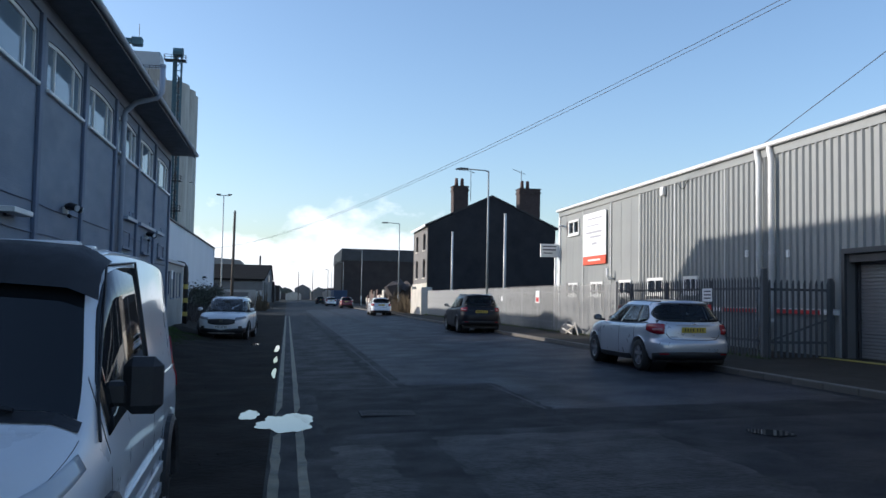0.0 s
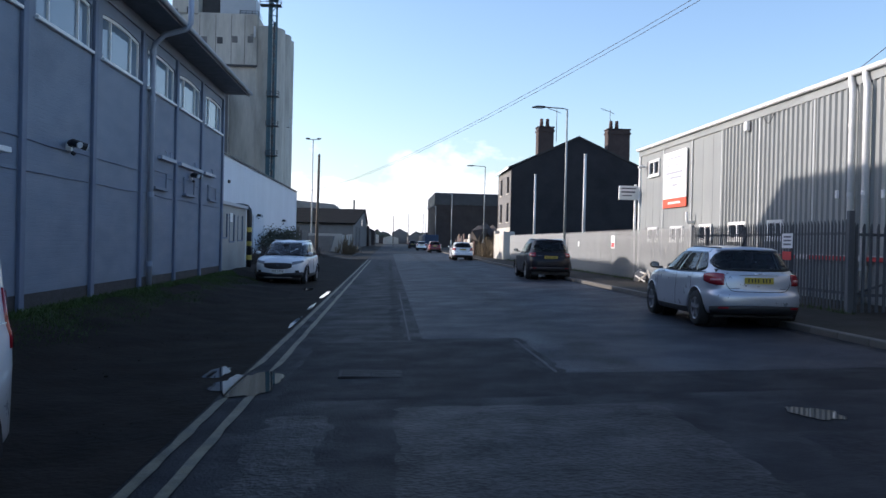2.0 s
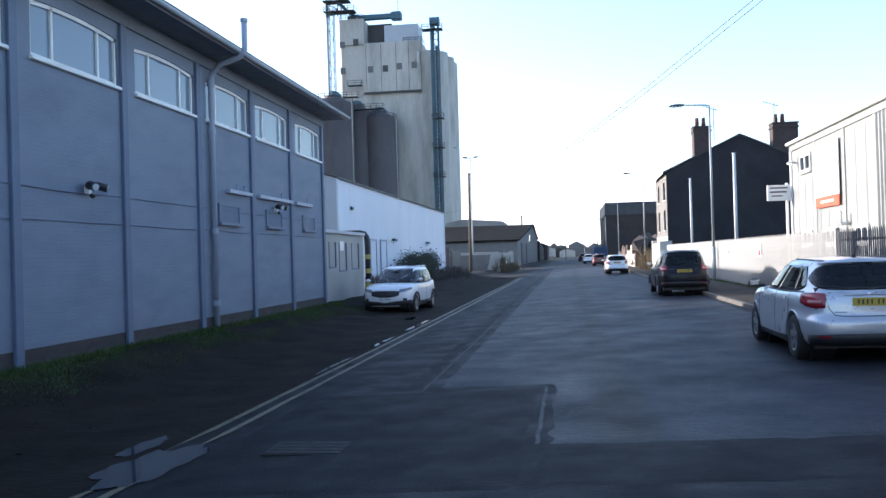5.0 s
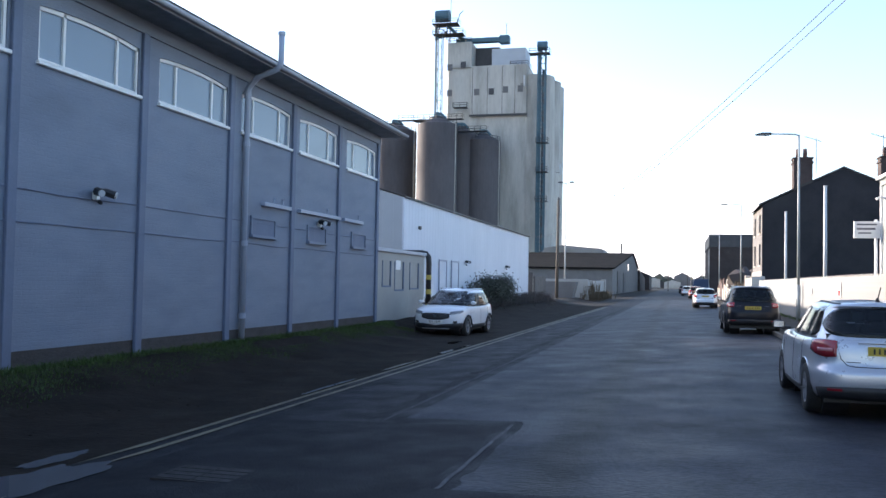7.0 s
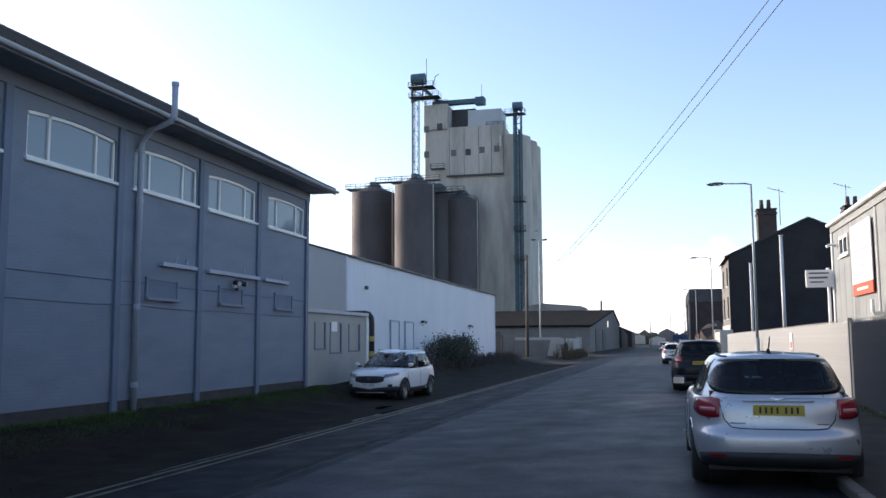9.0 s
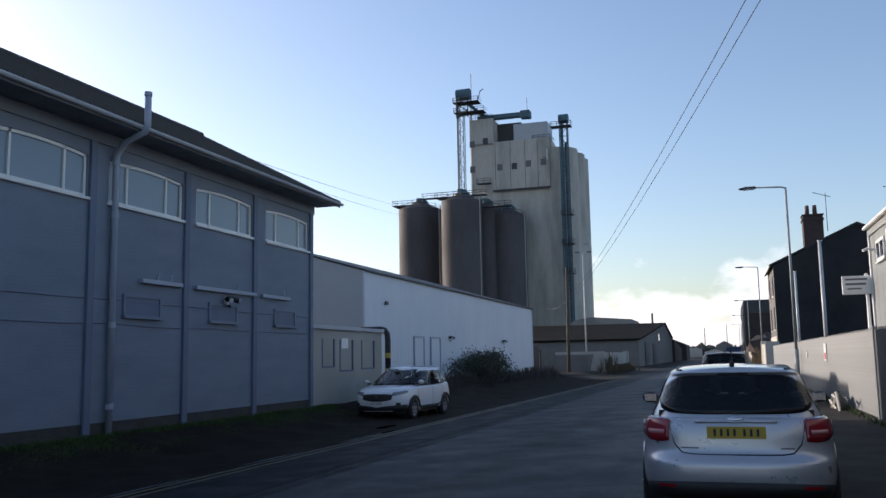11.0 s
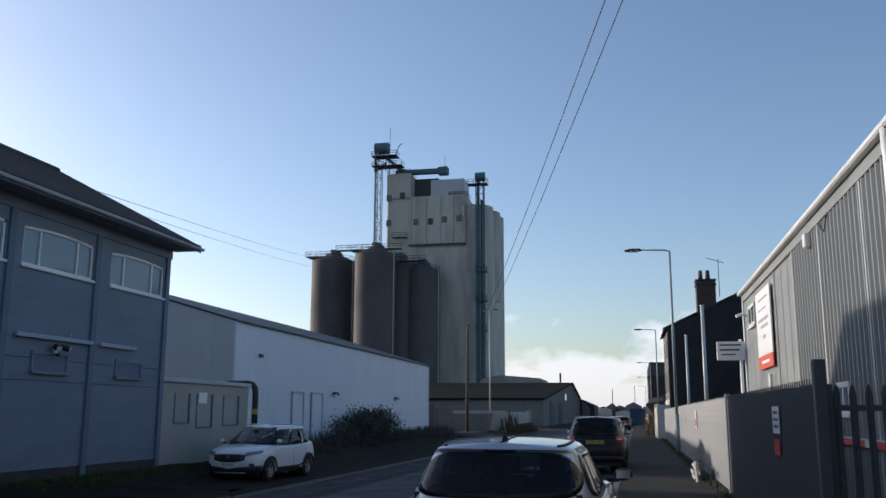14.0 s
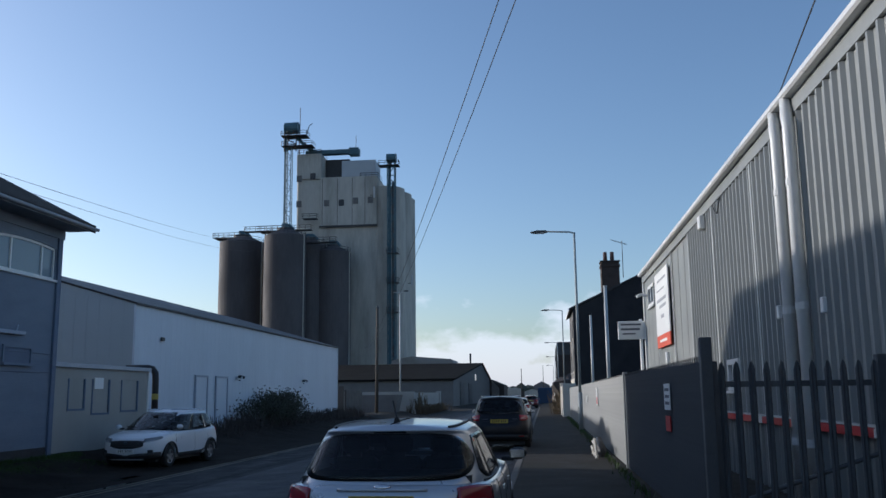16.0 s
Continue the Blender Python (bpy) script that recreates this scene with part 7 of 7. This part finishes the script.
def suv(name, loc, label, paint, L=4.31, W=1.81, H=1.65, turn=180, tail=0.0):
    ky, kz, kx = L / 4.31, H / 1.65, W / 1.81
    wc = (0.86 * ky, 3.44 * ky)
    car, lo, up = car_base(name, loc, label, paint, turn, L, wc, 0.39, sized(SUV_LOW, ky, kz, kx), sized(SUV_TOP, ky, kz, kx, tail), ALLOY)
    front_end(car, lo, up, L, 1.1 * kz)
    side_glass(car, up, [0.5 * ky, 1.06 * ky, 1.92 * ky, 3.14 * ky], 3.8)
    rear_end(car, lo, up, paint, 0.68 * kx, 0.8, 4.3, kz, (0.58 * kx, 0.42 * ky, 4.4, 6.9), 0.62 * kx, 0.9)
    grille = lo.across(lo.t_x(4, 0.5, True), lambda f: 3.05 + 0.5 * f ** 3, lambda f: 5.1 - 0.3 * f ** 3, 0.012, True, 14, 6)
    g = part("grille", grille, BLACK_PLASTIC, car, "black mesh grille", world=False, smooth=True)
    for l in (3.5, 3.85, 4.2, 4.55):
        part("grille_bar", lo.across(lo.t_x(l, 0.43, True), lambda f, l=l: l, lambda f, l=l: l + 0.08, 0.018, True, 8, 1), STEEL_DARK, g, world=False)
    p = lo.P(4.3, 1.0)
    part("badge", C((0, p.y, p.z), (0, p.y + 0.028, p.z), 0.068, n=8), CHROME, g, "plain chrome badge", world=False)
    part("front_bumper", lo.across(lo.t_x(1, 0.84, True), lambda f: 0.05, lambda f: 2.25 - 0.6 * (1 - f) ** 2, 0.014, True, 14, 4), BLACK_PLASTIC, car, "black lower bumper", world=False, smooth=True)
    part("skid_plate", lo.across(lo.t_x(1, 0.5, True), lambda f: 0.7, lambda f: 1.05, 0.024, True, 8, 2), CLAD_TRIM, car, "pale skid plate", world=False, smooth=True)
    plate(car, lo.P(2.6, 1.0).y + 0.016, lo.P(2.6, 1.0).z, 1, SIGN_WHITE)
    for sd in (1, -1):
        cols = []
        for i in range(15):
            f = i / 14
            t = lo.t_x(5.2, 0.48 * kx, True) + (lo.t_y(5.4, L - 0.5 * ky) - lo.t_x(5.2, 0.48 * kx, True)) * f
            cols.append((t, 4.35 + 0.75 * f, 5.6 + 0.55 * f ** 0.6 - 0.4 * f ** 5, sd))
        hl = part("headlight", lo.sheet(cols, 0.014, 5), LAMP_DARK, car, "dark-lensed swept headlight", world=False, smooth=True)
        part("running_light", lo.sheet([(c[0], c[1] + 0.04, c[1] + 0.2, sd) for c in cols[1:9]], 0.019, 1), LAMP_CLEAR, hl, world=False, smooth=True)
        part("fog_light", lo.sheet([(lo.t_x(2.4, 0.62 + 0.03 * i, True), 2.2, 2.75, sd) for i in range(5)], 0.016, 2), BLACK_PLASTIC, car, world=False)
        part("bonnet_crease", lo.line([(8.3, lo.t_y(8.3, 3.3 + 0.09 * i)) for i in range(7)], 0.006, 0.0, sd), paint, car, world=False)
        t0, t1 = up.t_y(5.5, 0.62), up.t_y(5.5, 2.3 * ky)
        part("roof_rail", up.line([(5.4, t0 + (t1 - t0) * i / 12) for i in range(13)], 0.02, 0.04, sd, 6), CHROME, car, world=False)
        for c in wc:
            a = [0.1 + (math.pi - 0.2) * i / 14 for i in range(15)]
            pts = [(sd * (0.895 * kx + 0.012), c + 0.4 * math.cos(q), 0.33 + 0.4 * math.sin(q)) for q in a]
            part("arch_trim", tube(bmesh.new(), pts, 0.026, 6), BLACK_PLASTIC, car, "black wheel-arch lip", world=False)
    part("tax_disc", B(-0.09, 0.09, 2.73, 2.75, 1.42 * kz, 1.47 * kz), BLACK, car, world=False)
    car_mirrors(car, lo, 3.04 * ky, 1.08 * kz, paint)
    door_lines(car, lo, (1.06 * ky, 1.94 * ky, 3.12 * ky), paint)
    cabin(car, up, paint, 1.115 * kz)
    return car


def panel_van(loc, turn=180):
    L, W, H = 4.28, 1.795, 1.95
    car = thing("panel_van", loc, "white high-roofed panel van with black trim", "van", "parked cars")
    car.rotation_euler = (0, 0, radians(turn))
    top = [(0, 1.2), (0.02, 1.6), (0.06, 1.76), (0.16, 1.87), (0.4, 1.93), (1.2, H), (2.4, H - 0.02), (2.85, 1.86), (3.0, 1.78), (3.5, 1.2), (3.62, 1.12), (3.95, 1.0), (L - 0.12, 0.86), (L, 0.6)]
    belt = [(0, 1.1), (1.5, 1.1), (2.5, 1.08), (3.3, 1.02), (L, 0.8)]
    plan = [(0, 0.93), (0.05, 0.965), (0.2, 0.99), (0.8, 1), (3.2, 0.99), (3.8, 0.95), (L - 0.15, 0.85), (L, 0.7)]
    topw = [(0, 0.84), (0.2, 0.83), (1.5, 0.82), (2.7, 0.79), (3.0, 0.77), (3.5, 0.86), (L - 0.3, 0.8), (L, 0.5)]
    wc = (0.80, 3.46)
    sh = Shell(L, W, top, belt, plan, topw, wc, 0.335, sill=0.26, ends=0.36)
    part("body", sh.body(), PAINT_WHITE, car, smooth=True, world=False)
    part("windscreen", sh.wrap(2.98, 3.54, 7.2), CAR_GLASS, car, "dark windscreen", world=False, smooth=True)
    part("sun_visor", sh.wrap(2.78, 3.1, 7.0, 0.06, 5), BLACK_PLASTIC, car, "black external sun visor", world=False, smooth=True)
    part("cowl", sh.wrap(3.54, 3.62, 7.0, 0.006, 2), BLACK_PLASTIC, car, world=False)
    for sd in (1, -1):
        part("side_window", sh.skin(1.84, 3.3, lambda f: 5.05 - 0.2 * f, lambda f: 6.85 - 1.35 * max(0, f - 0.6), 0.008, 10, 4, sd), CAR_GLASS, car, "dark cab door window", world=False, smooth=True)
        fr = [(1.8, 5.0), (1.8, 6.95), (2.72, 6.98), (3.34, 6.1), (3.48, 5.2)]
        pts = [(lambda p, n: (sd * (p.x + n.x * 0.01), p.y, p.z + n.z * 0.01))(sh.P(s, u), sh.N(s, u)) for s, u in fr]
        part("window_seal", tube(bmesh.new(), pts, 0.008, 5), BLACK, car, world=False)
        part("swage_line", sh.skin(0.1, 1.76, 4.9, 5.0, 0.014, 8, 1, sd), PAINT_WHITE, car, world=False)
        for k in range(4):
            part("side_moulding", sh.skin(1.25, 3.0, 1.75 + 0.28 * k, 1.88 + 0.28 * k, 0.016, 6, 1, sd), PAINT_WHITE, car, world=False)
        part("door_handle", sh.skin(1.98, 2.18, 4.3, 4.75, 0.03, 3, 2, sd), PAINT_WHITE, car, world=False)
        part("fuel_lock", sh.skin(2.0, 2.04, 3.9, 4.15, 0.006, 1, 1, sd), BLACK, car, world=False)
        p = sh.P(3.05, 5.2)
        bm = box(bmesh.new(), sd * (p.x + 0.04), sd * (p.x + 0.23), 3.0, 3.13, p.z - 0.04, p.z + 0.24, bevel=0.045)
        box(bm, sd * (p.x - 0.04), sd * (p.x + 0.07), 3.02, 3.12, p.z + 0.0, p.z + 0.12, bevel=0.02)
        part("wing_mirror", bm, BLACK_PLASTIC, car, "large black wing mirror", world=False)
        for c in wc:
            pts = [(sd * (sh.W * spline(sh.plan, c) + 0.004), c + 0.41 * math.cos(a), 0.335 + 0.41 * math.sin(a)) for a in frange(-0.15, math.pi + 0.15, 0.26)]
            part("arch_trim", tube(bmesh.new(), pts, 0.04, 6), BLACK_PLASTIC, car, "grey wheel-arch lip", world=False)
        part("headlight", sh.skin(L - 0.55, L - 0.1, 5.0, lambda f: 6.2 + 0.8 * f, 0.012, 6, 4, sd), LAMP_CLEAR, car, world=False, smooth=True)
        part("taillight", sh.skin(0.02, 0.14, 3.6, 5.6, 0.012, 3, 4, sd), LAMP_RED, car, world=False, smooth=True)
        part("roof_gutter", sh.skin(0.3, 2.6, 7.45, 7.6, 0.012, 10, 1, sd), PAINT_WHITE, car, world=False)
        part("bonnet_seam", sh.skin(3.64, 4.15, 6.6, 6.66, 0.002, 6, 1, sd), BLACK, car, world=False)
    for y in (0.7, 1.2, 1.7, 2.2):
        part("roof_rib", B(-0.5, 0.5, y, y + 0.12, H - 0.03, H + 0.012, bevel=0.01), PAINT_WHITE, car, world=False)
    part("beacon_base", C((0.35, 1.5, H - 0.02), (0.35, 1.5, H + 0.07), 0.08, n=10), BLACK, car, world=False)
    part("roof_bar_lamp", B(0.2, 0.52, 1.42, 1.6, H + 0.07, H + 0.13, bevel=0.02), BLACK, car, world=False)
    part("bumper", B(-0.8, 0.8, L - 0.25, L + 0.03, 0.3, 0.55, bevel=0.05), BLACK_PLASTIC, car, world=False)
    part("grille", B(-0.5, 0.5, L - 0.12, L + 0.005, 0.62, 0.78, bevel=0.03), BLACK_PLASTIC, car, world=False)
    part("wiper", tube(bmesh.new(), [(-0.5, 3.57, 1.16), (0.1, 3.47, 1.26)], 0.012, 5), BLACK, car, world=False)
    part("dash_paper", B(0.42, 0.56, 3.3, 3.34, 1.33, 1.345), SIGN_WHITE, car, world=False)
    seams(car, sh, (1.79, 3.36), 1.6, 6.9)
    for x in (W / 2 - 0.11, -W / 2 + 0.11):
        for y in wc:
            wheel(car, x, y, 0.33, 0.21, ALLOY, 6)
    part("underbody", B(-W * 0.36, W * 0.36, 0.25, L - 0.3, 0.22, 0.45), BLACK, car, world=False)
    return car


hatchback("hatchback", (8.26, 17.98, 0.235), "silver five-door hatchback parked facing away", PAINT_SILVER)
suv("people_carrier", (8.2, 37.45, 0.25), "dark blue people carrier with roof rails at the kerb", PAINT_DARK, 4.4, 1.82, 1.64, 0, 0.5)
hatchback("hatchback", (7.7, 72.5, 0.24), "white estate hatchback parked further along", PAINT_WHITE, 4.2, 1.74, 1.46, tail=0.6)
hatchback("hatchback", (7.9, 118.0, 0.24), "dark red hatchback parked behind a white car", PAINT_RED, 4.1, 1.74, 1.5, tail=0.5)
hatchback("hatchback", (7.2, 146, 0.22), "white small hatchback parked far along the kerb", PAINT_WHITE, 4.0, 1.7, 1.5)
suv("people_carrier", (6.9, 185, 0.22), "dark grey car parked far down the road", PAINT_DARK, 4.3, 1.8, 1.6, 0)
suv("suv", (-1.98, 39.6, -0.05), "white compact suv parked on the dirt verge", PAINT_WHITE, 4.36, 1.88, 1.66, 176)
panel_van((-1.625, 9.02, -0.03), 182)
